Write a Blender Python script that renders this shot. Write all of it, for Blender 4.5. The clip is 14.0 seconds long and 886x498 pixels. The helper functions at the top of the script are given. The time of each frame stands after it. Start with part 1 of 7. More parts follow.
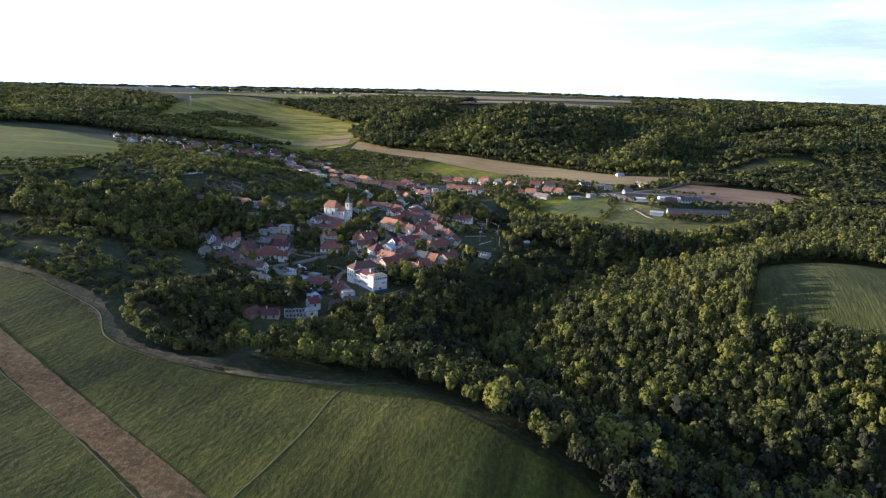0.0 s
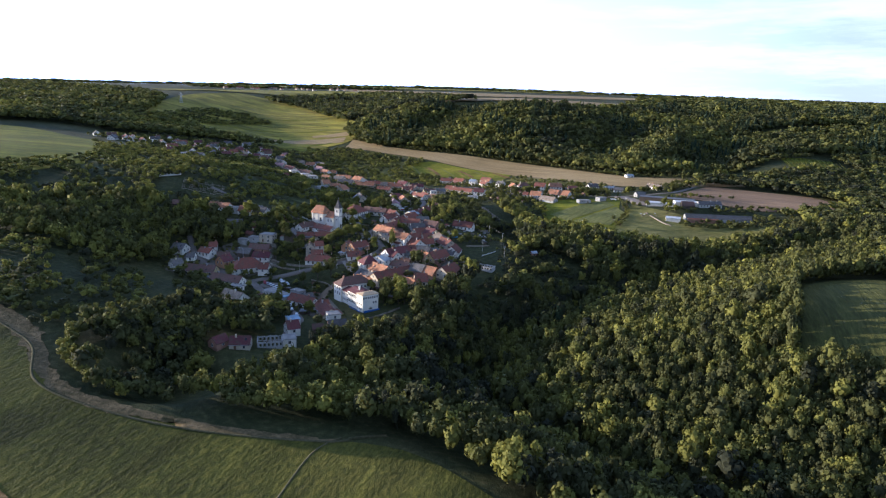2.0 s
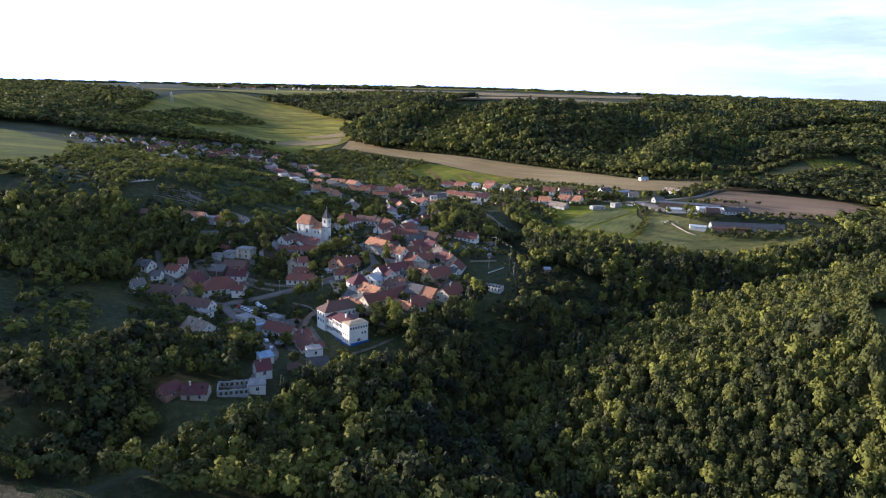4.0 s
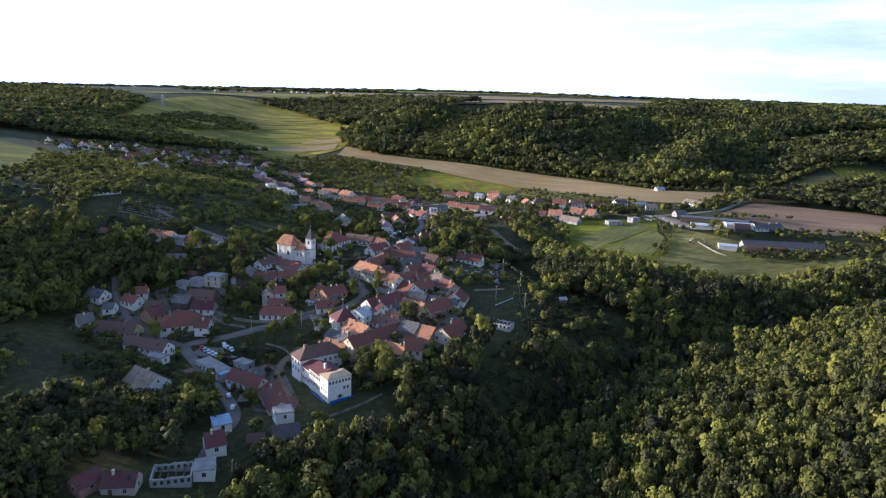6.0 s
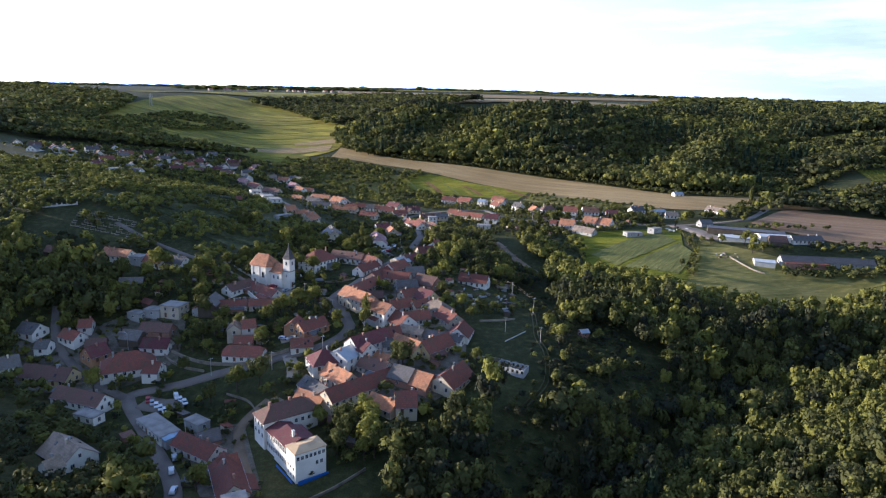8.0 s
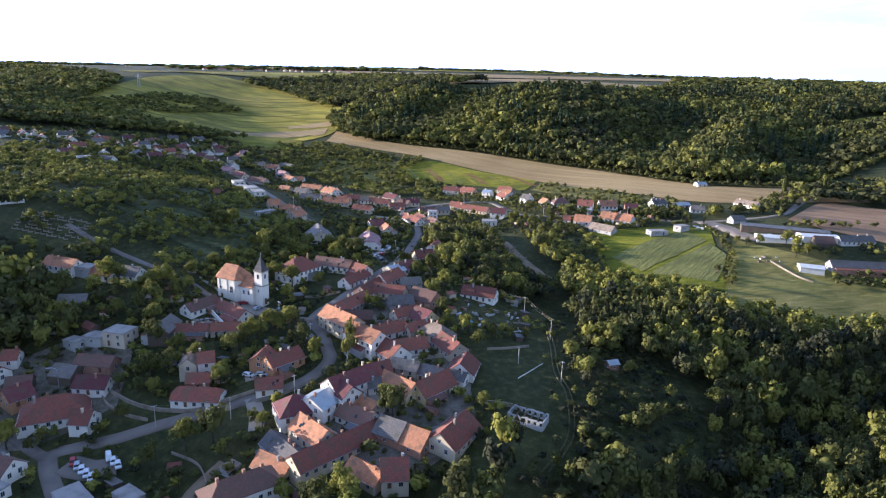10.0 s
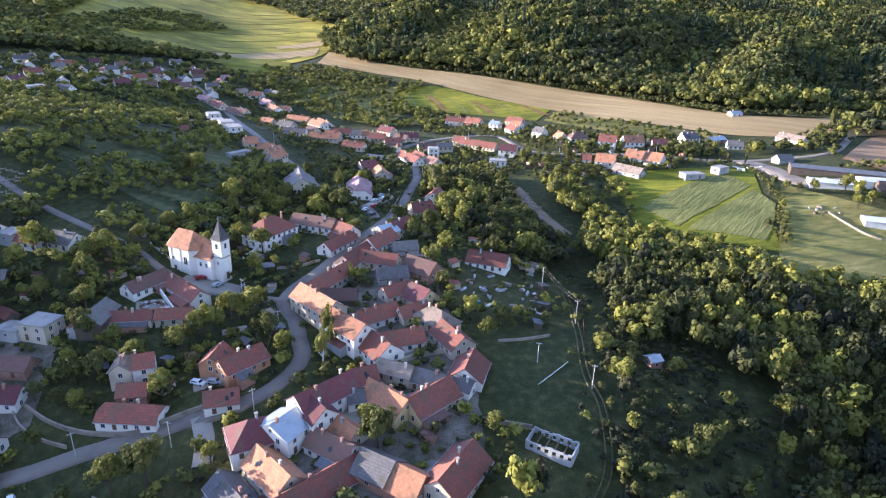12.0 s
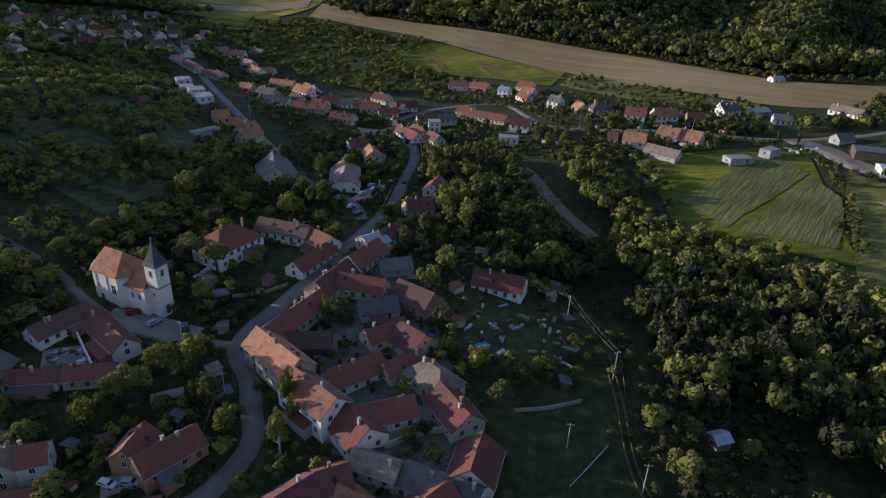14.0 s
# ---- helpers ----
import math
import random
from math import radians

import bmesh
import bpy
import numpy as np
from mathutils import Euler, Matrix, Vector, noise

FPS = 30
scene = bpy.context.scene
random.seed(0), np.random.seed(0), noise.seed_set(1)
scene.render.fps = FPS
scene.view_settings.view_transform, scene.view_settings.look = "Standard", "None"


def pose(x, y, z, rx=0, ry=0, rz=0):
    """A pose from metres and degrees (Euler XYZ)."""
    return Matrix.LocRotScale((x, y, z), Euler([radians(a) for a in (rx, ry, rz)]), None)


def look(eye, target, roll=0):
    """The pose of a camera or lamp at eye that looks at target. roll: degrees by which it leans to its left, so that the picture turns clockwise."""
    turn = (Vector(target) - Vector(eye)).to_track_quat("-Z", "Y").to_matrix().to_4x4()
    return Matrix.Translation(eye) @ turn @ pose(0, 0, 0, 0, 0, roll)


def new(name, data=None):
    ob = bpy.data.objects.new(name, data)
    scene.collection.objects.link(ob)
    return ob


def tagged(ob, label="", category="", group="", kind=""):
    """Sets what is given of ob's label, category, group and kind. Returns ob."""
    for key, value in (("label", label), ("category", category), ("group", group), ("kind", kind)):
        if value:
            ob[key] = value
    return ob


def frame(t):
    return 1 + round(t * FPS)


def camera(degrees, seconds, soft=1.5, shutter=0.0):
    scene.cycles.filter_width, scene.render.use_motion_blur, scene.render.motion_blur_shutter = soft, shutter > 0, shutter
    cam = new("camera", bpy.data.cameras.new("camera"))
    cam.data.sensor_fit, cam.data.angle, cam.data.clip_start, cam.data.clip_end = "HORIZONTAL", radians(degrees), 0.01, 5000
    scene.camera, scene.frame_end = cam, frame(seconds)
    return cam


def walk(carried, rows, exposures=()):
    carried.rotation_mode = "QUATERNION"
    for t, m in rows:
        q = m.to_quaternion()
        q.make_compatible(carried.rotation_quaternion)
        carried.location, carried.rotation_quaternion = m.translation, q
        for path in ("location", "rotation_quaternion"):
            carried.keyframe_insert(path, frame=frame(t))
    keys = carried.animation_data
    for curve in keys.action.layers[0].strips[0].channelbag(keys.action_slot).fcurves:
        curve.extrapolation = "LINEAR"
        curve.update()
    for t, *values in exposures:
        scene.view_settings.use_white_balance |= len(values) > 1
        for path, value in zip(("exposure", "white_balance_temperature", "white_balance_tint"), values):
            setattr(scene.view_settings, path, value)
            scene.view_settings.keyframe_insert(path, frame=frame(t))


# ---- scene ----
cam = camera(71.3, 14.0, 1.25)
PATH = [
    (0, (1.042, -539.375, 94.501), (1.031, -537.422, 94.072), 2.1),
    (0.5, (0.868, -528.919, 94.486), (0.859, -526.966, 94.055), 2.2),
    (1, (0.839, -516.722, 94.348), (0.832, -514.77, 93.913), 2.2),
    (1.5, (0.758, -504.98, 94.104), (0.75, -503.029, 93.667), 2.2),
    (2, (0.461, -492.014, 93.942), (0.454, -490.063, 93.506), 2.2),
    (2.5, (0.6, -479.703, 93.285), (0.591, -477.751, 92.849), 2.1),
    (3, (0.376, -466.216, 92.171), (0.367, -464.264, 91.734), 2.1),
    (5.5, (-0.029, -399.469, 93.36), (-0.045, -397.515, 92.932), 2.0),
    (6, (0.075, -385.914, 93.768), (0.059, -383.96, 93.343), 2.1),
    (6.5, (0.007, -372.815, 93.339), (-0.011, -370.861, 92.914), 2.1),
    (7, (-0.261, -359.087, 93.599), (-0.278, -357.132, 93.175), 2.1),
    (7.5, (-0.35, -346.454, 93.718), (-0.368, -344.5, 93.293), 2.1),
    (8, (-0.472, -332.686, 94.097), (-0.489, -330.732, 93.669), 2.0),
    (10.5, (-0.393, -267.473, 96.526), (-0.417, -265.549, 95.982), 2.0),
    (11, (-0.456, -253.531, 96.946), (-0.48, -251.629, 96.328), 2.0),
    (11.5, (-0.451, -240.857, 97.166), (-0.474, -238.974, 96.494), 2.0),
    (12, (-0.423, -226.829, 97.278), (-0.449, -224.967, 96.549), 1.8),
    (12.5, (-0.514, -213.9, 97.432), (-0.54, -212.053, 96.666), 1.8),
    (13, (-0.668, -199.648, 97.511), (-0.694, -197.816, 96.71), 1.9),
    (13.5, (-0.832, -186.208, 97.749), (-0.86, -184.389, 96.917), 2.0),
    (14, (-0.886, -172.028, 98.233), (-0.917, -170.226, 97.367), 2.0),
]
walk(cam, [(t, look(eye, target, roll)) for t, eye, target, roll in PATH], [(0, 1.20, 5100, 17), (8.2, 1.25, 5100, 17), (10.5, 1.80, 5100, 20), (11.5, 2.15, 5100, 21), (12.5, 2.22, 5100, 21), (13.0, 1.80, 5100, 20), (13.5, 1.20, 5100, 18), (14.0, 0.32, 5100, 16)])

# ---- world and sun ----
SUN_AZ, SUN_EL = (-0.972, 0.235), radians(9.5)
world = bpy.data.worlds.new("sky")
scene.world = world
world.use_nodes = True
wn, wl = world.node_tree.nodes, world.node_tree.links
wn.clear()
sky = wn.new("ShaderNodeTexSky")
sky.sky_type, sky.sun_disc = "NISHITA", False
sky.sun_elevation = SUN_EL
sky.sun_rotation = math.atan2(SUN_AZ[0], SUN_AZ[1])
sky.air_density, sky.dust_density, sky.ozone_density = 1.2, 0.7, 2.6
way = wn.new("ShaderNodeTexCoord")
flatten = wn.new("ShaderNodeMapping")
flatten.inputs["Scale"].default_value = (1.0, 1.0, 7.0)
wl.new(way.outputs["Generated"], flatten.inputs["Vector"])
puffs = wn.new("ShaderNodeTexNoise")
puffs.inputs["Scale"].default_value, puffs.inputs["Detail"].default_value = 3.2, 8.0
puffs.inputs["Roughness"].default_value = 0.62
wl.new(flatten.outputs["Vector"], puffs.inputs["Vector"])
cover = wn.new("ShaderNodeMapRange")
for key, value in (("From Min", 0.42), ("From Max", 0.62), ("To Min", 0.80), ("To Max", 1.0)):
    cover.inputs[key].default_value = value
wl.new(puffs.outputs["Fac"], cover.inputs["Value"])
# the veil of thin cloud grows thicker and brighter towards the sun
toward = wn.new("ShaderNodeVectorMath")
toward.operation = "DOT_PRODUCT"
toward.inputs[1].default_value = (-0.80, 0.60, 0.0)
wl.new(way.outputs["Generated"], toward.inputs[0])
glare = wn.new("ShaderNodeMapRange")
for key, value in (("From Min", 0.1), ("From Max", 0.9), ("To Min", 0.0), ("To Max", 1.0)):
    glare.inputs[key].default_value = value
wl.new(toward.outputs["Value"], glare.inputs["Value"])
veil = wn.new("ShaderNodeMath")
veil.operation = "ADD"
veil.use_clamp = True
wl.new(cover.outputs["Result"], veil.inputs[0])
wl.new(glare.outputs["Result"], veil.inputs[1])
cloud = wn.new("ShaderNodeMixRGB")
banks = wn.new("ShaderNodeMixRGB")
banks.inputs["Color1"].default_value = (4.0, 4.3, 5.0, 1)
banks.inputs["Color2"].default_value = (6.0, 6.1, 6.5, 1)
tops = wn.new("ShaderNodeMapRange")
for key, value in (("From Min", 0.46), ("From Max", 0.66), ("To Min", 0.0), ("To Max", 1.0)):
    tops.inputs[key].default_value = value
wl.new(puffs.outputs["Fac"], tops.inputs["Value"])
wl.new(tops.outputs["Result"], banks.inputs["Fac"])
wl.new(banks.outputs["Color"], cloud.inputs["Color1"])
cloud.inputs["Color2"].default_value = (9.0, 11.4, 18.0, 1)
wl.new(glare.outputs["Result"], cloud.inputs["Fac"])
# overhead the cloud thins out to clear sky
aloft = wn.new("ShaderNodeSeparateXYZ")
wl.new(way.outputs["Generated"], aloft.inputs["Vector"])
thin = wn.new("ShaderNodeMapRange")
for key, value in (("From Min", 0.06), ("From Max", 0.42), ("To Min", 1.0), ("To Max", 0.22)):
    thin.inputs[key].default_value = value
wl.new(aloft.outputs["Z"], thin.inputs["Value"])
layer = wn.new("ShaderNodeMath")
layer.operation = "MULTIPLY"
wl.new(veil.outputs["Value"], layer.inputs[0])
wl.new(thin.outputs["Result"], layer.inputs[1])
mixed = wn.new("ShaderNodeMixRGB")
wl.new(layer.outputs["Value"], mixed.inputs["Fac"])
wl.new(sky.outputs["Color"], mixed.inputs["Color1"])
wl.new(cloud.outputs["Color"], mixed.inputs["Color2"])
shine = wn.new("ShaderNodeBackground")
shine.inputs["Strength"].default_value = 0.096
wl.new(mixed.outputs["Color"], shine.inputs["Color"])
wout = wn.new("ShaderNodeOutputWorld")
wl.new(shine.outputs["Background"], wout.inputs["Surface"])

sun = new("sun", bpy.data.lights.new("sun", "SUN"))
sun.data.energy, sun.data.angle, sun.data.color = 5.0, radians(0.6), (1.0, 0.80, 0.52)
toward_sun = Vector((SUN_AZ[0], SUN_AZ[1], math.tan(SUN_EL))).normalized()
sun.matrix_world = look((0, 0, 400), Vector((0, 0, 400)) - toward_sun)

# ---- materials ----


def nodes_of(name, rough=0.9):
    m = bpy.data.materials.new(name)
    m.use_nodes = True
    t = m.node_tree
    b = t.nodes["Principled BSDF"]
    b.inputs["Roughness"].default_value = rough
    b.inputs["Specular IOR Level"].default_value = 0.25
    return m, t, b


def noise_at(t, scale, detail=4.0, coords="Object", stretch=None):
    c = t.nodes.new("ShaderNodeTexCoord")
    n = t.nodes.new("ShaderNodeTexNoise")
    n.inputs["Scale"].default_value, n.inputs["Detail"].default_value = scale, detail
    if stretch:
        mp = t.nodes.new("ShaderNodeMapping")
        mp.vector_type = "TEXTURE"
        mp.inputs["Scale"].default_value = tuple(1.0 / v for v in stretch[0])
        mp.inputs["Rotation"].default_value = (0, 0, radians(stretch[1]))
        t.links.new(c.outputs[coords], mp.inputs["Vector"])
        t.links.new(mp.outputs["Vector"], n.inputs["Vector"])
    else:
        t.links.new(c.outputs[coords], n.inputs["Vector"])
    return n


def ramp(t, source, stops):
    r = t.nodes.new("ShaderNodeValToRGB")
    e = r.color_ramp.elements
    while len(e) < len(stops):
        e.new(0.5)
    for el, (at, col) in zip(e, stops):
        el.position, el.color = at, (*col, 1)
    t.links.new(source, r.inputs["Fac"])
    return r.outputs["Color"]


def blend(t, fac, a, b, mode="MIX"):
    n = t.nodes.new("ShaderNodeMixRGB")
    n.blend_type = mode
    if isinstance(fac, (int, float)):
        n.inputs["Fac"].default_value = fac
    else:
        t.links.new(fac, n.inputs["Fac"])
    for s, k in ((a, "Color1"), (b, "Color2")):
        if isinstance(s, tuple):
            n.inputs[k].default_value = (*s, 1)
        else:
            t.links.new(s, n.inputs[k])
    return n.outputs["Color"]


def bump(t, b, source, strength, distance):
    n = t.nodes.new("ShaderNodeBump")
    n.inputs["Strength"].default_value, n.inputs["Distance"].default_value = strength, distance
    t.links.new(source, n.inputs["Height"])
    t.links.new(n.outputs["Normal"], b.inputs["Normal"])


def land_material(name, dark, mid, light, coarse=0.02, fine=0.35, stretch=None, rough=0.95, bands=None):
    """Grass, crops and soil: broad patches, tufts and speckle, with relief."""
    m, t, b = nodes_of(name, rough)
    broad = noise_at(t, coarse, 5.0)
    tuft = noise_at(t, fine, 6.0, stretch=stretch)
    speck = noise_at(t, 2.2, 2.0)
    c1 = ramp(t, broad.outputs["Fac"], ((0.35, dark), (0.5, mid), (0.68, light)))
    c2 = ramp(t, tuft.outputs["Fac"], ((0.32, dark), (0.52, mid), (0.7, light)))
    c = blend(t, 0.55, c1, c2)
    s = ramp(t, speck.outputs["Fac"], ((0.3, (0.6, 0.6, 0.6)), (0.7, (1.25, 1.25, 1.25))))
    c = blend(t, 0.7, c, s, "MULTIPLY")
    if bands:
        # swathes of mowing, grazing or ploughing along one direction, broad and narrow
        for freq, low, high in ((bands[0], 0.62, 1.30), (bands[0] * 4.5, 0.82, 1.16)):
            swathe = noise_at(t, freq, 4.0, stretch=((0.07, 1.0, 1.0), bands[1]))
            k = ramp(t, swathe.outputs["Fac"], ((0.36, (low, low, low)), (0.64, (high, high * 0.98, high * 0.92))))
            c = blend(t, bands[2], c, k, "MULTIPLY")
    t.links.new(c, b.inputs["Base Color"])
    b.inputs["Specular IOR Level"].default_value = 0.1
    both = t.nodes.new("ShaderNodeMath")
    both.operation = "MULTIPLY_ADD"
    both.inputs[1].default_value = 0.45
    t.links.new(speck.outputs["Fac"], both.inputs[0])
    t.links.new(tuft.outputs["Fac"], both.inputs[2])
    bump(t, b, both.outputs["Value"], 1.0, 0.55)
    return m


def plain(name, col, rough=0.8, vary=0.25, scale=1.2, metal=0.0, by_object=0.0):
    """Paint, render, stone and asphalt: two scales of staining and a fine relief."""
    m, t, b = nodes_of(name, rough)
    b.inputs["Metallic"].default_value = metal
    stain = noise_at(t, scale * 0.25, 5.0)
    grain = noise_at(t, scale * 6.0, 3.0)
    lo = tuple(v * (1 - vary) for v in col)
    hi = tuple(min(v * (1 + 0.4 * vary), 0.9) for v in col)
    c = ramp(t, stain.outputs["Fac"], ((0.3, lo), (0.5, col), (0.7, hi)))
    g = ramp(t, grain.outputs["Fac"], ((0.3, (0.86, 0.86, 0.86)), (0.7, (1.08, 1.08, 1.08))))
    c = blend(t, 0.6, c, g, "MULTIPLY")
    if by_object:
        info = t.nodes.new("ShaderNodeObjectInfo")
        k = ramp(t, info.outputs["Random"], ((0.0, (1 - by_object,) * 3), (1.0, (1 + by_object * 0.4, 1 + by_object * 0.35, 1 + by_object * 0.2))))
        c = blend(t, 1.0, c, k, "MULTIPLY")
    t.links.new(c, b.inputs["Base Color"])
    bump(t, b, grain.outputs["Fac"], 0.35, 0.03)
    return m


def tiles(name, col, other, moss=(0.10, 0.09, 0.06)):
    """Clay roof tiles in courses, each a little different, with moss and soot in patches."""
    m, t, b = nodes_of(name, 0.85)
    c = t.nodes.new("ShaderNodeTexCoord")
    brick = t.nodes.new("ShaderNodeTexBrick")
    brick.inputs["Scale"].default_value = 1.0
    brick.inputs["Brick Width"].default_value, brick.inputs["Row Height"].default_value = 0.55, 0.6
    brick.inputs["Mortar Size"].default_value = 0.045
    brick.inputs["Color1"].default_value, brick.inputs["Color2"].default_value = (*col, 1), (*other, 1)
    brick.inputs["Mortar"].default_value = (*[v * 0.68 for v in col], 1)
    t.links.new(c.outputs["Object"], brick.inputs["Vector"])
    patch = noise_at(t, 0.45, 6.0)
    mask = ramp(t, patch.outputs["Fac"], ((0.48, (0, 0, 0)), (0.72, (0.75, 0.75, 0.75))))
    k = blend(t, mask, brick.outputs["Color"], moss)
    info = t.nodes.new("ShaderNodeObjectInfo")
    v = ramp(t, info.outputs["Random"], ((0.0, (0.70, 0.68, 0.68)), (0.5, (0.96, 0.94, 0.92)), (1.0, (1.22, 1.16, 1.06))))
    k = blend(t, 1.0, k, v, "MULTIPLY")
    t.links.new(k, b.inputs["Base Color"])
    bump(t, b, brick.outputs["Fac"], 0.6, 0.05)
    return m


def leaves(name, dark, mid, light):
    """Foliage: every spray a little different, every tree its own tone; some stands are toned for sun and shade."""
    m, t, b = nodes_of(name, 0.8)
    b.inputs["Specular IOR Level"].default_value = 0.12
    geo = t.nodes.new("ShaderNodeNewGeometry")
    tone = t.nodes.new("ShaderNodeAttribute")
    tone.attribute_name = "tone"
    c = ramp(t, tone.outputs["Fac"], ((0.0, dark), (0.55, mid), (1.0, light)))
    v = ramp(t, geo.outputs["Random Per Island"], ((0.0, (0.84, 0.86, 0.84)), (1.0, (1.14, 1.13, 1.12))))
    c = blend(t, 1.0, c, v, "MULTIPLY")
    t.links.new(c, b.inputs["Base Color"])
    thin = t.nodes.new("ShaderNodeBsdfTranslucent")
    t.links.new(c, thin.inputs["Color"])
    mix = t.nodes.new("ShaderNodeMixShader")
    mix.inputs["Fac"].default_value = 0.28
    t.links.new(b.outputs["BSDF"], mix.inputs[1])
    t.links.new(thin.outputs["BSDF"], mix.inputs[2])
    t.links.new(mix.outputs["Shader"], t.nodes["Material Output"].inputs["Surface"])
    return m


def glass(name):
    m, t, b = nodes_of(name, 0.12)
    b.inputs["Base Color"].default_value = (0.025, 0.03, 0.035, 1)
    b.inputs["Specular IOR Level"].default_value = 0.3
    return m


GRASS = land_material("rough_grass", (0.023, 0.029, 0.011), (0.046, 0.051, 0.018), (0.105, 0.093, 0.038))
MEADOW = land_material("mown_meadow", (0.032, 0.037, 0.007), (0.073, 0.074, 0.012), (0.142, 0.124, 0.024), 0.018, 0.55, ((0.6, 1.2, 1), 78), bands=(0.09, 78, 0.8))
LUSH = land_material("green_pasture", (0.068, 0.082, 0.009), (0.140, 0.148, 0.012), (0.26, 0.225, 0.026), 0.015, 0.3, ((0.3, 1.2, 1), 10), bands=(0.06, 12, 0.7))
DRYHILL = land_material("dry_hill_pasture", (0.105, 0.106, 0.017), (0.218, 0.196, 0.026), (0.36, 0.290, 0.058), 0.010, 0.08, ((0.3, 1.6, 1), -28), bands=(0.05, -28, 0.9))
STUBBLE = land_material("straw_stubble", (0.21, 0.147, 0.068), (0.285, 0.205, 0.096), (0.37, 0.275, 0.140), 0.01, 0.12, ((0.1, 2.0, 1), -40), bands=(0.10, -40, 0.22))
SOIL = land_material("ploughed_soil", (0.19, 0.120, 0.070), (0.265, 0.172, 0.102), (0.33, 0.225, 0.140), 0.012, 0.15, ((0.1, 2.0, 1), -12), bands=(0.12, -12, 0.5))
WEEDS = land_material("dry_weeds", (0.092, 0.053, 0.019), (0.178, 0.106, 0.038), (0.30, 0.195, 0.080), 0.05, 0.5)
VERGE = land_material("dry_verge", (0.050, 0.047, 0.018), (0.130, 0.096, 0.044), (0.250, 0.180, 0.090), 0.12, 0.6)
TRACK = land_material("trodden_grass", (0.050, 0.050, 0.024), (0.088, 0.080, 0.038), (0.14, 0.118, 0.06), 0.05, 0.6)
DEEP = land_material("dark_green_field", (0.043, 0.047, 0.014), (0.078, 0.081, 0.022), (0.122, 0.116, 0.036), 0.02, 0.4, ((0.2, 2.0, 1), 70), bands=(0.12, 70, 0.5))
CROP = land_material("leafy_crop", (0.080, 0.088, 0.028), (0.140, 0.144, 0.044), (0.225, 0.212, 0.072), 0.03, 0.5, ((0.15, 1.6, 1), 51), bands=(0.3, 51, 0.35))
HAY = land_material("mown_hay_meadow", (0.090, 0.092, 0.024), (0.165, 0.152, 0.044), (0.28, 0.235, 0.090), 0.03, 0.28, ((0.5, 1.6, 1), 12), bands=(0.10, 15, 0.6))
DIRT = plain("pale_dirt", (0.20, 0.148, 0.095), 0.95, 0.3, 0.6)
ASPHALT = plain("worn_asphalt", (0.165, 0.140, 0.116), 0.85, 0.3, 0.5)
YARD = land_material("trodden_yard", (0.055, 0.062, 0.028), (0.150, 0.128, 0.098), (0.215, 0.188, 0.155), 0.09, 0.35)
SLOPE = land_material("dry_slope_grass", (0.040, 0.050, 0.020), (0.085, 0.092, 0.038), (0.165, 0.152, 0.074), 0.03, 0.25)
PAVING = plain("pale_gravel", (0.27, 0.235, 0.19), 0.9, 0.25, 0.5)
ROOF = {
    "red": tiles("red_clay_tiles", (0.25, 0.088, 0.060), (0.165, 0.070, 0.055)),
    "orange": tiles("orange_clay_tiles", (0.42, 0.195, 0.105), (0.30, 0.145, 0.085)),
    "brown": tiles("brown_clay_tiles", (0.18, 0.100, 0.080), (0.14, 0.084, 0.070)),
    "maroon": tiles("maroon_tiles", (0.165, 0.055, 0.058), (0.13, 0.048, 0.052)),
    "tan": tiles("weathered_tan_tiles", (0.33, 0.26, 0.2), (0.26, 0.205, 0.16)),
    "grey": tiles("grey_slate", (0.13, 0.125, 0.125), (0.17, 0.155, 0.15)),
    "pink": tiles("faded_pink_tiles", (0.38, 0.23, 0.235), (0.32, 0.19, 0.2)),
    "flat": plain("roofing_felt", (0.28, 0.26, 0.235), 0.9, 0.3),
    "blueflat": plain("blue_sheet", (0.24, 0.33, 0.42), 0.55, 0.2),
    "steel": plain("pale_steel_sheet", (0.38, 0.41, 0.43), 0.4, 0.2, metal=0.5),
    "whitemetal": plain("white_sheet_roof", (0.52, 0.52, 0.52), 0.5, 0.2),
    "straw": plain("straw_sheet_roof", (0.52, 0.36, 0.20), 0.7, 0.2),
    "dark": plain("dark_sheet_roof", (0.11, 0.11, 0.115), 0.6, 0.3),
}
WALL = {
    "white": plain("white_render", (0.74, 0.695, 0.61), 0.9, 0.14, 0.8, by_object=0.12),
    "pale": plain("chalk_render", (0.60, 0.57, 0.50), 0.9, 0.2, 0.8),
    "cream": plain("cream_render", (0.56, 0.48, 0.36), 0.9, 0.25, 0.8, by_object=0.3),
    "yellow": plain("yellow_render", (0.56, 0.44, 0.23), 0.9, 0.2, 0.8),
    "ochre": plain("ochre_render", (0.42, 0.23, 0.12), 0.9, 0.2, 0.8),
    "grey": plain("grey_render", (0.34, 0.33, 0.31), 0.9, 0.3, 0.8),
    "brick": plain("bare_brick", (0.33, 0.19, 0.13), 0.9, 0.3, 1.5),
    "timber": plain("dark_boards", (0.11, 0.085, 0.06), 0.85, 0.3, 1.5),
}
GLASS = glass("dark_window_glass")
FRAME = plain("white_window_frame", (0.62, 0.60, 0.57), 0.6, 0.1)
WOOD = plain("brown_door_wood", (0.14, 0.08, 0.045), 0.7, 0.3)
STONE = plain("grey_stone", (0.25, 0.210, 0.160), 0.9, 0.45)
BARK = plain("bark", (0.085, 0.065, 0.045), 0.95, 0.35, 2.0)
BIRCH = plain("birch_bark", (0.55, 0.52, 0.47), 0.9, 0.4, 3.0)
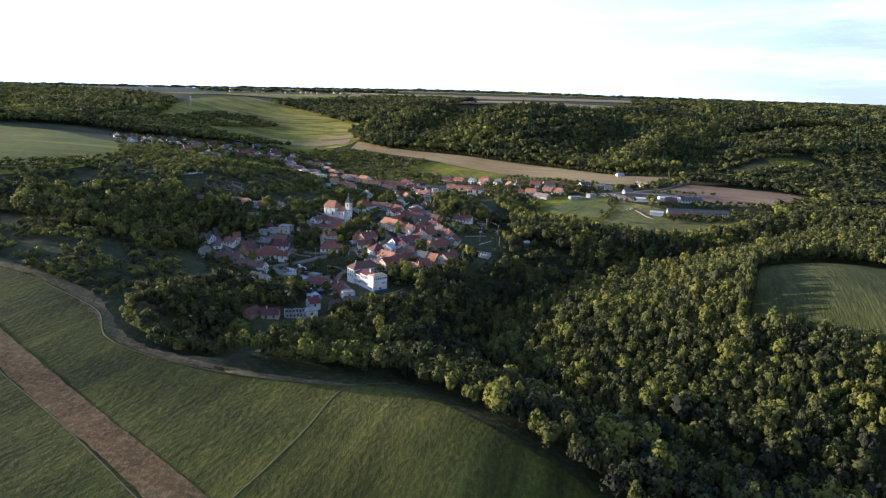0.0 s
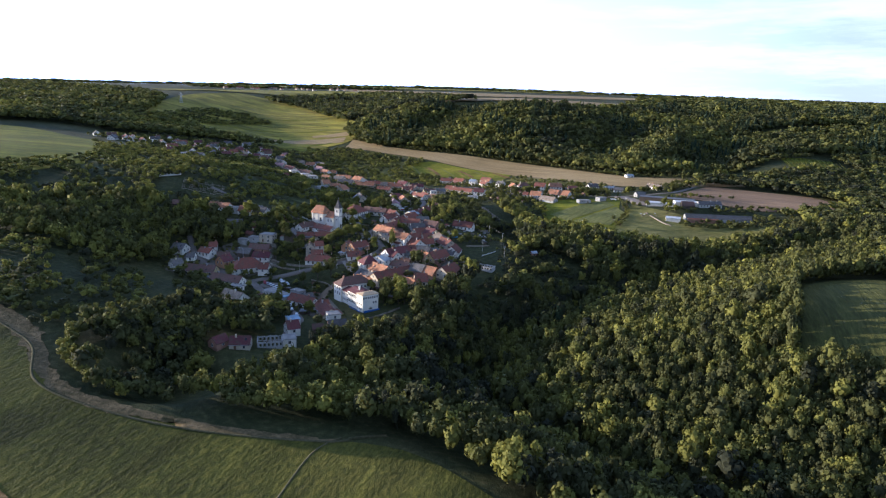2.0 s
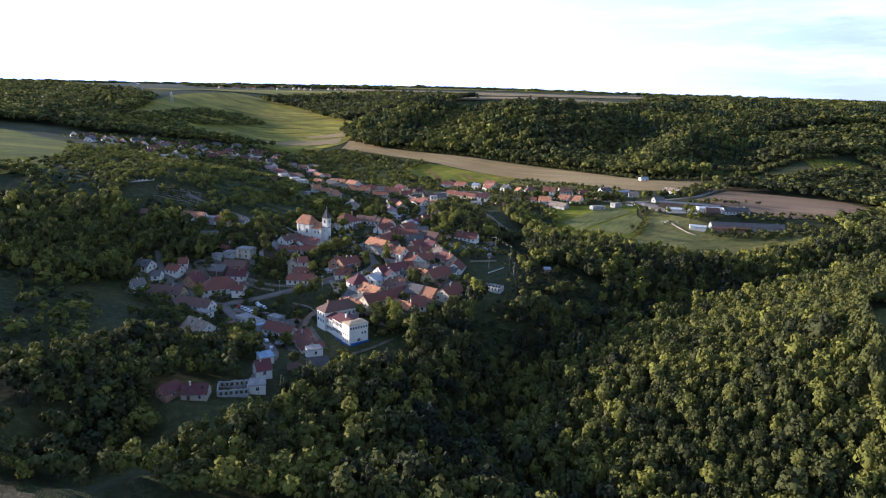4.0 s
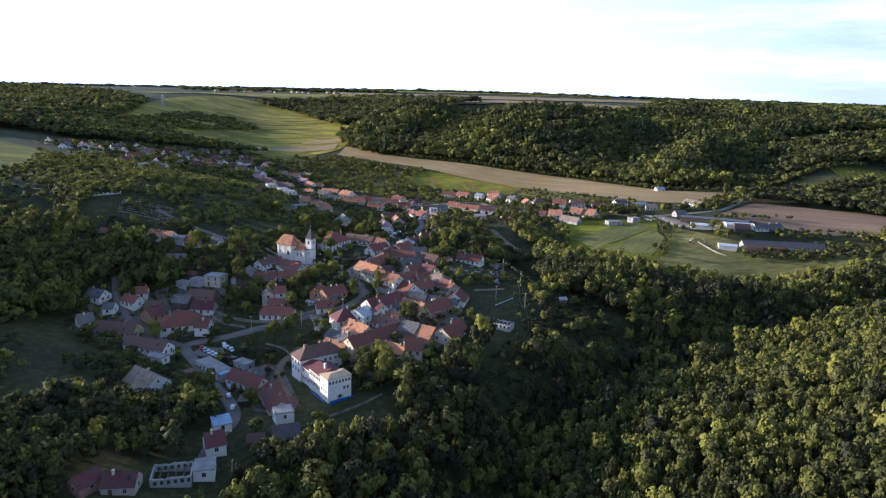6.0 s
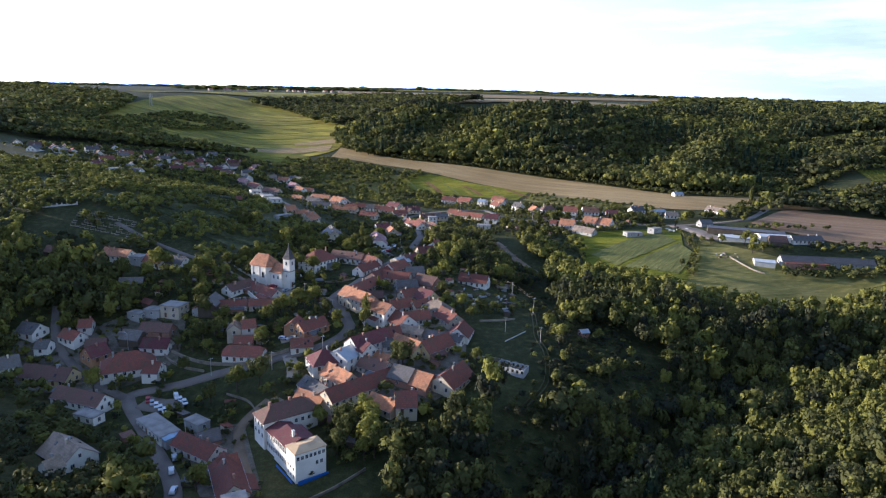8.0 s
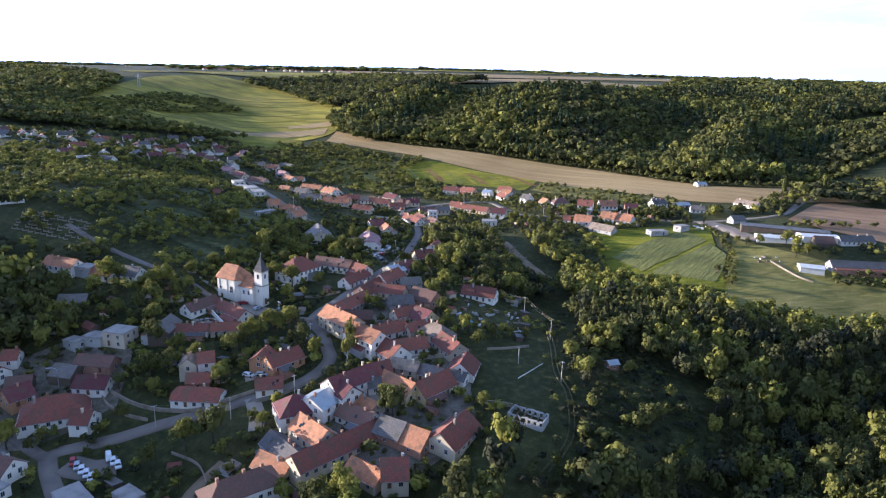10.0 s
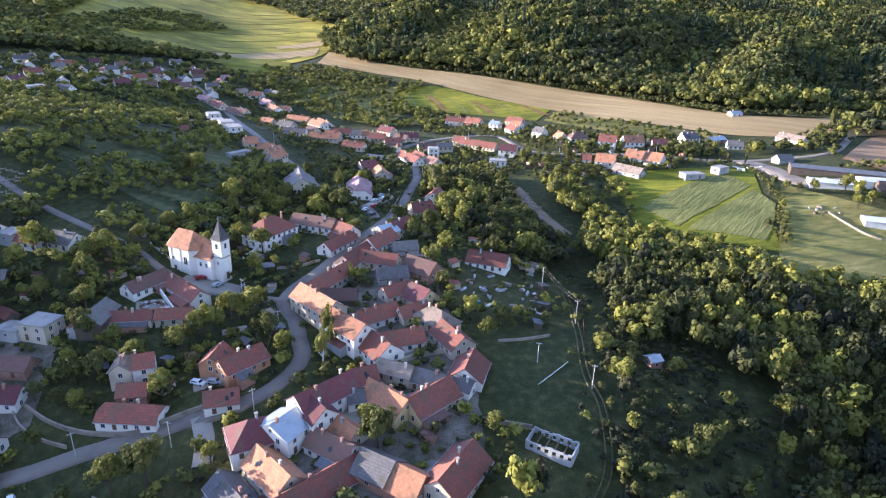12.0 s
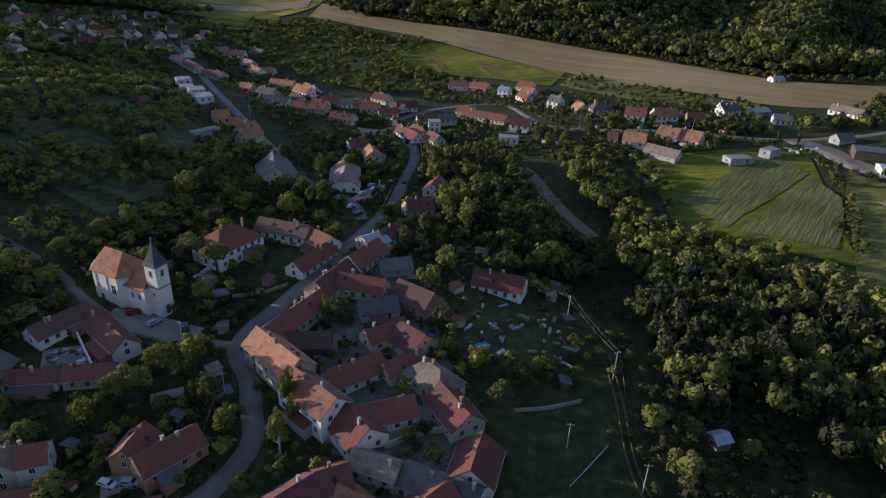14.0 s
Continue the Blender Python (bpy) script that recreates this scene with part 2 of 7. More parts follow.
RUBBER = plain("tyre_rubber", (0.02, 0.02, 0.02), 0.8, 0.1)
STEEL = plain("galvanised_steel", (0.40, 0.41, 0.42), 0.45, 0.15, metal=0.6)
POLE = plain("concrete_pole", (0.42, 0.39, 0.34), 0.85, 0.2)
CABLE = plain("pale_cable", (0.34, 0.30, 0.24), 0.7, 0.1)
COPPER = tiles("dark_spire_sheet", (0.085, 0.085, 0.09), (0.11, 0.11, 0.11), (0.06, 0.06, 0.06))
BLUE = plain("blue_film", (0.03, 0.11, 0.36), 0.5, 0.2)
WATER = plain("pool_water", (0.05, 0.24, 0.36), 0.1, 0.1)
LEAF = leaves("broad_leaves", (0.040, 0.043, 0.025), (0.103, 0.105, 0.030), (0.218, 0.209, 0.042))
NEEDLE = leaves("needles", (0.020, 0.034, 0.020), (0.034, 0.052, 0.028), (0.06, 0.075, 0.036))

# ---- the lie of the land: four nets of heights, from coarse to fine ----
COARSE_NET = [
    [-29, -16, -3, 7, 3, -4, -11, -8, 2],
    [-9, 4, 20, 2, -93, -35, 10, 36, 54],
    [13, 30, 49, 8, -131, -28, 46, 86, 98],
    [37, 54, 63, 38, 45, 85, 80, 109, 124],
    [56, 73, 82, 96, 126, 114, 100, 122, 138],
    [67, 96, 114, 134, 150, 148, 154, 160, 146],
    [65, 106, 138, 169, 192, 194, 192, 178, 142],
    [55, 103, 151, 196, 228, 228, 207, 171, 128],
]
MIDDLE_NET = [
    [-6.9, 4.7, 20.8, 23.7, -32, -33.8, 12.1, 26, 19.6],
    [8.9, 20.5, 9.9, -14.8, -22, 32.2, 40.1, 11.2, -8.5],
    [16.5, 32.7, -1.6, -3.2, -1, -1.1, 18.8, -2.4, -21.7],
    [13.6, 29.6, 31.3, 13.5, 6, 7.1, -1.7, -13.8, -22.7],
    [14.2, 14.2, 2.9, -30.6, -11.6, 5.8, -14.8, -20.8, -17.5],
    [12.3, -3.8, -22.5, -36.8, -23.6, -7.6, -8.4, -4.2, -8.4],
    [7.8, -20.5, -43.1, -7.8, 33.4, 20, 13.3, 20, 1.3],
    [2.2, -24.5, -26.5, 24.3, 51.6, 34.5, 23.2, 20.8, 8.1],
    [6.6, -21.5, -12.2, 21.6, 28.7, 25.5, 20.4, 15.5, 9.5],
    [24.2, -5.2, -10.2, -0.3, 6, 10.8, 12.1, 10.5, 8.7],
]
FINE_NET = [
    [-1.3, -1.4, -1.9, 4.4, 18.5, 9.7, -14.3, -18.2, -6],
    [5.6, 7.2, 6.7, 3.3, 2, -6.2, -11.6, 4.1, 12.9],
    [11.3, 8.5, 5.4, 3.6, -15, -12.3, 10, 22.5, 16.2],
    [13.6, 1.3, -8.2, -0, -3, -15.1, -3.8, 15.2, 19.2],
    [7, -17.6, -12.2, 1.7, 8.8, 4.6, -19.8, -14, 4.6],
    [-1.8, -6, 6.1, 4, 4.6, 5.9, -9.3, -13.1, -10.3],
    [6.3, 4.4, 0.7, 3.3, 5.2, -11.3, -1.3, -1.5, -14.6],
    [14.6, 3.7, -1.5, -3.9, -4.3, -11.6, -2.3, 0.6, -2.1],
    [10.6, 2.8, -1, -5.2, -9.1, -3.7, 1.1, 0.2, 12.3],
    [2.7, 2.2, -0.1, -4.9, -8.7, 2.3, 7.1, -2.9, 2.5],
    [-9.4, -0, 1.4, 3.1, 3.5, 3.5, 2.1, -3.6, -1],
]
VILLAGE_NET = [
    [1.6, 2.4, 2.3, 1, 4.1, 2.1, -6.2, -2.6, 10.3],
    [0.2, 3.9, 4.6, -5.9, -0.9, 4.1, 0.3, 0.2, 1.9],
    [-1.7, 0.2, 0.8, -3.8, -1.4, -0.5, 0.3, 2, -2.7],
    [-3.2, -2.4, -0.3, 2.4, 2.4, -0.4, -0.3, 2.4, -1.6],
    [-3.3, 1.9, 3.6, -1, 0.7, -0.4, -0.5, 1.6, 0.2],
    [-3.3, 3.1, 0.9, -3.4, -0.6, -1, 1, 0.5, -2.6],
    [-1.1, 1.6, -0.2, -0.8, 1.7, 2.4, 1.9, -1.7, -5.5],
    [2.6, -1.4, -1.2, 1.1, -0.5, 1.2, 1.7, -1, -5.1],
]
NETS = [(-4000, -2000, 1000, COARSE_NET), (-630, -450, 180, MIDDLE_NET), (-230, -340, 58, FINE_NET), (-190, -190, 34, VILLAGE_NET)]


def bell(u):
    u = np.abs(u)
    return np.where(u < 1, 2 / 3 - u * u + u**3 / 2, np.where(u < 2, (2 - u) ** 3 / 6, 0.0))


BROOK = [(210, -352), (140, -334), (95, -318), (60, -285), (30, -250), (12, -215), (26, -187), (45, -152), (88, -117), (120, -82), (165, -62), (205, -46), (300, -20)]


def land(x, y):
    """The height of the ground."""
    x, y = np.asarray(x, float), np.asarray(y, float)
    z = np.full(np.broadcast(x, y).shape, 60.0)
    for x0, y0, step, rows in NETS:
        for j, row in enumerate(rows):
            by = bell((y - y0 - j * step) / step)
            if not by.any():
                continue
            for i, c in enumerate(row):
                z = z + c * by * bell((x - x0 - i * step) / step)
    # the bed of the brook, cut into the valley
    near = np.full(z.shape, 1.0)
    for (ax, ay), (bx, by) in zip(BROOK, BROOK[1:]):
        s = np.clip(((x - ax) * (bx - ax) + (y - ay) * (by - ay)) / ((bx - ax) ** 2 + (by - ay) ** 2), 0, 1)
        near = np.minimum(near, np.hypot(x - ax - s * (bx - ax), y - ay - s * (by - ay)) / 22.0)
    # a steep dark pit beside the meadow
    pit = np.clip(1 - ((x + 108) / 27) ** 2 - ((y + 262) / 31) ** 2, 0, 1)
    # spurs and gullies on the wooded hill
    up, side = (x + 178) * 0.56 + (y - 634) * 0.83, (x + 178) * 0.83 - (y - 634) * 0.56
    mask = np.clip((up - 10) / 70, 0, 1) * np.clip((300 - up) / 130, 0, 1) * np.clip(side / 60, 0, 1)
    return z - 11.0 * pit - 9.0 * (1 - near**2) ** 2 + 11.0 * mask * np.sin(side / 36 + 1.4 * np.sin(side / 83))


def height(x, y):
    return float(land(np.array([x]), np.array([y]))[0])


def mesh_of(name, verts, faces, mats, smooth=False):
    me = bpy.data.meshes.new(name)
    me.from_pydata([tuple(map(float, v)) for v in verts], [], [tuple(map(int, f)) for f in faces])
    for mt in mats:
        me.materials.append(mt)
    if smooth:
        me.polygons.foreach_set("use_smooth", [True] * len(me.polygons))
    me.update()
    return me


def grid_faces(n, m):
    a = np.arange(n * m).reshape(n, m)
    return np.stack([a[:-1, :-1], a[:-1, 1:], a[1:, 1:], a[1:, :-1]], -1).reshape(-1, 4)


def spread(inner0, inner1, step, outer0, outer1, grow=1.13):
    mid = list(np.arange(inner0, inner1 + step, step))
    lo, hi, s = [inner0], [mid[-1]], step
    while hi[-1] < outer1 or lo[-1] > outer0:
        s *= grow
        hi.append(hi[-1] + s)
        lo.append(lo[-1] - s)
    return np.array([v for v in lo[:0:-1] if v > outer0 - 200] + mid + [v for v in hi[1:] if v < outer1 + 200])


gx, gy = spread(-480, 560, 7.0, -3600, 3600), spread(-600, 800, 7.0, -1500, 4500)
GX, GY = np.meshgrid(gx, gy)
GZ = land(GX, GY)
ground = new("ground", mesh_of("ground", np.stack([GX, GY, GZ], -1).reshape(-1, 3), grid_faces(*GX.shape), [GRASS], True))
tagged(ground, "rolling green hills and a valley with rough grass", "ground", kind="structure")


def along(points, step):
    """Points every few metres on a smooth line through the given ones."""
    p = np.array(points, float)
    out = []
    for i in range(len(p) - 1):
        a, b, c, d = p[max(i - 1, 0)], p[i], p[i + 1], p[min(i + 2, len(p) - 1)]
        n = max(2, int(np.linalg.norm(c - b) / step))
        for k in range(n):
            t = k / n
            out.append(0.5 * (2 * b + (c - a) * t + (2 * a - 5 * b + 4 * c - d) * t * t + (3 * b - a - 3 * c + d) * t**3))
    out.append(p[-1])
    return np.array(out)


def sheet(name, left, right, material, label, category, lift=0.25, across=8, step=6.0, rag=0.0):
    """A field between two edges, draped on the land."""
    n = max(len(along(left, step)), len(along(right, step)), 6)

    def even(points):
        q = along(points, 2.0)
        d = np.r_[0, np.cumsum(np.linalg.norm(np.diff(q, axis=0), axis=1))]
        s = np.linspace(0, d[-1], n)
        return np.stack([np.interp(s, d, q[:, 0]), np.interp(s, d, q[:, 1])], -1)

    a, b = even(left), even(right)
    if rag:
        r = np.random.RandomState(len(name) + n)
        a = a + r.normal(0, rag, a.shape)
        b = b + r.normal(0, rag, b.shape)
    w = np.linspace(0, 1, across)[None, :, None]
    P = a[:, None] * (1 - w) + b[:, None] * w
    z = land(P[..., 0], P[..., 1]) + lift
    ob = new(name, mesh_of(name, np.concatenate([P, z[..., None]], -1).reshape(-1, 3), grid_faces(*z.shape), [material], True))
    return tagged(ob, label, category, kind="structure")


ROADS = []


def strip(name, points, width, material, label, lift=0.32, category="road"):
    """A road or path that follows the land."""
    c = along(points, 3.0)
    ROADS.append((c, width))
    t = np.gradient(c, axis=0)
    t /= np.linalg.norm(t, axis=1)[:, None] + 1e-9
    nrm = np.stack([-t[:, 1], t[:, 0]], -1)
    w = np.array([-0.5, -0.46, 0.0, 0.46, 0.5])[None, :, None]
    P = c[:, None] + nrm[:, None] * w * width
    z = land(P[..., 0], P[..., 1]) + lift
    z[:, 1:4] = z[:, 1:4].mean(axis=1, keepdims=True) * 0.5 + z[:, 1:4] * 0.5
    z[:, 0] -= lift
    z[:, -1] -= lift
    ob = new(name, mesh_of(name, np.concatenate([P, z[..., None]], -1).reshape(-1, 3), grid_faces(*z.shape), [material], True))
    return tagged(ob, label, category, kind="structure")


# fields
sheet("field", [(-300, -200), (-234, -228), (-197, -240), (-163, -261), (-141, -284), (-114, -297), (-89, -300), (-55, -303), (-33, -300), (-9, -303), (16, -326), (32, -341), (54, -362), (70, -420), (80, -560)],
      [(-420, -330), (-400, -360), (-380, -400), (-340, -430), (-300, -460), (-270, -480), (-240, -500), (-200, -520), (-160, -530), (-110, -540), (-60, -550), (-20, -560), (10, -565), (40, -570), (60, -575)],
      MEADOW, "wide olive green mown meadow with tufts", "field", 0.3, 40)
sheet("weed_strip", [(-215, -287), (-162, -328), (-107, -369), (-79, -391), (-40, -424)], [(-232, -258), (-184, -297), (-138, -330), (-92, -365), (-62, -388), (-14, -426)],
      WEEDS, "band of rusty brown dry weeds across the meadow", "field", 0.5, 10, 4.0, 0.2)
strip("track", [(-215, -290), (-162, -329), (-123, -357), (-80, -392), (-40, -424)], 0.6, TRACK, "thin tan track beside the weeds", 0.45, "track")
sheet("verge", [(-240.0, -218.0), (-199.0, -231.5), (-170.0, -248.0), (-147.5, -275.0), (-128.5, -291.0), (-108.0, -296.5), (-87.5, -299.0), (-67.0, -300.0), (-47.5, -299.5), (-34.5, -299.0)],
      [(-240, -224), (-198, -241), (-168, -262), (-143, -288), (-123, -299), (-102, -302), (-78, -305), (-58, -304), (-39, -303), (-33, -300)],
      VERGE, "dry brown grass verge along the meadow edge", "field verge", 0.45, 9, 2.5, 0.7)
sheet("field", [(205, -148), (250, -152), (290, -185)], [(158, -236), (178, -250), (212, -278)], DEEP, "dark green field enclosed by woods", "field", 0.4, 14)
sheet("field", [(91, 134), (130, 142), (182, 153)], [(92, 66), (120, 45), (146, 30)], LUSH, "sunlit green grass field by the farm", "field", 0.3, 16)
sheet("crop_plot", [(99, 88), (130, 114), (160, 137)], [(111, 64), (138, 86), (165, 111)], CROP, "plot of leafy green crops in rows", "field", 0.55, 10, 4.0, 0.2)
sheet("crop_plot", [(114, 60), (140, 83), (165, 106)], [(144, 42), (156, 62), (167, 84)], CROP, "plot of leafy green crops in rows", "field", 0.55, 8, 4.0, 0.2)
sheet("field", [(182, 112), (200, 92), (240, 60), (290, 45)], [(138, 16), (165, 4), (200, 0), (270, 20)], HAY, "mown hay meadow beside the farm, striped with shadows", "field", 0.3, 14)
sheet("stubble_field", [(-176, 573), (-100, 520), (-30, 476), (68, 381), (120, 318), (170, 270), (207, 236), (245, 224), (285, 240)], [(-172, 629), (-80, 545), (38, 481), (138, 406), (190, 350), (214, 320), (245, 294), (285, 284), (310, 290)],
      STUBBLE, "long pale stubble field below the wooded hill", "field", 0.5, 12)
sheet("soil_field", [(236, 150), (300, 224), (330, 215), (400, 190)], [(246, 124), (290, 96), (320, 96), (420, 120)], SOIL, "bare brown ploughed field", "field", 0.5, 14)
sheet("soil_field", [(250, 240), (300, 250), (360, 262)], [(240, 215), (290, 226), (350, 236)], STUBBLE, "narrow pale stubble field by poplars", "field", 0.5, 6)
sheet("hill_pasture", [(-640, 590), (-620, 760), (-640, 900), (-640, 1050), (-560, 1180)], [(-240, 545), (-172, 632), (-190, 780), (-300, 950), (-320, 1080)],
      DRYHILL, "rounded sunlit dry pasture hill", "field", 0.9, 30, 10.0)
sheet("hill_pasture", [(-430, 600), (-340, 560), (-262, 545)], [(-400, 640), (-300, 625), (-185, 628)], LUSH, "green pasture at the foot of the hill", "field", 1.1, 10, 10.0, 2.0)
sheet("hill_pasture", [(-720, 300), (-600, 300), (-535, 308), (-385, 230)], [(-520, -60), (-430, -40), (-370, -32), (-327, 63)], LUSH, "bright green pasture on a rise", "field", 0.5, 24, 10.0)
sheet("garden_plots", [(-67, 456), (-25, 466), (30, 416), (90, 366)], [(-63, 372), (-26, 372), (25, 352), (70, 318)], LUSH, "green garden plots in long strips", "field", 0.4, 12)
for k in range(9):
    u = k * 15.0 + 5.0 * math.sin(k * 2.3)
    a, b = (-58 + u, 448 - u * 0.55), (-40 + u, 388 - u * 0.42)
    w = 2.5 + 2.0 * (k * 7 % 3)
    sheet("tilled_plot", [a, ((a[0] + b[0]) / 2 + 2, (a[1] + b[1]) / 2), b], [(a[0] + w, a[1] - w * 0.4), ((a[0] + b[0]) / 2 + 2 + w, (a[1] + b[1]) / 2 - w * 0.4), (b[0] + w, b[1] - w * 0.4)], (CROP, DRYHILL, WEEDS)[k % 3], "narrow garden plot between grass strips", "field", 0.6, 4, 4.0, 0.3)
sheet("garden_plots", [(95, 356), (130, 307), (172, 263), (198, 242)], [(76, 318), (106, 272), (150, 226), (184, 206)], HAY, "rough gardens below the stubble field", "field", 0.4, 10)
sheet("clearing", [(500, 560), (560, 600), (700, 640)], [(520, 545), (580, 580), (720, 610)], DRYHILL, "pale clearing in the wood", "field", 1.5, 6, 12.0)
sheet("vineyard", [(455, 340), (490, 345), (520, 330)], [(470, 395), (505, 400), (540, 390)], LUSH, "green vineyard slope", "field", 0.6, 8)
for far, (a, b, c, d), mat in (
    (1, ((-300, 1500), (900, 1350), (-400, 1750), (1000, 1520)), STUBBLE), (2, ((-700, 1900), (600, 2000), (-900, 2300), (700, 2350)), DRYHILL),
    (3, ((-100, 830), (330, 800), (-140, 980), (420, 900)), STUBBLE), (4, ((-700, 1150), (-150, 1400), (-900, 1400), (-200, 1600)), DRYHILL),
    (5, ((300, 2500), (1700, 2400), (300, 2800), (1800, 2650)), STUBBLE), (6, ((-1500, 2600), (0, 2900), (-1700, 3200), (0, 3400)), STUBBLE),
    (7, ((1500, 1900), (2300, 1800), (1600, 2100), (2400, 2000)), STUBBLE)):
    sheet("far_field", [a, ((a[0] + b[0]) / 2, (a[1] + b[1]) / 2), b], [c, ((c[0] + d[0]) / 2, (c[1] + d[1]) / 2), d], mat, "pale distant field on the plateau", "field", 1.8, 16, 40.0)
sheet("dry_bank", [(-330, 610), (-260, 600), (-190, 612)], [(-320, 626), (-255, 640), (-190, 650)], STUBBLE, "pale dry bank on the hill", "field", 1.4, 5, 8.0, 2.0)
sheet("dry_bank", [(-250, 665), (-210, 660), (-185, 668)], [(-255, 680), (-215, 690), (-185, 700)], STUBBLE, "pale dry bank on the hill", "field", 1.4, 5, 8.0, 2.0)
sheet("meadow", [(-296, 562), (-272, 525), (-250, 492)], [(-212, 592), (-204, 545), (-196, 505)], LUSH, "sunny pasture reaching down to the street", "field", 0.6, 10, 6.0, 1.5)
# trodden ground between the houses, and the dry grass of the slope above the street
sheet("yard", [(-50, -116), (-42, -92), (-26, -66), (-36, -36), (-38, -8), (-22, 16)], [(-12, -130), (8, -106), (9, -84), (6, -58), (-2, -32), (-8, 0)], YARD, "trodden earth and weeds between the farmhouses", "yard", 0.22, 14, 4.0, 0.4)
sheet("yard", [(-185, -84), (-160, -68), (-138, -56), (-118, -66)], [(-178, -112), (-150, -116), (-128, -110), (-112, -92)], YARD, "trodden earth round the low houses", "yard", 0.2, 10, 4.0, 0.4)
sheet("yard", [(-92, -142), (-84, -132), (-72, -130)], [(-70, -172), (-58, -178), (-54, -168)], YARD, "trodden earth behind the lane houses", "yard", 0.2, 8, 4.0, 0.4)
sheet("slope_meadow", [(-196, 56), (-214, 130), (-250, 220), (-310, 296)], [(-122, 30), (-112, 96), (-158, 170), (-240, 300)], SLOPE, "dry grassy slope above the street", "field", 0.18, 16, 5.0, 3.0)
sheet("slope_meadow", [(-330, 40), (-380, 140), (-400, 220)], [(-208, 60), (-226, 140), (-330, 280)], SLOPE, "dry grassy slope above the street", "field", 0.18, 12, 5.0, 3.0)
sheet("terraced_gardens", [(-192, 400), (-186, 480), (-186, 555)], [(-62, 300), (-50, 370), (-52, 462)], HAY, "rough terraced gardens above the houses", "field", 0.3, 16, 6.0, 2.0)
# roads and tracks
strip("road", [(-74, -215), (-76, -195), (-76, -180), (-84, -162), (-102, -139), (-116, -123), (-121, -114), (-112, -109), (-104, -106), (-93, -101), (-81, -97), (-69, -92), (-54, -85), (-47, -77), (-44, -67), (-47, -58), (-51, -47), (-57, -38), (-56, -28), (-49, -13), (-37, 19), (-31, 43), (-27, 62), (-25, 105), (-23, 146), (-29, 179), (-42, 209)],
      5.2, ASPHALT, "grey village road winding between the houses")
strip("street", [(-36, 45), (-44, 65), (-71, 89), (-89, 118), (-116, 158), (-147, 210), (-202, 306), (-259, 389), (-330, 470)], 5.0, ASPHALT, "straight grey village street")
strip("road", [(-42, 209), (-20, 238), (14, 256), (33, 250), (50, 200), (70, 182), (92, 176), (151, 166), (200, 160), (240, 170), (300, 240), (380, 290), (500, 330)], 5.0, ASPHALT, "country road past the farm")
strip("lane", [(-200, 30), (-164, 11), (-124, -8), (-105, -22), (-89, -31), (-73, -34), (-57, -36)], 3.2, ASPHALT, "grey lane climbing past the church", 0.36)
strip("lane", [(-121, -116), (-132, -110), (-160, -90), (-173, -76), (-185, -55)], 4.0, ASPHALT, "narrow lane between the low houses", 0.36)
strip("lane", [(-57, -168), (-66, -150), (-72, -132), (-66, -118)], 4.0, DIRT, "pale dirt lane beside the school", 0.36)
strip("lane", [(-60, -106), (-62, -98), (-66, -91)], 5.0, PAVING, "gravel approach to the road", 0.36)
strip("track", [(-33, -297), (-40, -311), (-45, -345), (-56, -386), (-75, -450)], 0.7, TRACK, "dark wheel track across the meadow", 0.4, "track")
strip("track", [(-18, -290), (-30, -297), (-36, -302), (-80, -305), (-114, -301), (-143, -290), (-163, -263), (-200, -242)], 1.0, TRACK, "dry tan track along the meadow edge", 0.6, "track")
for off in (-0.9, 0.9):
    strip("track", [(44 + off, -10), (43 + off, -42), (41 + off, -68), (43 + off, -83), (40 + off, -105), (30 + off, -120)], 0.55, TRACK, "wheel rut of an earth track", 0.35, "track")
strip("track", [(33, 130), (37, 120), (42, 97), (49, 76), (57, 60)], 6.0, DIRT, "bare earth path past a rubble heap", 0.35, "track")
strip("yard", [(182, 160), (188, 140), (196, 112), (235, 110)], 12.0, ASPHALT, "worn grey farmyard", 0.4, "yard")
strip("yard", [(-114, -118), (-106, -119.5), (-99, -117)], 9.0, ASPHALT, "gravel parking place", 0.40, "yard")
strip("yard", [(-97, -27), (-84, -29), (-70, -33)], 9.0, PAVING, "parking place below the church", 0.42, "yard")
for pts, w in (([(-104, -46), (-97, -43), (-90, -42)], 7.0), ([(-31, -94), (-26, -90), (-22, -85)], 8.0), ([(-72, -56), (-68.7, -54.5), (-65, -53)], 3.0), ([(-15, -62), (-10.8, -59.3), (-5, -55)], 6.0), ([(-38, -36), (-34.5, -33.7), (-30, -30)], 7.0),
               ([(-26, -20), (-21.7, -17.5), (-17, -15)], 6.0), ([(-29, -64), (-25.2, -61.6), (-21, -59)], 6.0), ([(-72, -80), (-67, -77.8), (-62, -77)], 5.0), ([(-34, 92), (-38, 80), (-42, 66)], 7.0), ([(-60, 184), (-45, 186), (-36, 196)], 12.0)):
    strip("yard", pts, w, PAVING, "worn gravel farmyard between the houses", 0.38, "yard")
for k in range(8):
    a = (-545 + 8 * k, 640 + 50 * k)
    b = (-225 - 6 * k, 640 + 42 * k)
    mid = ((a[0] + b[0]) / 2 + 12 * math.sin(k * 1.7), (a[1] + b[1]) / 2 - 16 + 5 * math.cos(k * 2.1))
    strip("track", [a, mid, b], 3.0 + k % 3, (GRASS, HAY, LUSH)[k % 3], "grassy balk following the pasture hill", 1.25, "field")

# ---- helpers for things ----


def thing(name, x, y, z, turn, label, category, group=""):
    ob = new(name)
    ob.empty_display_size = 0.5
    ob.matrix_world = pose(x, y, z, 0, 0, turn)
    return tagged(ob, label, category, group)


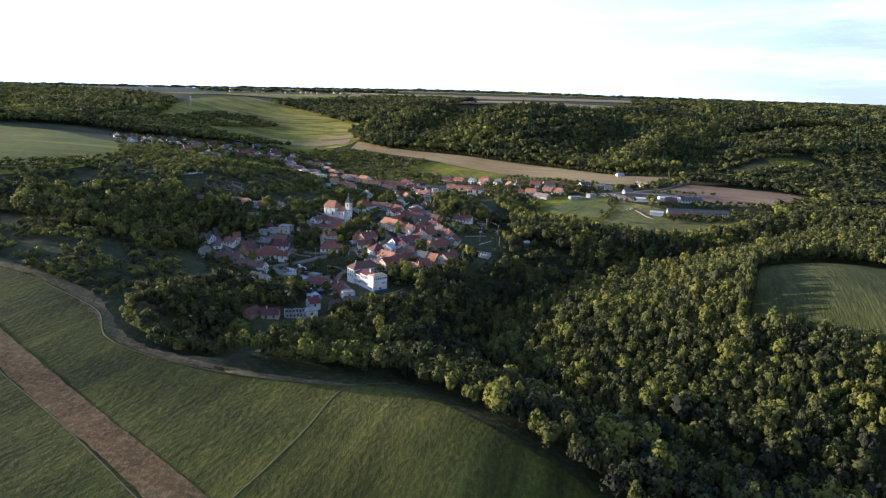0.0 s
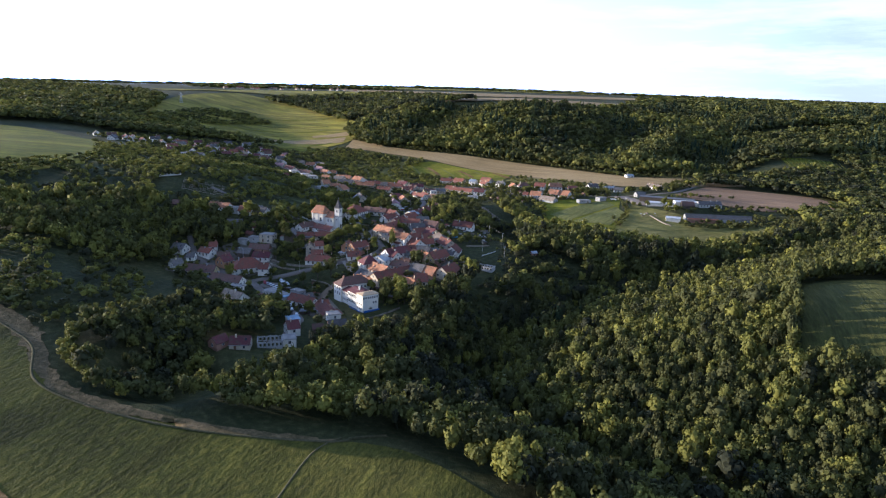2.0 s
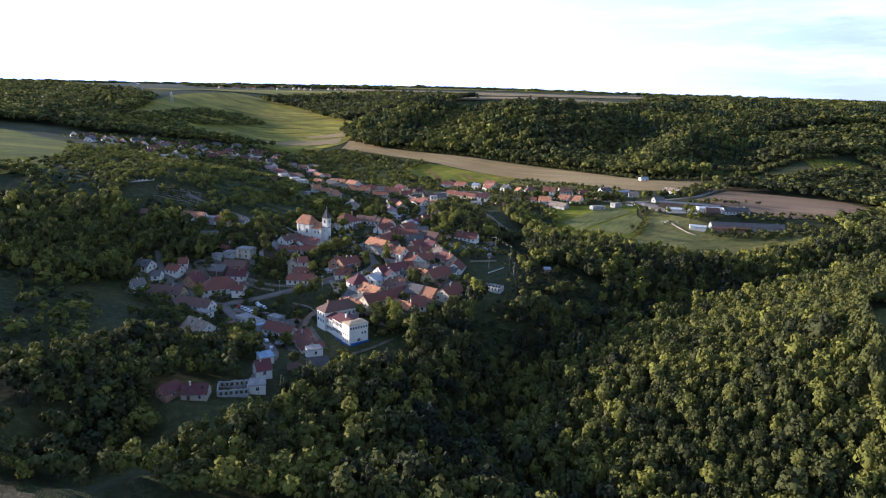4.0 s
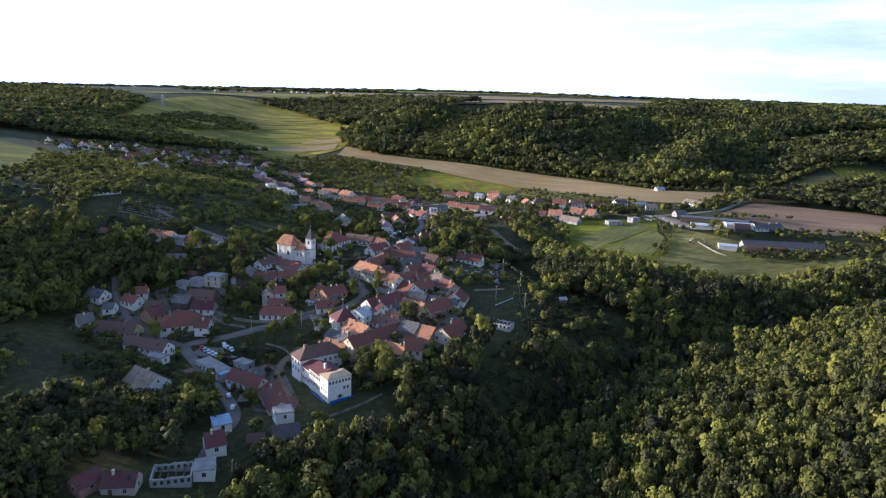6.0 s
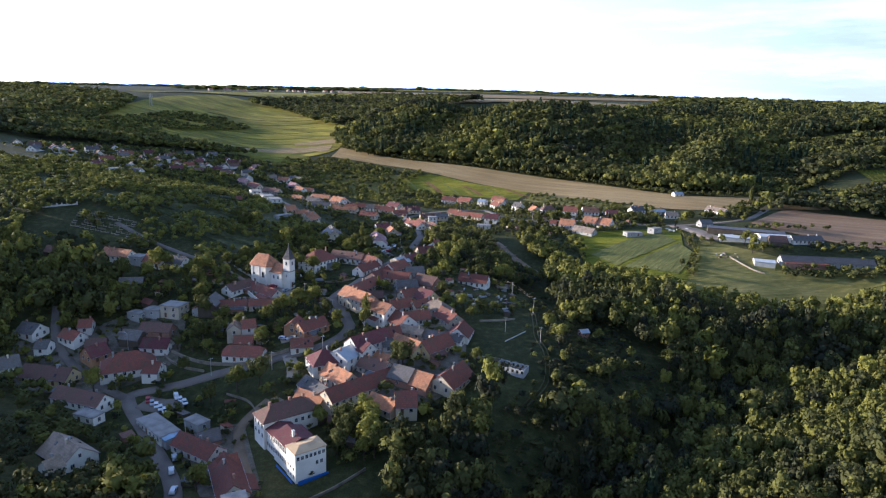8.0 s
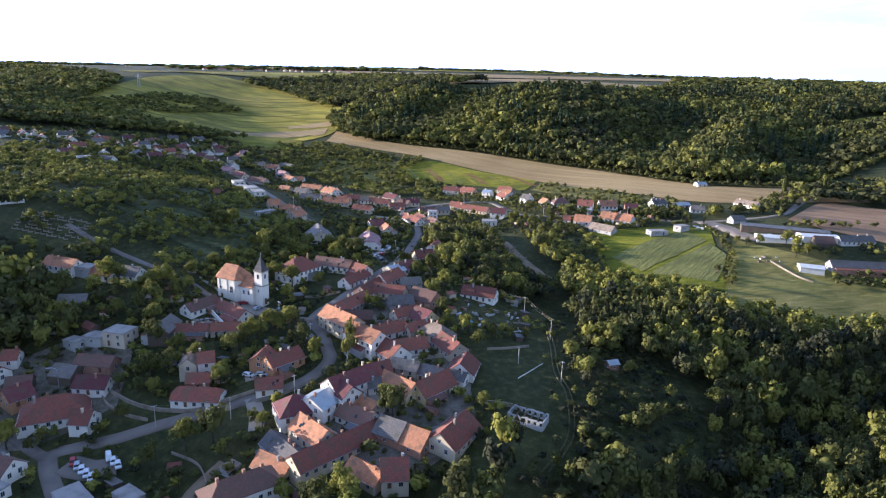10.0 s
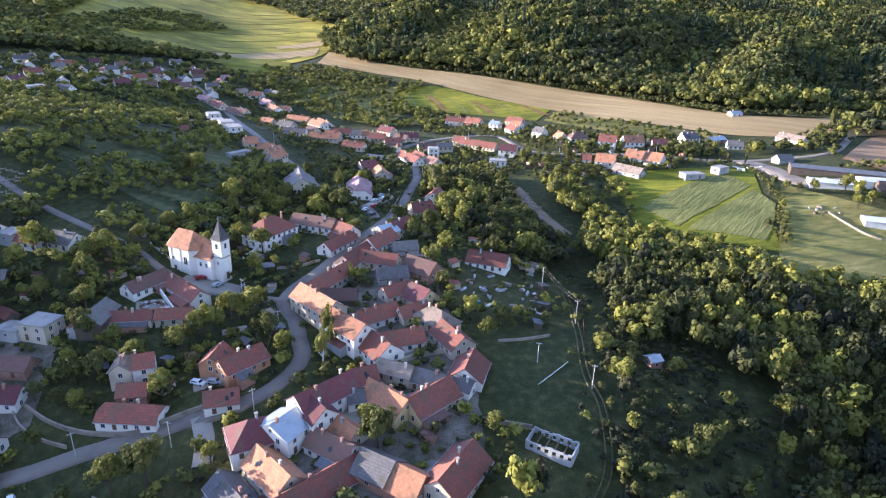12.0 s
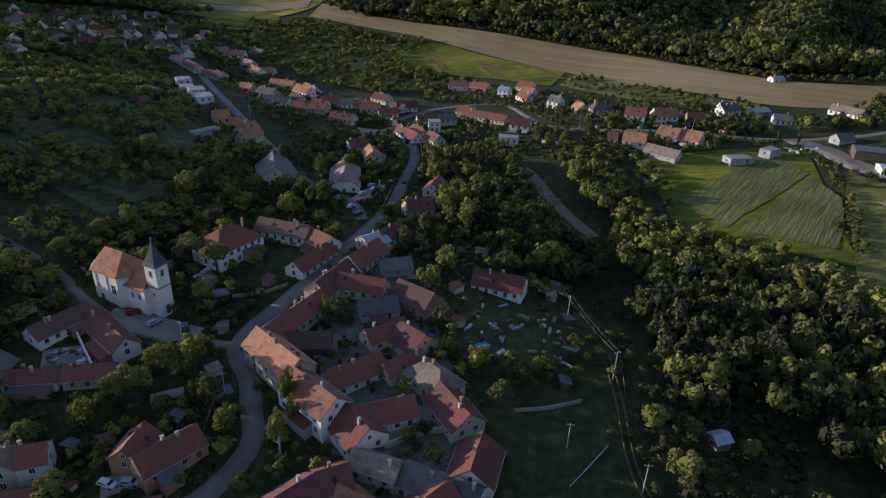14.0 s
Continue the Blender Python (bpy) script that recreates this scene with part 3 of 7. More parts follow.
def under(name, me, parent, label="", m=None):
    ob = new(name, me)
    ob.parent = parent
    if m is not None:
        ob.matrix_basis = m
    return tagged(ob, label)


def box(bm, x0, y0, z0, x1, y1, z1, slot=0):
    v = [bm.verts.new(p) for p in ((x0, y0, z0), (x1, y0, z0), (x1, y1, z0), (x0, y1, z0), (x0, y0, z1), (x1, y0, z1), (x1, y1, z1), (x0, y1, z1))]
    for f in ((0, 3, 2, 1), (4, 5, 6, 7), (0, 1, 5, 4), (1, 2, 6, 5), (2, 3, 7, 6), (3, 0, 4, 7)):
        bm.faces.new([v[i] for i in f]).material_index = slot


def prism(bm, outline, x0, x1, slot=0):
    """A solid with the given outline in y and z, from x0 to x1."""
    a = [bm.verts.new((x0, y, z)) for y, z in outline]
    b = [bm.verts.new((x1, y, z)) for y, z in outline]
    n = len(outline)
    bm.faces.new(a[::-1]).material_index = slot
    bm.faces.new(b).material_index = slot
    for i in range(n):
        j = (i + 1) % n
        bm.faces.new((a[i], a[j], b[j], b[i])).material_index = slot


def done(bm, name, *mats, bevel=0.0):
    bmesh.ops.recalc_face_normals(bm, faces=bm.faces)
    if bevel:
        bmesh.ops.bevel(bm, geom=bm.edges[:], offset=bevel, segments=1, affect="EDGES")
    me = bpy.data.meshes.new(name)
    bm.to_mesh(me)
    bm.free()
    for mt in mats:
        me.materials.append(mt)
    return me


def cylinder(bm, r0, r1, z0, z1, sides=10, cx=0.0, cy=0.0, slot=0):
    a = [bm.verts.new((cx + r0 * math.cos(2 * math.pi * i / sides), cy + r0 * math.sin(2 * math.pi * i / sides), z0)) for i in range(sides)]
    b = [bm.verts.new((cx + r1 * math.cos(2 * math.pi * i / sides), cy + r1 * math.sin(2 * math.pi * i / sides), z1)) for i in range(sides)]
    for i in range(sides):
        j = (i + 1) % sides
        bm.faces.new((a[i], a[j], b[j], b[i])).material_index = slot
    bm.faces.new(a[::-1]).material_index = slot
    bm.faces.new(b).material_index = slot


def column(bm, outline, z0, z1, slot=0):
    """An upright solid with the given outline in x and y."""
    a = [bm.verts.new((x, y, z0)) for x, y in outline]
    b = [bm.verts.new((x, y, z1)) for x, y in outline]
    n = len(outline)
    bm.faces.new(a[::-1]).material_index = slot
    bm.faces.new(b).material_index = slot
    for i in range(n):
        j = (i + 1) % n
        bm.faces.new((a[i], a[j], b[j], b[i])).material_index = slot


def window_meshes():
    """A window frame with a glazing bar and sill, and its pane, facing +x."""
    fr = bmesh.new()
    ys, zs = (-0.62, -0.54, -0.03, 0.03, 0.54, 0.62), (-0.82, -0.74, 0.74, 0.82)
    v = {(i, j, k): fr.verts.new(((-0.02, 0.07)[k], ys[i], zs[j])) for i in range(6) for j in range(4) for k in (0, 1)}
    cells = {(i, j) for i in range(5) for j in range(3)} - {(1, 1), (3, 1)}
    for i, j in cells:
        fr.faces.new((v[i, j, 1], v[i + 1, j, 1], v[i + 1, j + 1, 1], v[i, j + 1, 1]))
        for di, dj, p, q in ((-1, 0, (i, j), (i, j + 1)), (1, 0, (i + 1, j), (i + 1, j + 1)), (0, -1, (i, j), (i + 1, j)), (0, 1, (i, j + 1), (i + 1, j + 1))):
            if (i + di, j + dj) not in cells:
                fr.faces.new((v[(*p, 0)], v[(*q, 0)], v[(*q, 1)], v[(*p, 1)]))
    pn = bmesh.new()
    box(pn, -0.02, -0.54, -0.74, 0.03, 0.54, 0.74)
    dr = bmesh.new()
    box(dr, -0.02, -0.55, 0.0, 0.06, 0.55, 2.1)
    box(dr, 0.06, -0.42, 1.15, 0.08, 0.42, 1.95)
    box(dr, 0.06, -0.42, 0.15, 0.08, 0.42, 1.0)
    return done(fr, "window_frame", FRAME), done(pn, "pane", GLASS), done(dr, "door", WOOD)


W_FRAME, W_PANE, W_DOOR = window_meshes()
sky_bm = bmesh.new()
box(sky_bm, -0.42, -0.6, 0.0, 0.42, 0.6, 0.1)
W_SKYLIGHT = done(sky_bm, "skylight", GLASS)


def add_window(parent, x, y, z, turn, sx=1.0, sz=1.0):
    w = under("window", W_FRAME, parent, "", pose(x, y, z, 0, 0, turn) @ Matrix.Diagonal((1, sx, sz, 1)))
    under("pane", W_PANE, w)


HOUSES = []
ROOF_WORDS = {"red": "red clay tile roof", "orange": "orange clay tile roof", "brown": "brown tile roof", "maroon": "dark maroon roof", "tan": "weathered tan tile roof", "grey": "grey slate roof",
              "pink": "faded pink roof", "flat": "flat felt roof", "blueflat": "pale blue sheet roof", "steel": "pale steel sheet roof", "whitemetal": "white sheet metal roof", "dark": "dark sheet roof"}
WALL_WORDS = {"white": "white rendered", "pale": "chalky white", "cream": "cream rendered", "yellow": "yellow rendered", "ochre": "ochre orange", "grey": "grey rendered", "brick": "bare brick", "timber": "dark boarded"}
PITCH = {"flat": 0, "blueflat": 5, "steel": 26, "whitemetal": 11, "dark": 9, "grey": 36}


def roof_mesh(length, width, eave, rise, over, kind, material):
    bm = bmesh.new()
    half, tan = width / 2, rise / (width / 2)
    hw, hl, t = half + over, length / 2 + over * 0.7, 0.22
    ze = eave - over * tan
    if kind in ("hip", "halfhip"):
        cut = half if kind == "hip" else half * 0.45
        cut = min(cut, length / 2 - 0.4)
        zg = ze if kind == "hip" else ze + (hw - 0.0) * tan * 0.55
        for k in (0.0, -t):
            r = [bm.verts.new((s * (length / 2 - cut), 0, eave + rise + k)) for s in (-1, 1)]
            c = [bm.verts.new((sx * hl, sy * hw, ze + k)) for sx, sy in ((-1, -1), (1, -1), (1, 1), (-1, 1))]
            if kind == "hip":
                fs = [(c[0], c[1], r[1], r[0]), (c[2], c[3], r[0], r[1]), (c[1], c[2], r[1]), (c[3], c[0], r[0])]
            else:
                yg = hw * 0.45
                g = [bm.verts.new((sx * hl, sy * yg, zg + k)) for sx, sy in ((-1, -1), (1, -1), (1, 1), (-1, 1))]
                fs = [(c[0], c[1], g[1], r[1], r[0], g[0]), (c[2], c[3], g[3], r[0], r[1], g[2]), (g[1], g[2], r[1]), (g[3], g[0], r[0])]
            for f in fs:
                bm.faces.new(f)
        bmesh.ops.bridge_loops(bm, edges=[e for e in bm.edges if e.is_boundary])
    else:
        prism(bm, [(-hw, ze), (0, eave + rise), (hw, ze), (hw, ze - t), (0, eave + rise - t), (-hw, ze - t)], -hl, hl)
        if rise > 1.2:
            prism(bm, [(-0.18, eave + rise - 0.08), (0, eave + rise + 0.09), (0.18, eave + rise - 0.08)], -hl - 0.03, hl + 0.03)
    return done(bm, "roof", material)


def house(x, y, turn, length, width, top, roof, wall, kind="", near=True, annex=True):
    """A house with its ridge at height top: walls, roof, chimney, windows, door."""
    HOUSES.append((x, y, turn, length, width))
    rise = width / 2 * math.tan(radians(PITCH.get(roof, 38)))
    ca, sa = math.cos(radians(turn)), math.sin(radians(turn))
    corners = [height(x + ca * sx * length / 2 - sa * sy * width / 2, y + sa * sx * length / 2 + ca * sy * width / 2) for sx in (-1, 1) for sy in (-1, 1)]
    base, high = min(corners) - 0.3, sum(corners) / 4
    eave = max(top - rise, high + 2.5)
    r = random.Random(int(x * 7 + y * 13))
    barn = wall in ("timber", "brick") or (wall == "grey") or roof == "whitemetal"
    name, cat = ("barn", "barn") if barn else ("house", "house")
    ob = thing(name, x, y, base, turn, f"{WALL_WORDS[wall]} {'outbuilding' if barn else 'village house'} with a {ROOF_WORDS[roof]}", cat, "village houses")
    e, w2, l2 = eave - base, width / 2, length / 2
    bm = bmesh.new()
    if roof == "flat":
        prism(bm, [(-w2, 0), (w2, 0), (w2, e), (-w2, e)], -l2, l2)
        under("body", done(bm, "body", WALL[wall]), ob)
        bm = bmesh.new()
        box(bm, -l2 - 0.2, -w2 - 0.2, e + 0.004, l2 + 0.2, w2 + 0.2, e + 0.25)
        box(bm, -l2 + 0.2, -w2 + 0.2, e + 0.25, l2 - 0.2, w2 - 0.2, e + 0.34)
        under("roof", done(bm, "roof", ROOF["flat"]), ob)
    else:
        if kind:
            lip = rise * (0.0 if kind == "hip" else 0.5)
            prism(bm, [(-w2, 0), (w2, 0), (w2, e - 0.05)] + ([(w2 * 0.5, e + lip - 0.1), (-w2 * 0.5, e + lip - 0.1)] if lip else []) + [(-w2, e - 0.05)], -l2, l2)
        else:
            prism(bm, [(-w2, 0), (w2, 0), (w2, e - 0.24), (0, e + rise - 0.24), (-w2, e - 0.24)], -l2, l2)
        under("body", done(bm, "body", WALL[wall]), ob)
        under("roof", roof_mesh(length, width, e, rise, 0.4, kind, ROOF[roof]), ob)
        if not barn and rise > 1.5:
            for _ in range(1 if length < 13 else 2):
                cx, cy = r.uniform(-0.35, 0.35) * length, r.choice((-1, 1)) * r.uniform(0.3, 0.9)
                bm = bmesh.new()
                zt = e + rise + r.uniform(0.5, 1.0)
                box(bm, cx - 0.32, cy - 0.28, e + 0.3, cx + 0.32, cy + 0.28, zt)
                box(bm, cx - 0.40, cy - 0.36, zt, cx + 0.40, cy + 0.36, zt + 0.14)
                under("chimney", done(bm, "chimney", r.choice((WALL["brick"], WALL["brick"], WALL["grey"], WALL["cream"]))), ob)
    if near and not barn and not kind and rise > 2.4 and r.random() < 0.55:
        lean = math.degrees(math.atan2(rise, w2))
        for _ in range(r.randrange(1, 4)):
            side, f = r.choice((-1, 1)), r.uniform(0.35, 0.7)
            under("skylight", W_SKYLIGHT, ob, "", pose(r.uniform(-0.38, 0.38) * length, side * w2 * f, e + rise * (1 - f) + 0.03, -side * lean, 0, 0))
    if near and not barn and rise > 1.5:
        for side in (-1, 1):
            bm = bmesh.new()
            box(bm, -l2 - 0.25, side * (w2 + 0.42) - 0.07, e - 0.4 * rise / w2 - 0.16, l2 + 0.25, side * (w2 + 0.42) + 0.07, e - 0.4 * rise / w2 - 0.02)
            under("gutter", done(bm, "gutter", STEEL), ob)
    ra = random.Random(int(x * 11 - y * 17))
    if annex and near and rise > 1.5 and length > 10.5 and ra.random() < 0.5:
        side, span, deep = ra.choice((-1, 1)), length * ra.uniform(0.3, 0.5), ra.uniform(2.2, 3.2)
        at = ra.uniform(-0.5, 0.5) * (length - span - 1.0)
        za = min(e - 0.5, high - base + 3.2)
        zb = za - deep * 0.32
        bm = bmesh.new()
        prism(bm, [(side * (w2 - 0.1), 0), (side * (w2 + deep), 0), (side * (w2 + deep), zb), (side * (w2 - 0.1), za)], at - span / 2, at + span / 2)
        lean_to = under("lean_to", done(bm, "lean_to", WALL[ra.choice(("cream", "grey", "brick", wall))]), ob)
        bm = bmesh.new()
        prism(bm, [(side * (w2 + 0.05), za + 0.02), (side * (w2 + deep + 0.3), zb - 0.08), (side * (w2 + deep + 0.3), zb + 0.06), (side * (w2 + 0.05), za + 0.16)], at - span / 2 - 0.2, at + span / 2 + 0.2)
        under("lean_to_roof", done(bm, "lean_to_roof", ROOF[ra.choice(("brown", "grey", "red", "dark", roof))]), lean_to)
    if near and wall != "timber" and roof not in ("whitemetal", "dark"):
        floors = [e - 1.35] if e - (high - base) < 4.6 else [e - 1.35, e - 4.15]
        gap = 4.6 if barn else 2.9
        for side in (-1, 1):
            if y > 90 and side * ca > 0.3:
                continue
            n = max(1, int((length - 1.0) / gap))
            door = r.randrange(n) if n > 1 else -1
            for k in range(n):
                px = (k + 0.5) / n * (length - 1.2) - (length - 1.2) / 2
                for fl, z in enumerate(floors):
                    if k == door and fl == len(floors) - 1:
                        under("door", W_DOOR, ob, "", pose(px, side * w2, max(z - 1.15, 0.1), 0, 0, 90 * side))
                    elif z > 0.9:
                        add_window(ob, px, side * w2, z, 90 * side, r.uniform(0.85, 1.1), 0.95 if not barn else 0.6)
        for end in (-1, 1):
            if y > 90 and end * sa > 0.3:
                continue
            n = max(1, int((width - 1.5) / 3.2))
            for k in range(n):
                py = (k + 0.5) / n * (width - 1.6) - (width - 1.6) / 2
                for z in floors:
                    if z > 0.9:
                        add_window(ob, end * l2, py, z, 0 if end > 0 else 180)
            if rise > 2.6 and not kind and roof != "flat" and not barn:
                add_window(ob, end * l2, 0, e + rise * 0.33, 0 if end > 0 else 180, 0.75, 0.75)
    return ob


house(-83.8, -91.4, -1, 16.2, 8, -3.8, "red", "white", "halfhip", annex=False)
house(-105.3, -34.6, 62, 15.7, 7, 6.6, "brown", "white")
house(-92.4, -35.3, -40, 23.8, 7, 6.6, "red", "white")
house(-104.7, -54.1, 10, 19.3, 5.5, 1.5, "red", "white")
house(-88.8, -50.8, 12, 11.2, 6, 1.9, "red", "cream")
house(-111.0, -56.0, -87, 13.2, 8, 7.0, "grey", "timber")
house(-126.5, -60.1, -11, 9.5, 8, 3.6, "flat", "cream")
house(-86.8, -76.7, 23, 5.7, 7, 3.5, "red", "white")
house(-92.4, -77.0, 100, 8.0, 6, 2.2, "tan", "cream")
house(-86.2, -85.0, 11, 7.7, 6, -0.8, "red", "brick")
house(-59.9, -73.6, 50, 13.8, 8, 3.6, "red", "ochre")
house(-67.4, -72.5, 85, 8.8, 7, 3.3, "red", "ochre")
house(-61.1, -86.9, 18, 9.0, 7, -2.3, "red", "white")
house(-48.8, -100.3, 29, 12.1, 11, 0.5, "maroon", "white", "hip")
house(-41.0, -98.7, 60, 9.0, 11, 0.8, "steel", "white")
house(-43.6, -44.7, -43, 19.5, 9, 9.5, "orange", "cream", annex=False)
house(-44.0, -26.0, 64, 24.2, 8, 8.6, "red", "cream")
house(-37.1, -6.0, 68, 18.3, 9, 10.2, "red", "cream")
house(-27.6, -8.9, -13, 14.9, 8, 10.0, "red", "cream")
house(-29.8, 8.8, 62, 16.0, 9, 10.5, "red", "white")
house(-19.0, 4.3, 19, 9.9, 7, 9.7, "grey", "grey")
house(-11.1, -12.8, -35, 13.3, 10, 9.5, "brown", "brick")
house(-21.9, -17.7, 19, 11.1, 8, 7.0, "grey", "grey")
house(-38.4, -34.6, 5, 12.0, 7, 6.0, "brown", "timber")
house(-18.6, -28.9, 39, 12.4, 7, 6.1, "red", "cream")
house(-10.7, -31.7, -42, 9.6, 10, 6.8, "maroon", "yellow")
house(-31.7, -57.7, -41, 16.7, 9, 8.2, "orange", "white")
house(-24.4, -45.3, 38, 15.0, 8, 3.0, "red", "white")
house(-12.6, -41.7, 37, 11.0, 7, 2.6, "red", "cream")
house(-4.4, -46.6, -45, 14.1, 9, 6.1, "tan", "cream", "hip")
house(-14.9, -58.6, 23, 13.7, 8, 4.3, "red", "white")
house(-20.6, -65.1, -51, 10.9, 10, 5.4, "red", "white")
house(0.9, -56.6, -58, 13.8, 9, 4.7, "red", "cream")
house(6.1, -72.0, 76, 11.6, 10, 2.8, "red", "white")
house(4.6, -78.7, -27, 6.1, 6, 0.2, "grey", "white")
house(-15.1, -74.1, -20, 11.1, 6, 2.4, "tan", "cream")
house(-5.2, -76.8, -22, 10.4, 7, 1.6, "grey", "cream")
house(-16.4, -86.0, -40, 15.7, 9, 1.6, "orange", "yellow")
house(-4.9, -84.9, 47, 15.9, 10, 1.4, "red", "yellow")
house(-32.8, -87.4, 47, 18.4, 9, 3.6, "maroon", "white")
house(-33.7, -94.2, -46, 9.2, 8, 2.6, "maroon", "white")
house(-23.5, -79.0, 26, 6.7, 8, 3.5, "red", "cream")
house(-25.0, -85.5, 18, 4.6, 6, 0.3, "grey", "white")
house(-26.1, -96.7, -39, 10.6, 7, -3.6, "orange", "cream")
house(-40.4, -110.8, -44, 15.0, 9, -2.6, "orange", "cream")
house(-27.7, -102.3, -30, 13.0, 8, -3.6, "brown", "white")
house(-32.0, -116.6, 46, 31.1, 9, -3.8, "red", "cream")
house(-15.9, -108.2, -28, 9.4, 10, -3.8, "grey", "brick")
house(-8.1, -112.4, -30, 8.6, 10, -3.9, "orange", "brick")
house(2.7, -109.3, 61, 17.0, 11, -1.6, "red", "cream")
house(-13.8, -127.8, 9, 7.5, 10, -3.1, "red", "cream")
house(-21.6, -126.5, -36, 12.1, 7, -6.4, "orange", "cream")
house(-47.6, -117.6, -46, 16.0, 8, -5.5, "grey", "cream")
house(-48.6, -123.3, -29, 12.1, 8, -7.3, "orange", "cream")
house(-117.3, -159.1, -33, 15.3, 11, -9.7, "tan", "white")
house(-116.7, -167.9, 60, 4.7, 6, -11.5, "tan", "white")
house(-130.1, -96.6, 28, 20.9, 14, -6.8, "red", "white", "hip")
house(-117.2, -101.8, -1, 6.3, 8, -7.1, "red", "white")
house(-147.3, -90.3, 58, 8.2, 9, -5.5, "maroon", "ochre")
house(-156.9, -106.0, -7, 20.3, 9, -11.0, "brown", "yellow")
house(-134.0, -123.2, -17, 21.8, 8, -9.8, "brown", "white")
house(-182.4, -77.4, -13, 9.1, 9, -2.7, "grey", "white")
house(-170.8, -87.4, 6, 5.25, 7, -5.3, "grey", "white")
house(-163.6, -78.8, -24, 10.3, 7, -3.7, "red", "white")
house(-161.9, -71.1, 15, 5.5, 7, -1.3, "red", "white")
house(-173.7, -104.8, 42, 6.75, 9, -5.7, "grey", "white")
house(-81.4, -146.5, -29, 18.0, 8, -14.9, "red", "white")
house(-64.3, -165.9, -62, 19.8, 9, -15.2, "red", "cream")
house(-67.5, -158.4, 37, 6.0, 8, -12.8, "red", "brick")
house(-123.9, -84.0, -1, 11.7, 8, -3.9, "maroon", "white")
house(-80.9, -140.7, 38, 7.6, 7, -14.6, "grey", "brick")
house(-100.3, -135.2, -40, 18.5, 7, -16.3, "flat", "pale")
house(-73.6, -203.7, 30, 6.1, 8, -9.2, "maroon", "white")
house(-76.9, -188.7, 29, 5.9, 7, -12.8, "blueflat", "white")
house(-178.7, -9.4, -18, 18.0, 8, 17.1, "orange", "white")
house(-145.5, -12.6, -14, 10.6, 9, 15.0, "grey", "white")
house(-141.0, -54.5, -33, 7.1, 4, 3.9, "red", "timber")
house(-210.3, -13.7, -2, 8.2, 7, 18.3, "brown", "timber")
house(-74.8, 9.9, 60, 18.5, 13, 16.0, "red", "white", "hip")
house(-59.4, 23.1, -18, 20.3, 8, 12.7, "brown", "white")
house(-45.5, 17.0, -39, 11.2, 8, 12.0, "red", "white")
house(-46.1, 5.4, 64, 18.2, 7, 10.5, "red", "white")
house(-50.5, 90.2, -81, 26, 13, 7.9, "pink", "white", "halfhip")
house(-80.6, 85.6, -72, 22, 15, 14.5, "grey", "cream")
house(-15.4, 56.5, 25, 10.6, 9, 10.4, "red", "cream")
house(-9.6, 84.3, 76, 12, 8, 8.8, "red", "white")
house(-28.1, 18.1, 43, 8.4, 9, 11.7, "steel", "cream")
house(-23.2, 23.9, 53, 10.2, 8, 12.4, "maroon", "white")
house(-53.3, 142.5, 38, 11.1, 9, 9.0, "maroon", "white")
house(-44.0, 130.0, -73, 12, 8, 8.5, "orange", "cream")
house(-130.4, 285.5, -17, 20.0, 8, 10.6, "orange", "cream")
house(-107.6, 274.7, -54, 20, 10, 9.7, "orange", "white")
house(-86.3, 240.0, 9, 13.1, 8, 9.9, "red", "cream")
house(-74.8, 237.0, 8, 7.8, 8, 9.4, "tan", "white")
house(-64.2, 236.3, -25, 14.6, 8, 8.9, "orange", "cream")
house(-53.9, 258.1, -38, 14, 9, 9.2, "maroon", "cream")
house(-45.8, 220.7, 16, 12.5, 7, 7.7, "red", "cream")
house(-35.1, 237.1, 10, 13.7, 8, 8.9, "maroon", "cream")
house(-93.9, 213.6, -10, 22.7, 8, 11.3, "orange", "cream")
house(-70.4, 198.3, -19, 16.1, 8, 9.1, "red", "cream")
house(-30.3, 182.1, -54, 24, 8, 4.2, "red", "white")
house(-19.1, 211.4, 17, 15.3, 8, 6.2, "brown", "cream")
house(-127.0, 150.8, 34, 8.2, 9, 19.4, "orange", "cream")
house(-115.7, 145.7, -9, 10.0, 9, 16.2, "orange", "cream")
house(-104.9, 127.6, 75, 13.6, 8, 16.6, "orange", "cream")
house(-179.0, 229.0, -60, 12.0, 9, 19.6, "flat", "white")
house(-171.0, 214.5, -60, 10.0, 8, 18.0, "flat", "cream")
house(-160.0, 202.0, -60, 13.0, 9, 19.2, "flat", "pale")
house(-148.5, 184.0, -60, 14.0, 9, 19.4, "flat", "white")
house(-206.1, 375.3, 15, 10.6, 9, 19.0, "tan", "yellow")
house(-191.0, 370.4, -5, 12.4, 9, 17.5, "orange", "white")
house(-161.1, 322.1, -49, 18, 9, 12.4, "orange", "white")
house(-0.5, 317.7, -20, 16.4, 9, 8.6, "red", "white")
house(15.5, 310.3, -35, 15.0, 9, 9.5, "red", "cream")
house(32.5, 288.3, -29, 8.2, 8, 11.0, "steel", "white")
house(50.1, 297.8, -41, 15.3, 9, 13.1, "red", "cream")
house(45.7, 268.3, -59, 12, 8, 11.6, "red", "white")
house(63.2, 239.6, -41, 8.3, 9, 15.8, "grey", "white")
house(76.6, 224.2, -71, 9, 8, 15.3, "orange", "cream")
house(87.7, 217.4, 10, 13.9, 10, 17.5, "brown", "white", "hip")
house(102.9, 192.2, -20, 11.4, 10, 20.6, "red", "white")
house(119.2, 190.9, 4, 13.3, 10, 21.0, "orange", "white")
house(139.8, 196.1, -5, 11.0, 9, 16.8, "maroon", "brick")
house(93.3, 151.8, -21, 11.6, 10, 16.0, "orange", "white")
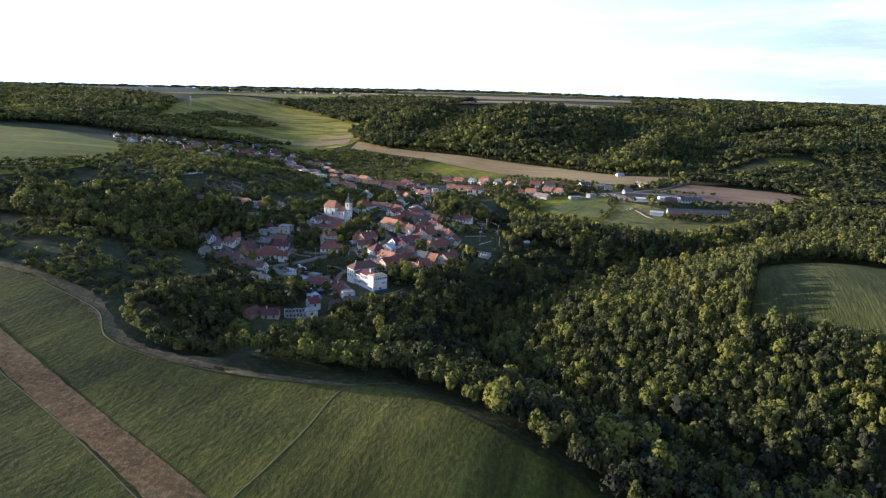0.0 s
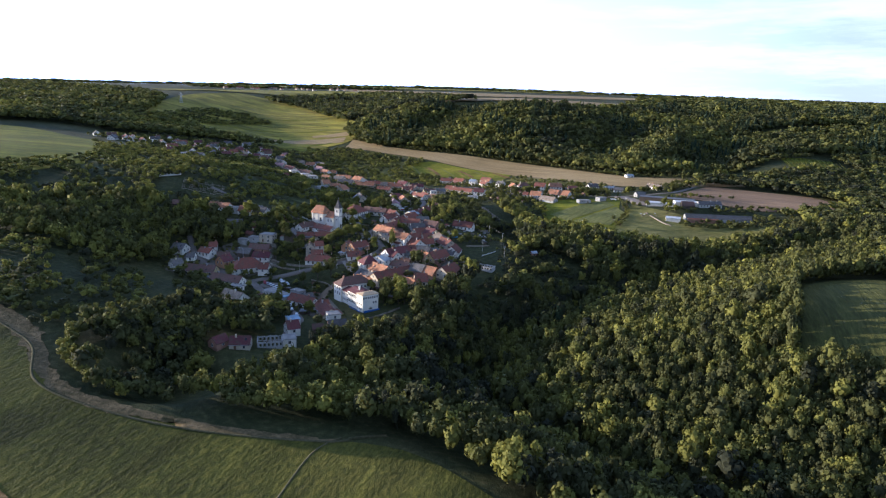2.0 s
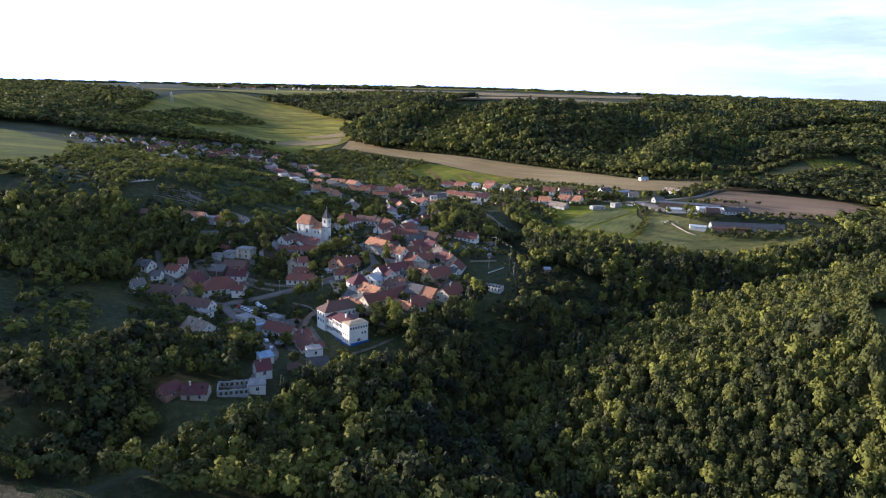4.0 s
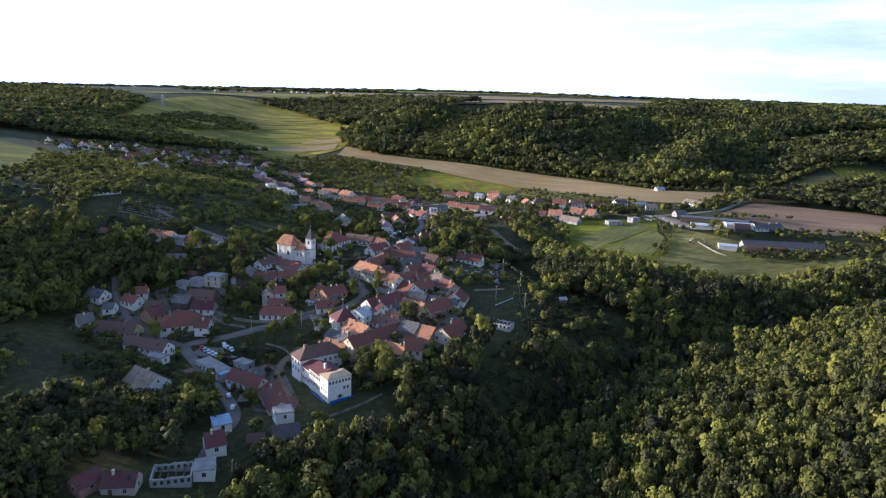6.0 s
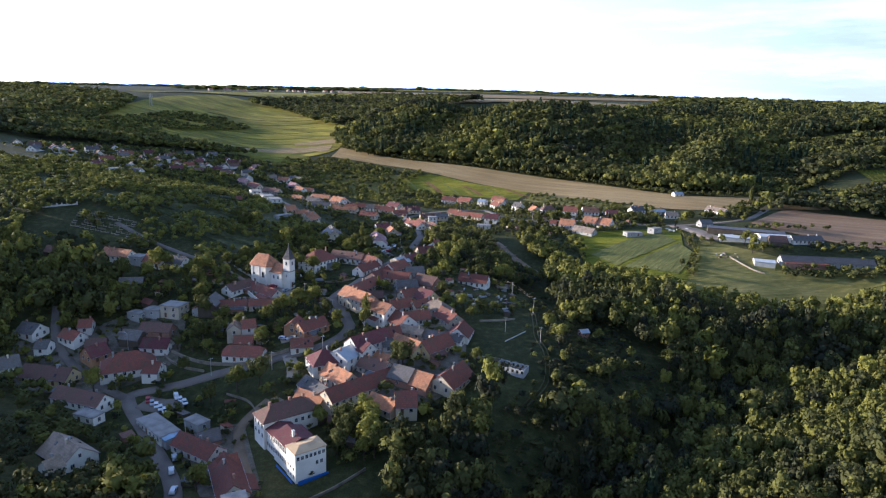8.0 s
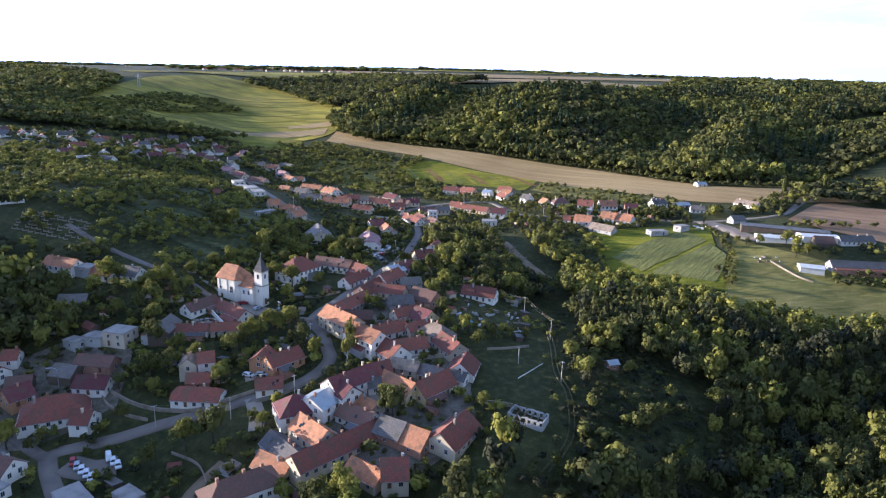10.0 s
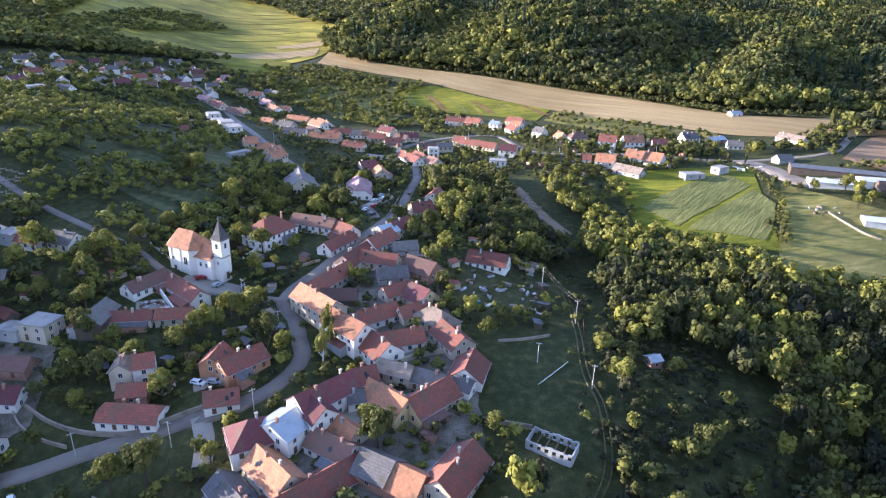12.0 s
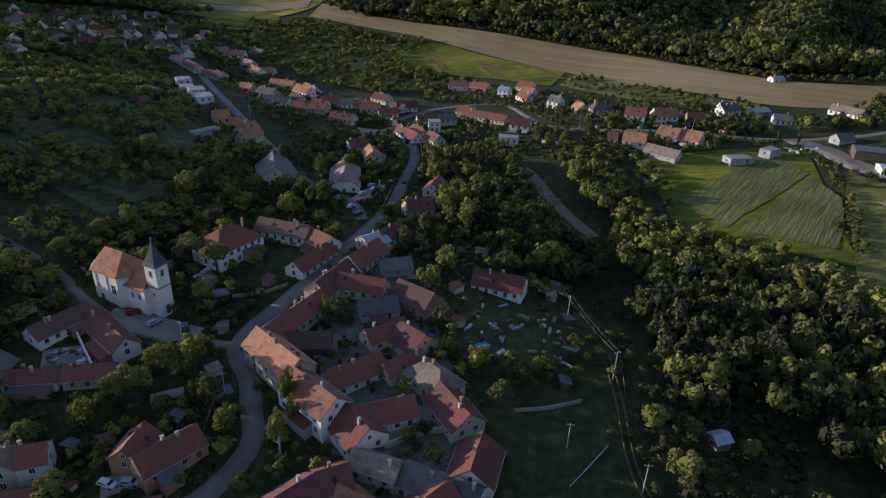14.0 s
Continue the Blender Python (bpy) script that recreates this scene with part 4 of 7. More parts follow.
house(113.8, 160.0, -38, 11.2, 11, 16.2, "orange", "white")
house(123.7, 154.9, -36, 11.3, 11, 15.8, "orange", "white")
house(167.7, 223.2, 4, 9.1, 8, 19.0, "grey", "white")
house(16.5, 215.9, -32, 30.2, 8, 8.7, "red", "cream")
house(36.3, 191.9, -18, 11.8, 9, 11.7, "maroon", "white")
house(28.2, 171.3, -5, 11.0, 8, 5.4, "flat", "white")
house(83.0, 158.2, -12, 5.25, 7, 14.0, "red", "white")
house(103.5, 134.8, -44, 17.6, 8, 11.7, "tan", "grey")
house(137.9, 126.4, 12, 12.4, 7, 11.8, "flat", "grey")
house(157.0, 135.2, 34, 9.3, 6, 14.1, "flat", "grey")
house(14.6, 1.9, -18, 16.4, 9, 7.3, "red", "white")
house(64.2, -57.4, 19, 4.2, 4, -2.3, "steel", "brick")
house(133.7, 24.8, -4, 4, 4, 1.9, "steel", "white")
house(219.3, 122.1, -20, 51.6, 11, 18.8, "dark", "timber")
house(207.4, 105.7, -16, 25.2, 10, 16.1, "whitemetal", "white")
house(231.3, 104.1, -6, 21.3, 11, 18.2, "whitemetal", "white")
house(205.5, 62.1, -17, 12.2, 9, 8.7, "whitemetal", "pale")
house(245.5, 62.1, -3, 58.4, 8, 9.9, "grey", "grey")
house(252.0, 100.0, 6, 22.7, 8, 17.5, "grey", "pale")
house(230.1, 95.8, -5, 11.3, 9, 16.6, "brown", "timber")
house(234.0, 208.1, -57, 18.7, 8, 20.6, "tan", "white")
house(-218.5, 314.2, -26, 13.3, 8, 20.2, "pink", "cream")
house(-201.9, 300.1, -46, 22.0, 8, 17.9, "red", "cream")
house(-179.9, 284.0, -24, 20.1, 8, 14.9, "brown", "cream")
house(-266.3, 370.5, -12, 11.3, 8, 26.5, "maroon", "white")
house(-246.4, 351.0, -7, 10.9, 8, 24.1, "brown", "white")
house(-288.2, 311.9, 46, 12.6, 9, 32.4, "maroon", "white")
house(-271.7, 329.9, 20, 10.3, 8, 28.4, "brown", "white")
house(-299.3, 296.8, -77, 26.5, 8, 34.6, "grey", "white")
house(-295.0, 242.2, -8, 11.8, 10, 35.3, "grey", "white")
house(-306.0, 225.4, 51, 11.7, 8, 36.0, "flat", "white")
house(-332.1, 244.4, 72, 13.2, 9, 40.5, "maroon", "white")
house(-184.7, 191.5, -23, 12.0, 6, 20.3, "flat", "grey")
house(-169.1, 154.4, 29, 4.8, 6, 24.2, "red", "brick")
house(-125.0, 122.6, 56, 13.9, 5, 16.1, "flat", "grey")
house(-116.7, 220.8, -6, 16.1, 8, 12.2, "grey", "white")
house(-146.7, 255.4, -26, 10.9, 7, 12.9, "orange", "cream")
house(-184.3, 399.7, -42, 24.4, 7, 14.9, "grey", "cream")
house(-15.2, 197.8, 7, 7.1, 8, 6.1, "flat", "white")
house(-152.0, 325.4, -4, 9.7, 8, 11.8, "orange", "white")
house(166.5, 217.0, 23, 13.3, 8, 18.9, "grey", "white")
house(186.6, 219.3, 27, 13.2, 7, 16.7, "steel", "cream")
house(191.4, 198.5, -12, 10.0, 8, 17.8, "grey", "white")
house(201.5, 152.2, 14, 10.1, 7, 18.5, "grey", "grey")
house(-428.1, 301.9, -77, 21.5, 9, 48.8, "grey", "white")
house(-108.7, 239.2, -40, 10.3, 7, 10.4, "brown", "cream")
house(-40.6, 235.5, -32, 11.6, 7, 7.5, "brown", "cream")
house(-23.8, 187.3, -60, 14.5, 8, 4.6, "red", "cream")
house(230.7, 297.2, 12, 9.6, 7, 21.8, "steel", "white")
# the closed row along the upper street
house(-127.1, 236.7, -28, 14.0, 8, 14.6, "grey", "cream")
house(-172.3, 340.1, -46, 16.0, 8, 15.0, "pink", "cream")
house(-90.2, 224.8, -15, 11.0, 8, 10.8, "red", "white")
house(-57.5, 226.0, -8, 12.0, 8, 9.6, "red", "cream")
house(-7.5, 211.0, 10, 11.0, 7, 7.6, "grey", "cream")
house(4.0, 226.0, -30, 11.0, 8, 9.4, "red", "cream")
house(-109.5, 139.0, 62, 11.0, 8, 16.4, "orange", "cream")
house(-108.0, 257.0, -40, 15.0, 9, 12.6, "orange", "white")
house(49.5, 282.0, -40, 10.0, 8, 12.6, "orange", "white")
house(-14.0, 172.0, -55, 11.0, 8, 5.8, "brown", "cream")
# sheds, annexes and houses by the lower lanes
house(-158.0, -37.0, 12, 11.0, 7, 8.0, "grey", "timber")
house(-128.5, -73.5, -4, 14.0, 7, -1.4, "brown", "brick")
house(-135.5, -60.5, -11, 8.0, 6, 1.2, "flat", "grey")
house(-143.0, -62.5, -20, 7.0, 5, -0.2, "flat", "grey")
house(-156.5, -13.5, -14, 11.0, 9, 14.6, "red", "white")
house(-166.0, -12.0, -14, 8.0, 7, 14.0, "flat", "grey")
house(-125.5, -133.5, -17, 9.0, 5, -13.8, "flat", "white")
house(-137.0, -78.0, -10, 9.0, 8, -3.2, "grey", "timber")
house(-150.0, -84.5, 20, 8.0, 6, -5.0, "brown", "timber")
house(-57.5, -180.0, 28, 6.5, 6, -13.0, "flat", "white")
house(-53.5, -191.5, 20, 9.0, 8, -12.5, "grey", "brick")
house(-62.0, -197.5, 15, 5.5, 4.5, -14.0, "brown", "timber")
house(-71.5, -217.0, 17, 6.0, 7, -13.0, "flat", "white")
house(-90.5, -229.0, 8, 9.0, 7, -10.0, "maroon", "cream")
house(-100.0, -230.5, 60, 7.0, 6, -10.5, "maroon", "brick")
house(-88.0, -131.5, -32, 8.0, 5, -15.8, "flat", "grey")
house(-94.0, -141.0, -40, 7.0, 5, -16.0, "blueflat", "grey")
# the far end of the village
for k, (x, y) in enumerate(((-459, 321), (-438, 318), (-424, 326), (-398, 351), (-405, 411), (-357, 338), (-378, 329), (-346, 286), (-314, 272), (-361, 405), (-317, 335), (-339, 413), (-305, 351), (-341, 470), (-308, 429), (-320, 495),
                            (-283, 384), (-293, 355), (-262, 372), (-275, 440), (-223, 343), (-250, 350), (-240, 410), (-330, 375), (-290, 470), (-235, 375), (-380, 380), (-365, 360), (-270, 400), (-300, 400))):
    house(x, y, (-55, 35, -50, 40)[k % 4], 10 + k % 4, 8.5, height(x, y) + 6.6 + k % 2, ("grey", "brown", "red", "grey", "maroon")[k % 5], ("white", "cream", "white", "white")[k % 4], near=False)

rf = random.Random(77)
for k in range(34):
    s = rf.random()
    x, y = -440 + 190 * s + rf.uniform(-25, 25), 318 + 90 * s + rf.uniform(-22, 60)
    if all((x - hx) ** 2 + (y - hy) ** 2 > 15 ** 2 for hx, hy, _, _, _ in HOUSES):
        house(x, y, (-55, 35, -48)[k % 3] + rf.uniform(-8, 8), rf.uniform(9, 13), 8.0, height(x, y) + rf.uniform(5.5, 7.2), ("grey", "brown", "red", "maroon", "pink")[k % 5], ("white", "white", "cream")[k % 3], near=False)

# a hamlet on the plateau
for k in range(16):
    x, y = -760 + 29 * k + rf.uniform(-10, 10), 1640 + rf.uniform(-40, 40)
    house(x, y, rf.uniform(-60, 60), rf.uniform(10, 15), 9.0, height(x, y) + rf.uniform(5.5, 7.0), ("orange", "red", "brown")[k % 3], "cream", near=False)


# ---- the church ----


def church():
    ob = thing("church", -101.5, -13.8, 3.2, -25, "white baroque church with orange tile roof and dark spire", "church")
    bm = bmesh.new()
    column(bm, [(-0.4, -5), (9.8, -5), (11.6, -3.2), (11.6, 3.2), (9.8, 5), (-0.4, 5), (-2.2, 3.2), (-2.2, -3.2)], -2, 10.1)
    under("nave", done(bm, "nave", WALL["white"]), ob, "white nave walls")
    for px in (0.2, 4.7, 9.2):
        for s in (-1, 1):
            bm = bmesh.new()
            box(bm, px - 0.55, s * 5.0 - 0.18, -2, px + 0.55, s * 5.0 + 0.18, 9.6)
            under("pilaster", done(bm, "pilaster", WALL["white"]), ob)
    bm = bmesh.new()
    column(bm, [(-0.6, -5.3), (10.0, -5.3), (11.9, -3.4), (11.9, 3.4), (10.0, 5.3), (-0.6, 5.3), (-2.5, 3.4), (-2.5, -3.4)], 9.7, 10.15)
    under("cornice", done(bm, "cornice", WALL["white"], bevel=0.08), ob)
    bm = bmesh.new()
    for k in (0.0, -0.25):
        r = [bm.verts.new((0.2, 0, 15.4 + k)), bm.verts.new((7.6, 0, 15.4 + k))]
        c = [bm.verts.new((x, y, 10.1 + k)) for x, y in ((-0.7, -5.6), (10.1, -5.6), (12.2, -3.5), (12.2, 3.5), (10.1, 5.6), (-0.7, 5.6), (-2.8, 3.5), (-2.8, -3.5))]
        for f in ((c[0], c[1], r[1], r[0]), (c[4], c[5], r[0], r[1]), (c[1], c[2], r[1]), (c[2], c[3], r[1]), (c[3], c[4], r[1]), (c[5], c[6], r[0]), (c[6], c[7], r[0]), (c[7], c[0], r[0])):
            bm.faces.new(f)
    bmesh.ops.bridge_loops(bm, edges=[e for e in bm.edges if e.is_boundary])
    under("nave_roof", done(bm, "nave_roof", ROOF["orange"]), ob, "orange tile roof")
    bm = bmesh.new()
    prism(bm, [(-3.7, -2), (3.7, -2), (3.7, 7.6), (-3.7, 7.6)], 11.6, 18.6)
    under("choir", done(bm, "choir", WALL["white"]), ob)
    bm = bmesh.new()
    prism(bm, [(-4.2, 7.5), (0, 11.6), (4.2, 7.5), (4.2, 7.25), (0, 11.35), (-4.2, 7.25)], 9.5, 18.7)
    under("choir_roof", done(bm, "choir_roof", ROOF["orange"]), ob, "orange tile roof")
    tower = bmesh.new()
    box(tower, 18.5, -2.1, -2.5, 22.7, 2.1, 15.2)
    tw = under("tower", done(tower, "tower", WALL["white"]), ob, "square white tower")
    bm = bmesh.new()
    for z0, z1, g in ((8.2, 8.6, 0.18), (14.7, 15.25, 0.3)):
        box(bm, 18.5 - g, -2.1 - g, z0, 22.7 + g, 2.1 + g, z1)
    under("cornice", done(bm, "cornice", STONE, bevel=0.06), tw)
    bm = bmesh.new()
    levels = ((15.25, 2.45), (15.9, 1.95), (18.2, 1.1), (20.6, 0.4), (21.6, 0.08))
    rings = [[bm.verts.new((20.6 + s * sx, s * sy, z)) for sx, sy in ((-1, -1), (1, -1), (1, 1), (-1, 1))] for z, s in levels]
    for a, b in zip(rings, rings[1:]):
        for i in range(4):
            bm.faces.new((a[i], a[(i + 1) % 4], b[(i + 1) % 4], b[i]))
    bm.faces.new(rings[0][::-1])
    bm.faces.new(rings[-1])
    spire = under("spire", done(bm, "spire", COPPER), tw, "dark metal spire")
    bm = bmesh.new()
    box(bm, 20.55, -0.05, 21.5, 20.65, 0.05, 23.2)
    box(bm, 20.55, -0.4, 22.5, 20.65, 0.4, 22.6)
    under("cross", done(bm, "cross", STEEL), spire)
    for yy, turn in ((-2.1, -90), (2.1, 90)):
        add_window(tw, 20.6, yy, 12.6, turn, 0.9, 1.3)
        add_window(tw, 20.6, yy, 6.0, turn, 0.6, 0.8)
    add_window(tw, 22.7, 0, 12.6, 0, 0.9, 1.3)
    add_window(tw, 18.5, 0, 12.6, 180, 0.9, 1.3)
    under("door", W_DOOR, tw, "", pose(22.7, 0, -0.2, 0, 0, 0) @ Matrix.Diagonal((1, 1.2, 1.3, 1)))
    for s, turn in ((-1, -90), (1, 90)):
        add_window(ob, 1.4, s * 5.0, 5.6, turn, 0.9, 0.8)
        add_window(ob, 7.6, s * 5.0, 5.4, turn, 1.6, 1.9)
        for px in (13.6, 16.4):
            add_window(ob, px, s * 3.7, 4.9, turn, 0.9, 1.1)
    under("door", W_DOOR, ob, "", pose(2.0, -5.0, 0.2, 0, 0, -90) @ Matrix.Diagonal((1, 1.1, 1.2, 1)))
    HOUSES.append((-92, -18, -25, 26, 11))


church()

# ---- the school ----


def low_hip(x0, x1, y0, y1, eave, top, over, inset, material):
    """A hipped roof over a rectangle, its ridge along the longer side."""
    bm = bmesh.new()
    cx, cy = (x0 + x1) / 2, (y0 + y1) / 2
    along_x = x1 - x0 >= y1 - y0
    for k in (0.0, -0.22):
        r = [bm.verts.new(p) for p in (((x0 + inset, cy, top + k), (x1 - inset, cy, top + k)) if along_x else ((cx, y0 + inset, top + k), (cx, y1 - inset, top + k)))]
        c = [bm.verts.new(p) for p in ((x0 - over, y0 - over, eave + k), (x1 + over, y0 - over, eave + k), (x1 + over, y1 + over, eave + k), (x0 - over, y1 + over, eave + k))]
        fs = ((c[0], c[1], r[1], r[0]), (c[2], c[3], r[0], r[1]), (c[1], c[2], r[1]), (c[3], c[0], r[0])) if along_x else ((c[1], c[2], r[1], r[0]), (c[3], c[0], r[0], r[1]), (c[0], c[1], r[0]), (c[2], c[3], r[1]))
        for f in fs:
            bm.faces.new(f)
    bmesh.ops.bridge_loops(bm, edges=[e for e in bm.edges if e.is_boundary])
    return done(bm, "roof", material)


def school():
    """Four parts on one axis: a tall front block, two maroon-roofed wings, an old hipped rear wing across."""
    ob = thing("school", -44.0, -166.0, -17.5, 128.5, "long white school with maroon and orange roofs", "school")
    HOUSES.append((-52, -150, 128.5, 32, 22))
    bm = bmesh.new()
    box(bm, 0, -10.2, -2, 6.6, 0, 10.4)
    front = under("front_block", done(bm, "front_block", WALL["white"]), ob, "tall white front block")
    under("front_roof", low_hip(0, 6.6, -10.2, 0, 10.4, 11.2, 0.3, 3.0, ROOF["straw"]), front, "low straw coloured sheet roof")
    for k in range(7):
        add_window(front, 0, -9.3 + k * 1.4, 8.6, 180, 0.75, 0.8)
    for k in range(2):
        add_window(front, 0, -8.6 + k * 1.5, 5.6, 180, 0.75, 0.8)
    for k in range(3):
        for z in (5.0, 2.4):
            add_window(front, 1.4 + k * 1.9, 0, z, 90, 0.7, 0.7)
    bm = bmesh.new()
    box(bm, 6.6, -9.8, -2, 17.0, -0.3, 9.6)
    mid = under("middle_wing", done(bm, "middle_wing", WALL["white"]), ob, "white wing with rows of narrow windows")
    bm = bmesh.new()
    prism(bm, [(-10.3, 9.5), (-5.0, 11.3), (0.2, 9.5), (0.2, 9.3), (-5.0, 11.08), (-10.3, 9.3)], 6.4, 17.4)
    under("middle_roof", done(bm, "middle_roof", ROOF["maroon"]), mid, "smooth maroon roof")
    for k in range(7):
        for z in (7.6, 4.0):
            add_window(mid, 7.6 + k * 1.4, -0.3, z, 90, 0.75, 1.15)
    bm = bmesh.new()
    box(bm, 9.4, -4.2, 10.4, 10.2, -3.5, 12.6)
    box(bm, 9.3, -4.3, 12.6, 10.3, -3.4, 12.8)
    under("chimney", done(bm, "chimney", WALL["white"]), mid)
    bm = bmesh.new()
    box(bm, 17.0, -9.2, -2, 24.4, -0.8, 7.8)
    link = under("link_wing", done(bm, "link_wing", WALL["white"]), ob)
    bm = bmesh.new()
    prism(bm, [(-9.6, 7.7), (-5.0, 9.3), (-0.4, 7.7), (-0.4, 7.5), (-5.0, 9.08), (-9.6, 7.5)], 17.0, 24.4)
    under("link_roof", done(bm, "link_roof", ROOF["maroon"]), link, "smooth maroon roof")
    for k in range(4):
        for z in (6.0, 2.8):
            add_window(link, 18.2 + k * 1.7, -0.8, z, 90, 0.8, 1.0)
    bm = bmesh.new()
    box(bm, 24.4, -20.0, -2, 33.0, 0, 9.8)
    rear = under("rear_wing", done(bm, "rear_wing", WALL["white"]), ob, "old white rear wing set across")
    under("rear_roof", low_hip(24.4, 33.0, -20.0, 0, 9.8, 13.8, 0.5, 4.6, ROOF["brown"]), rear, "old brown hipped tile roof")
    for k in range(3):
        for z in (8.0, 4.8):
            add_window(rear, 26.0 + k * 2.8, 0, z, 90)
    for k in range(4):
        add_window(rear, 24.4, -18.6 + k * 2.4, 7.6, 180, 0.9, 0.9)
    for y in (-4.0, -11.0, -16.0):
        bm = bmesh.new()
        box(bm, 28.2, y - 0.4, 12.0, 29.0, y + 0.4, 14.7)
        under("chimney", done(bm, "chimney", WALL["brick"]), rear)
    for name, (x0, y0, x1, y1, z1) in (("front_film", (-1.3, -10.4, -0.7, -0.4, 1.7)), ("side_film", (1.0, 0.5, 13.0, 0.95, 0.9))):
        bm = bmesh.new()
        box(bm, x0, y0, -1.5, x1, y1, z1)
        under(name, done(bm, name, BLUE, bevel=0.1), ob, "blue film along the foot of the walls")


school()

# ---- trees ----
HOUSES += [(27, -98.6, -27, 14, 8), (-79.5, -221.5, 17, 13, 12)]


def crown_shape(seed, sprays, tall=1.0, size=0.2, cone=False, ruffle=0.33):
    """A crown of leaf sprays round uneven boughs, about one metre in radius and height one; also its core."""
    r = np.random.RandomState(seed)
    if cone:
        h = r.rand(sprays) ** 0.75
        a = r.rand(sprays) * 2 * np.pi
        rad = (1 - h) * (0.75 + 0.35 * np.sin(h * 40 + a))
        c = np.stack([rad * np.cos(a), rad * np.sin(a), h * 2 * tall - tall], -1)
        nrm = np.stack([np.cos(a), np.sin(a), np.full(sprays, 0.35)], -1)
    else:
        boughs = 15
        d = r.normal(size=(boughs, 3))
        d[:, 2] = np.abs(d[:, 2]) * 1.0 - 0.45
        d /= np.linalg.norm(d, axis=1)[:, None]
        bc = d * r.uniform(0.35, 0.80, (boughs, 1)) * np.array([1, 1, tall])
        br = r.uniform(0.20, 0.40, boughs)
        k = r.randint(0, boughs, sprays)
        n = r.normal(size=(sprays, 3))
        n[:, 2] += 0.35
        n /= np.linalg.norm(n, axis=1)[:, None]
        c = bc[k] + n * br[k][:, None] * r.uniform(0.82, 1.12, (sprays, 1))
        nrm = n
    nrm = nrm + r.normal(0, ruffle, nrm.shape)
    nrm /= np.linalg.norm(nrm, axis=1)[:, None]
    up = r.normal(size=nrm.shape)
    u = np.cross(nrm, up)
    u /= np.linalg.norm(u, axis=1)[:, None]
    v = np.cross(nrm, u)
    s = size * r.uniform(0.6, 1.25, (sprays, 1))
    q = np.stack([c - u * s - v * s * 0.7, c + u * s * 0.9 - v * s, c + u * s + v * s * 0.8, c - u * s * 0.7 + v * s], 1)
    q += r.normal(0, 0.02, q.shape)
    core_v, core_f = core_ball(seed, 0.56 if not cone else 0.4, tall)
    # leaves massed on a bough catch the light together: each spray leans to the face of its bough and crown
    if cone:
        lean = nrm
    else:
        out = c / np.array([1, 1, tall]) + np.array([0, 0, 0.25])
        out /= np.linalg.norm(out, axis=1)[:, None] + 1e-6
        lean = 0.55 * out + 0.45 * n + 0.25 * nrm
    lean = lean / np.linalg.norm(lean, axis=1)[:, None]
    core_n = core_v / np.linalg.norm(core_v, axis=1)[:, None]
    return q.reshape(-1, 3), core_v, core_f, np.repeat(lean, 4, axis=0), core_n


def core_ball(seed, radius, tall):
    bm = bmesh.new()
    bmesh.ops.create_icosphere(bm, subdivisions=1, radius=1.0)
    r = np.random.RandomState(seed + 99)
    v = np.array([w.co[:] for w in bm.verts])
    v *= radius * r.uniform(0.75, 1.15, (len(v), 1)) * np.array([1, 1, tall])
    f = np.array([[w.index for w in face.verts] for face in bm.faces])
    bm.free()
    return v, f


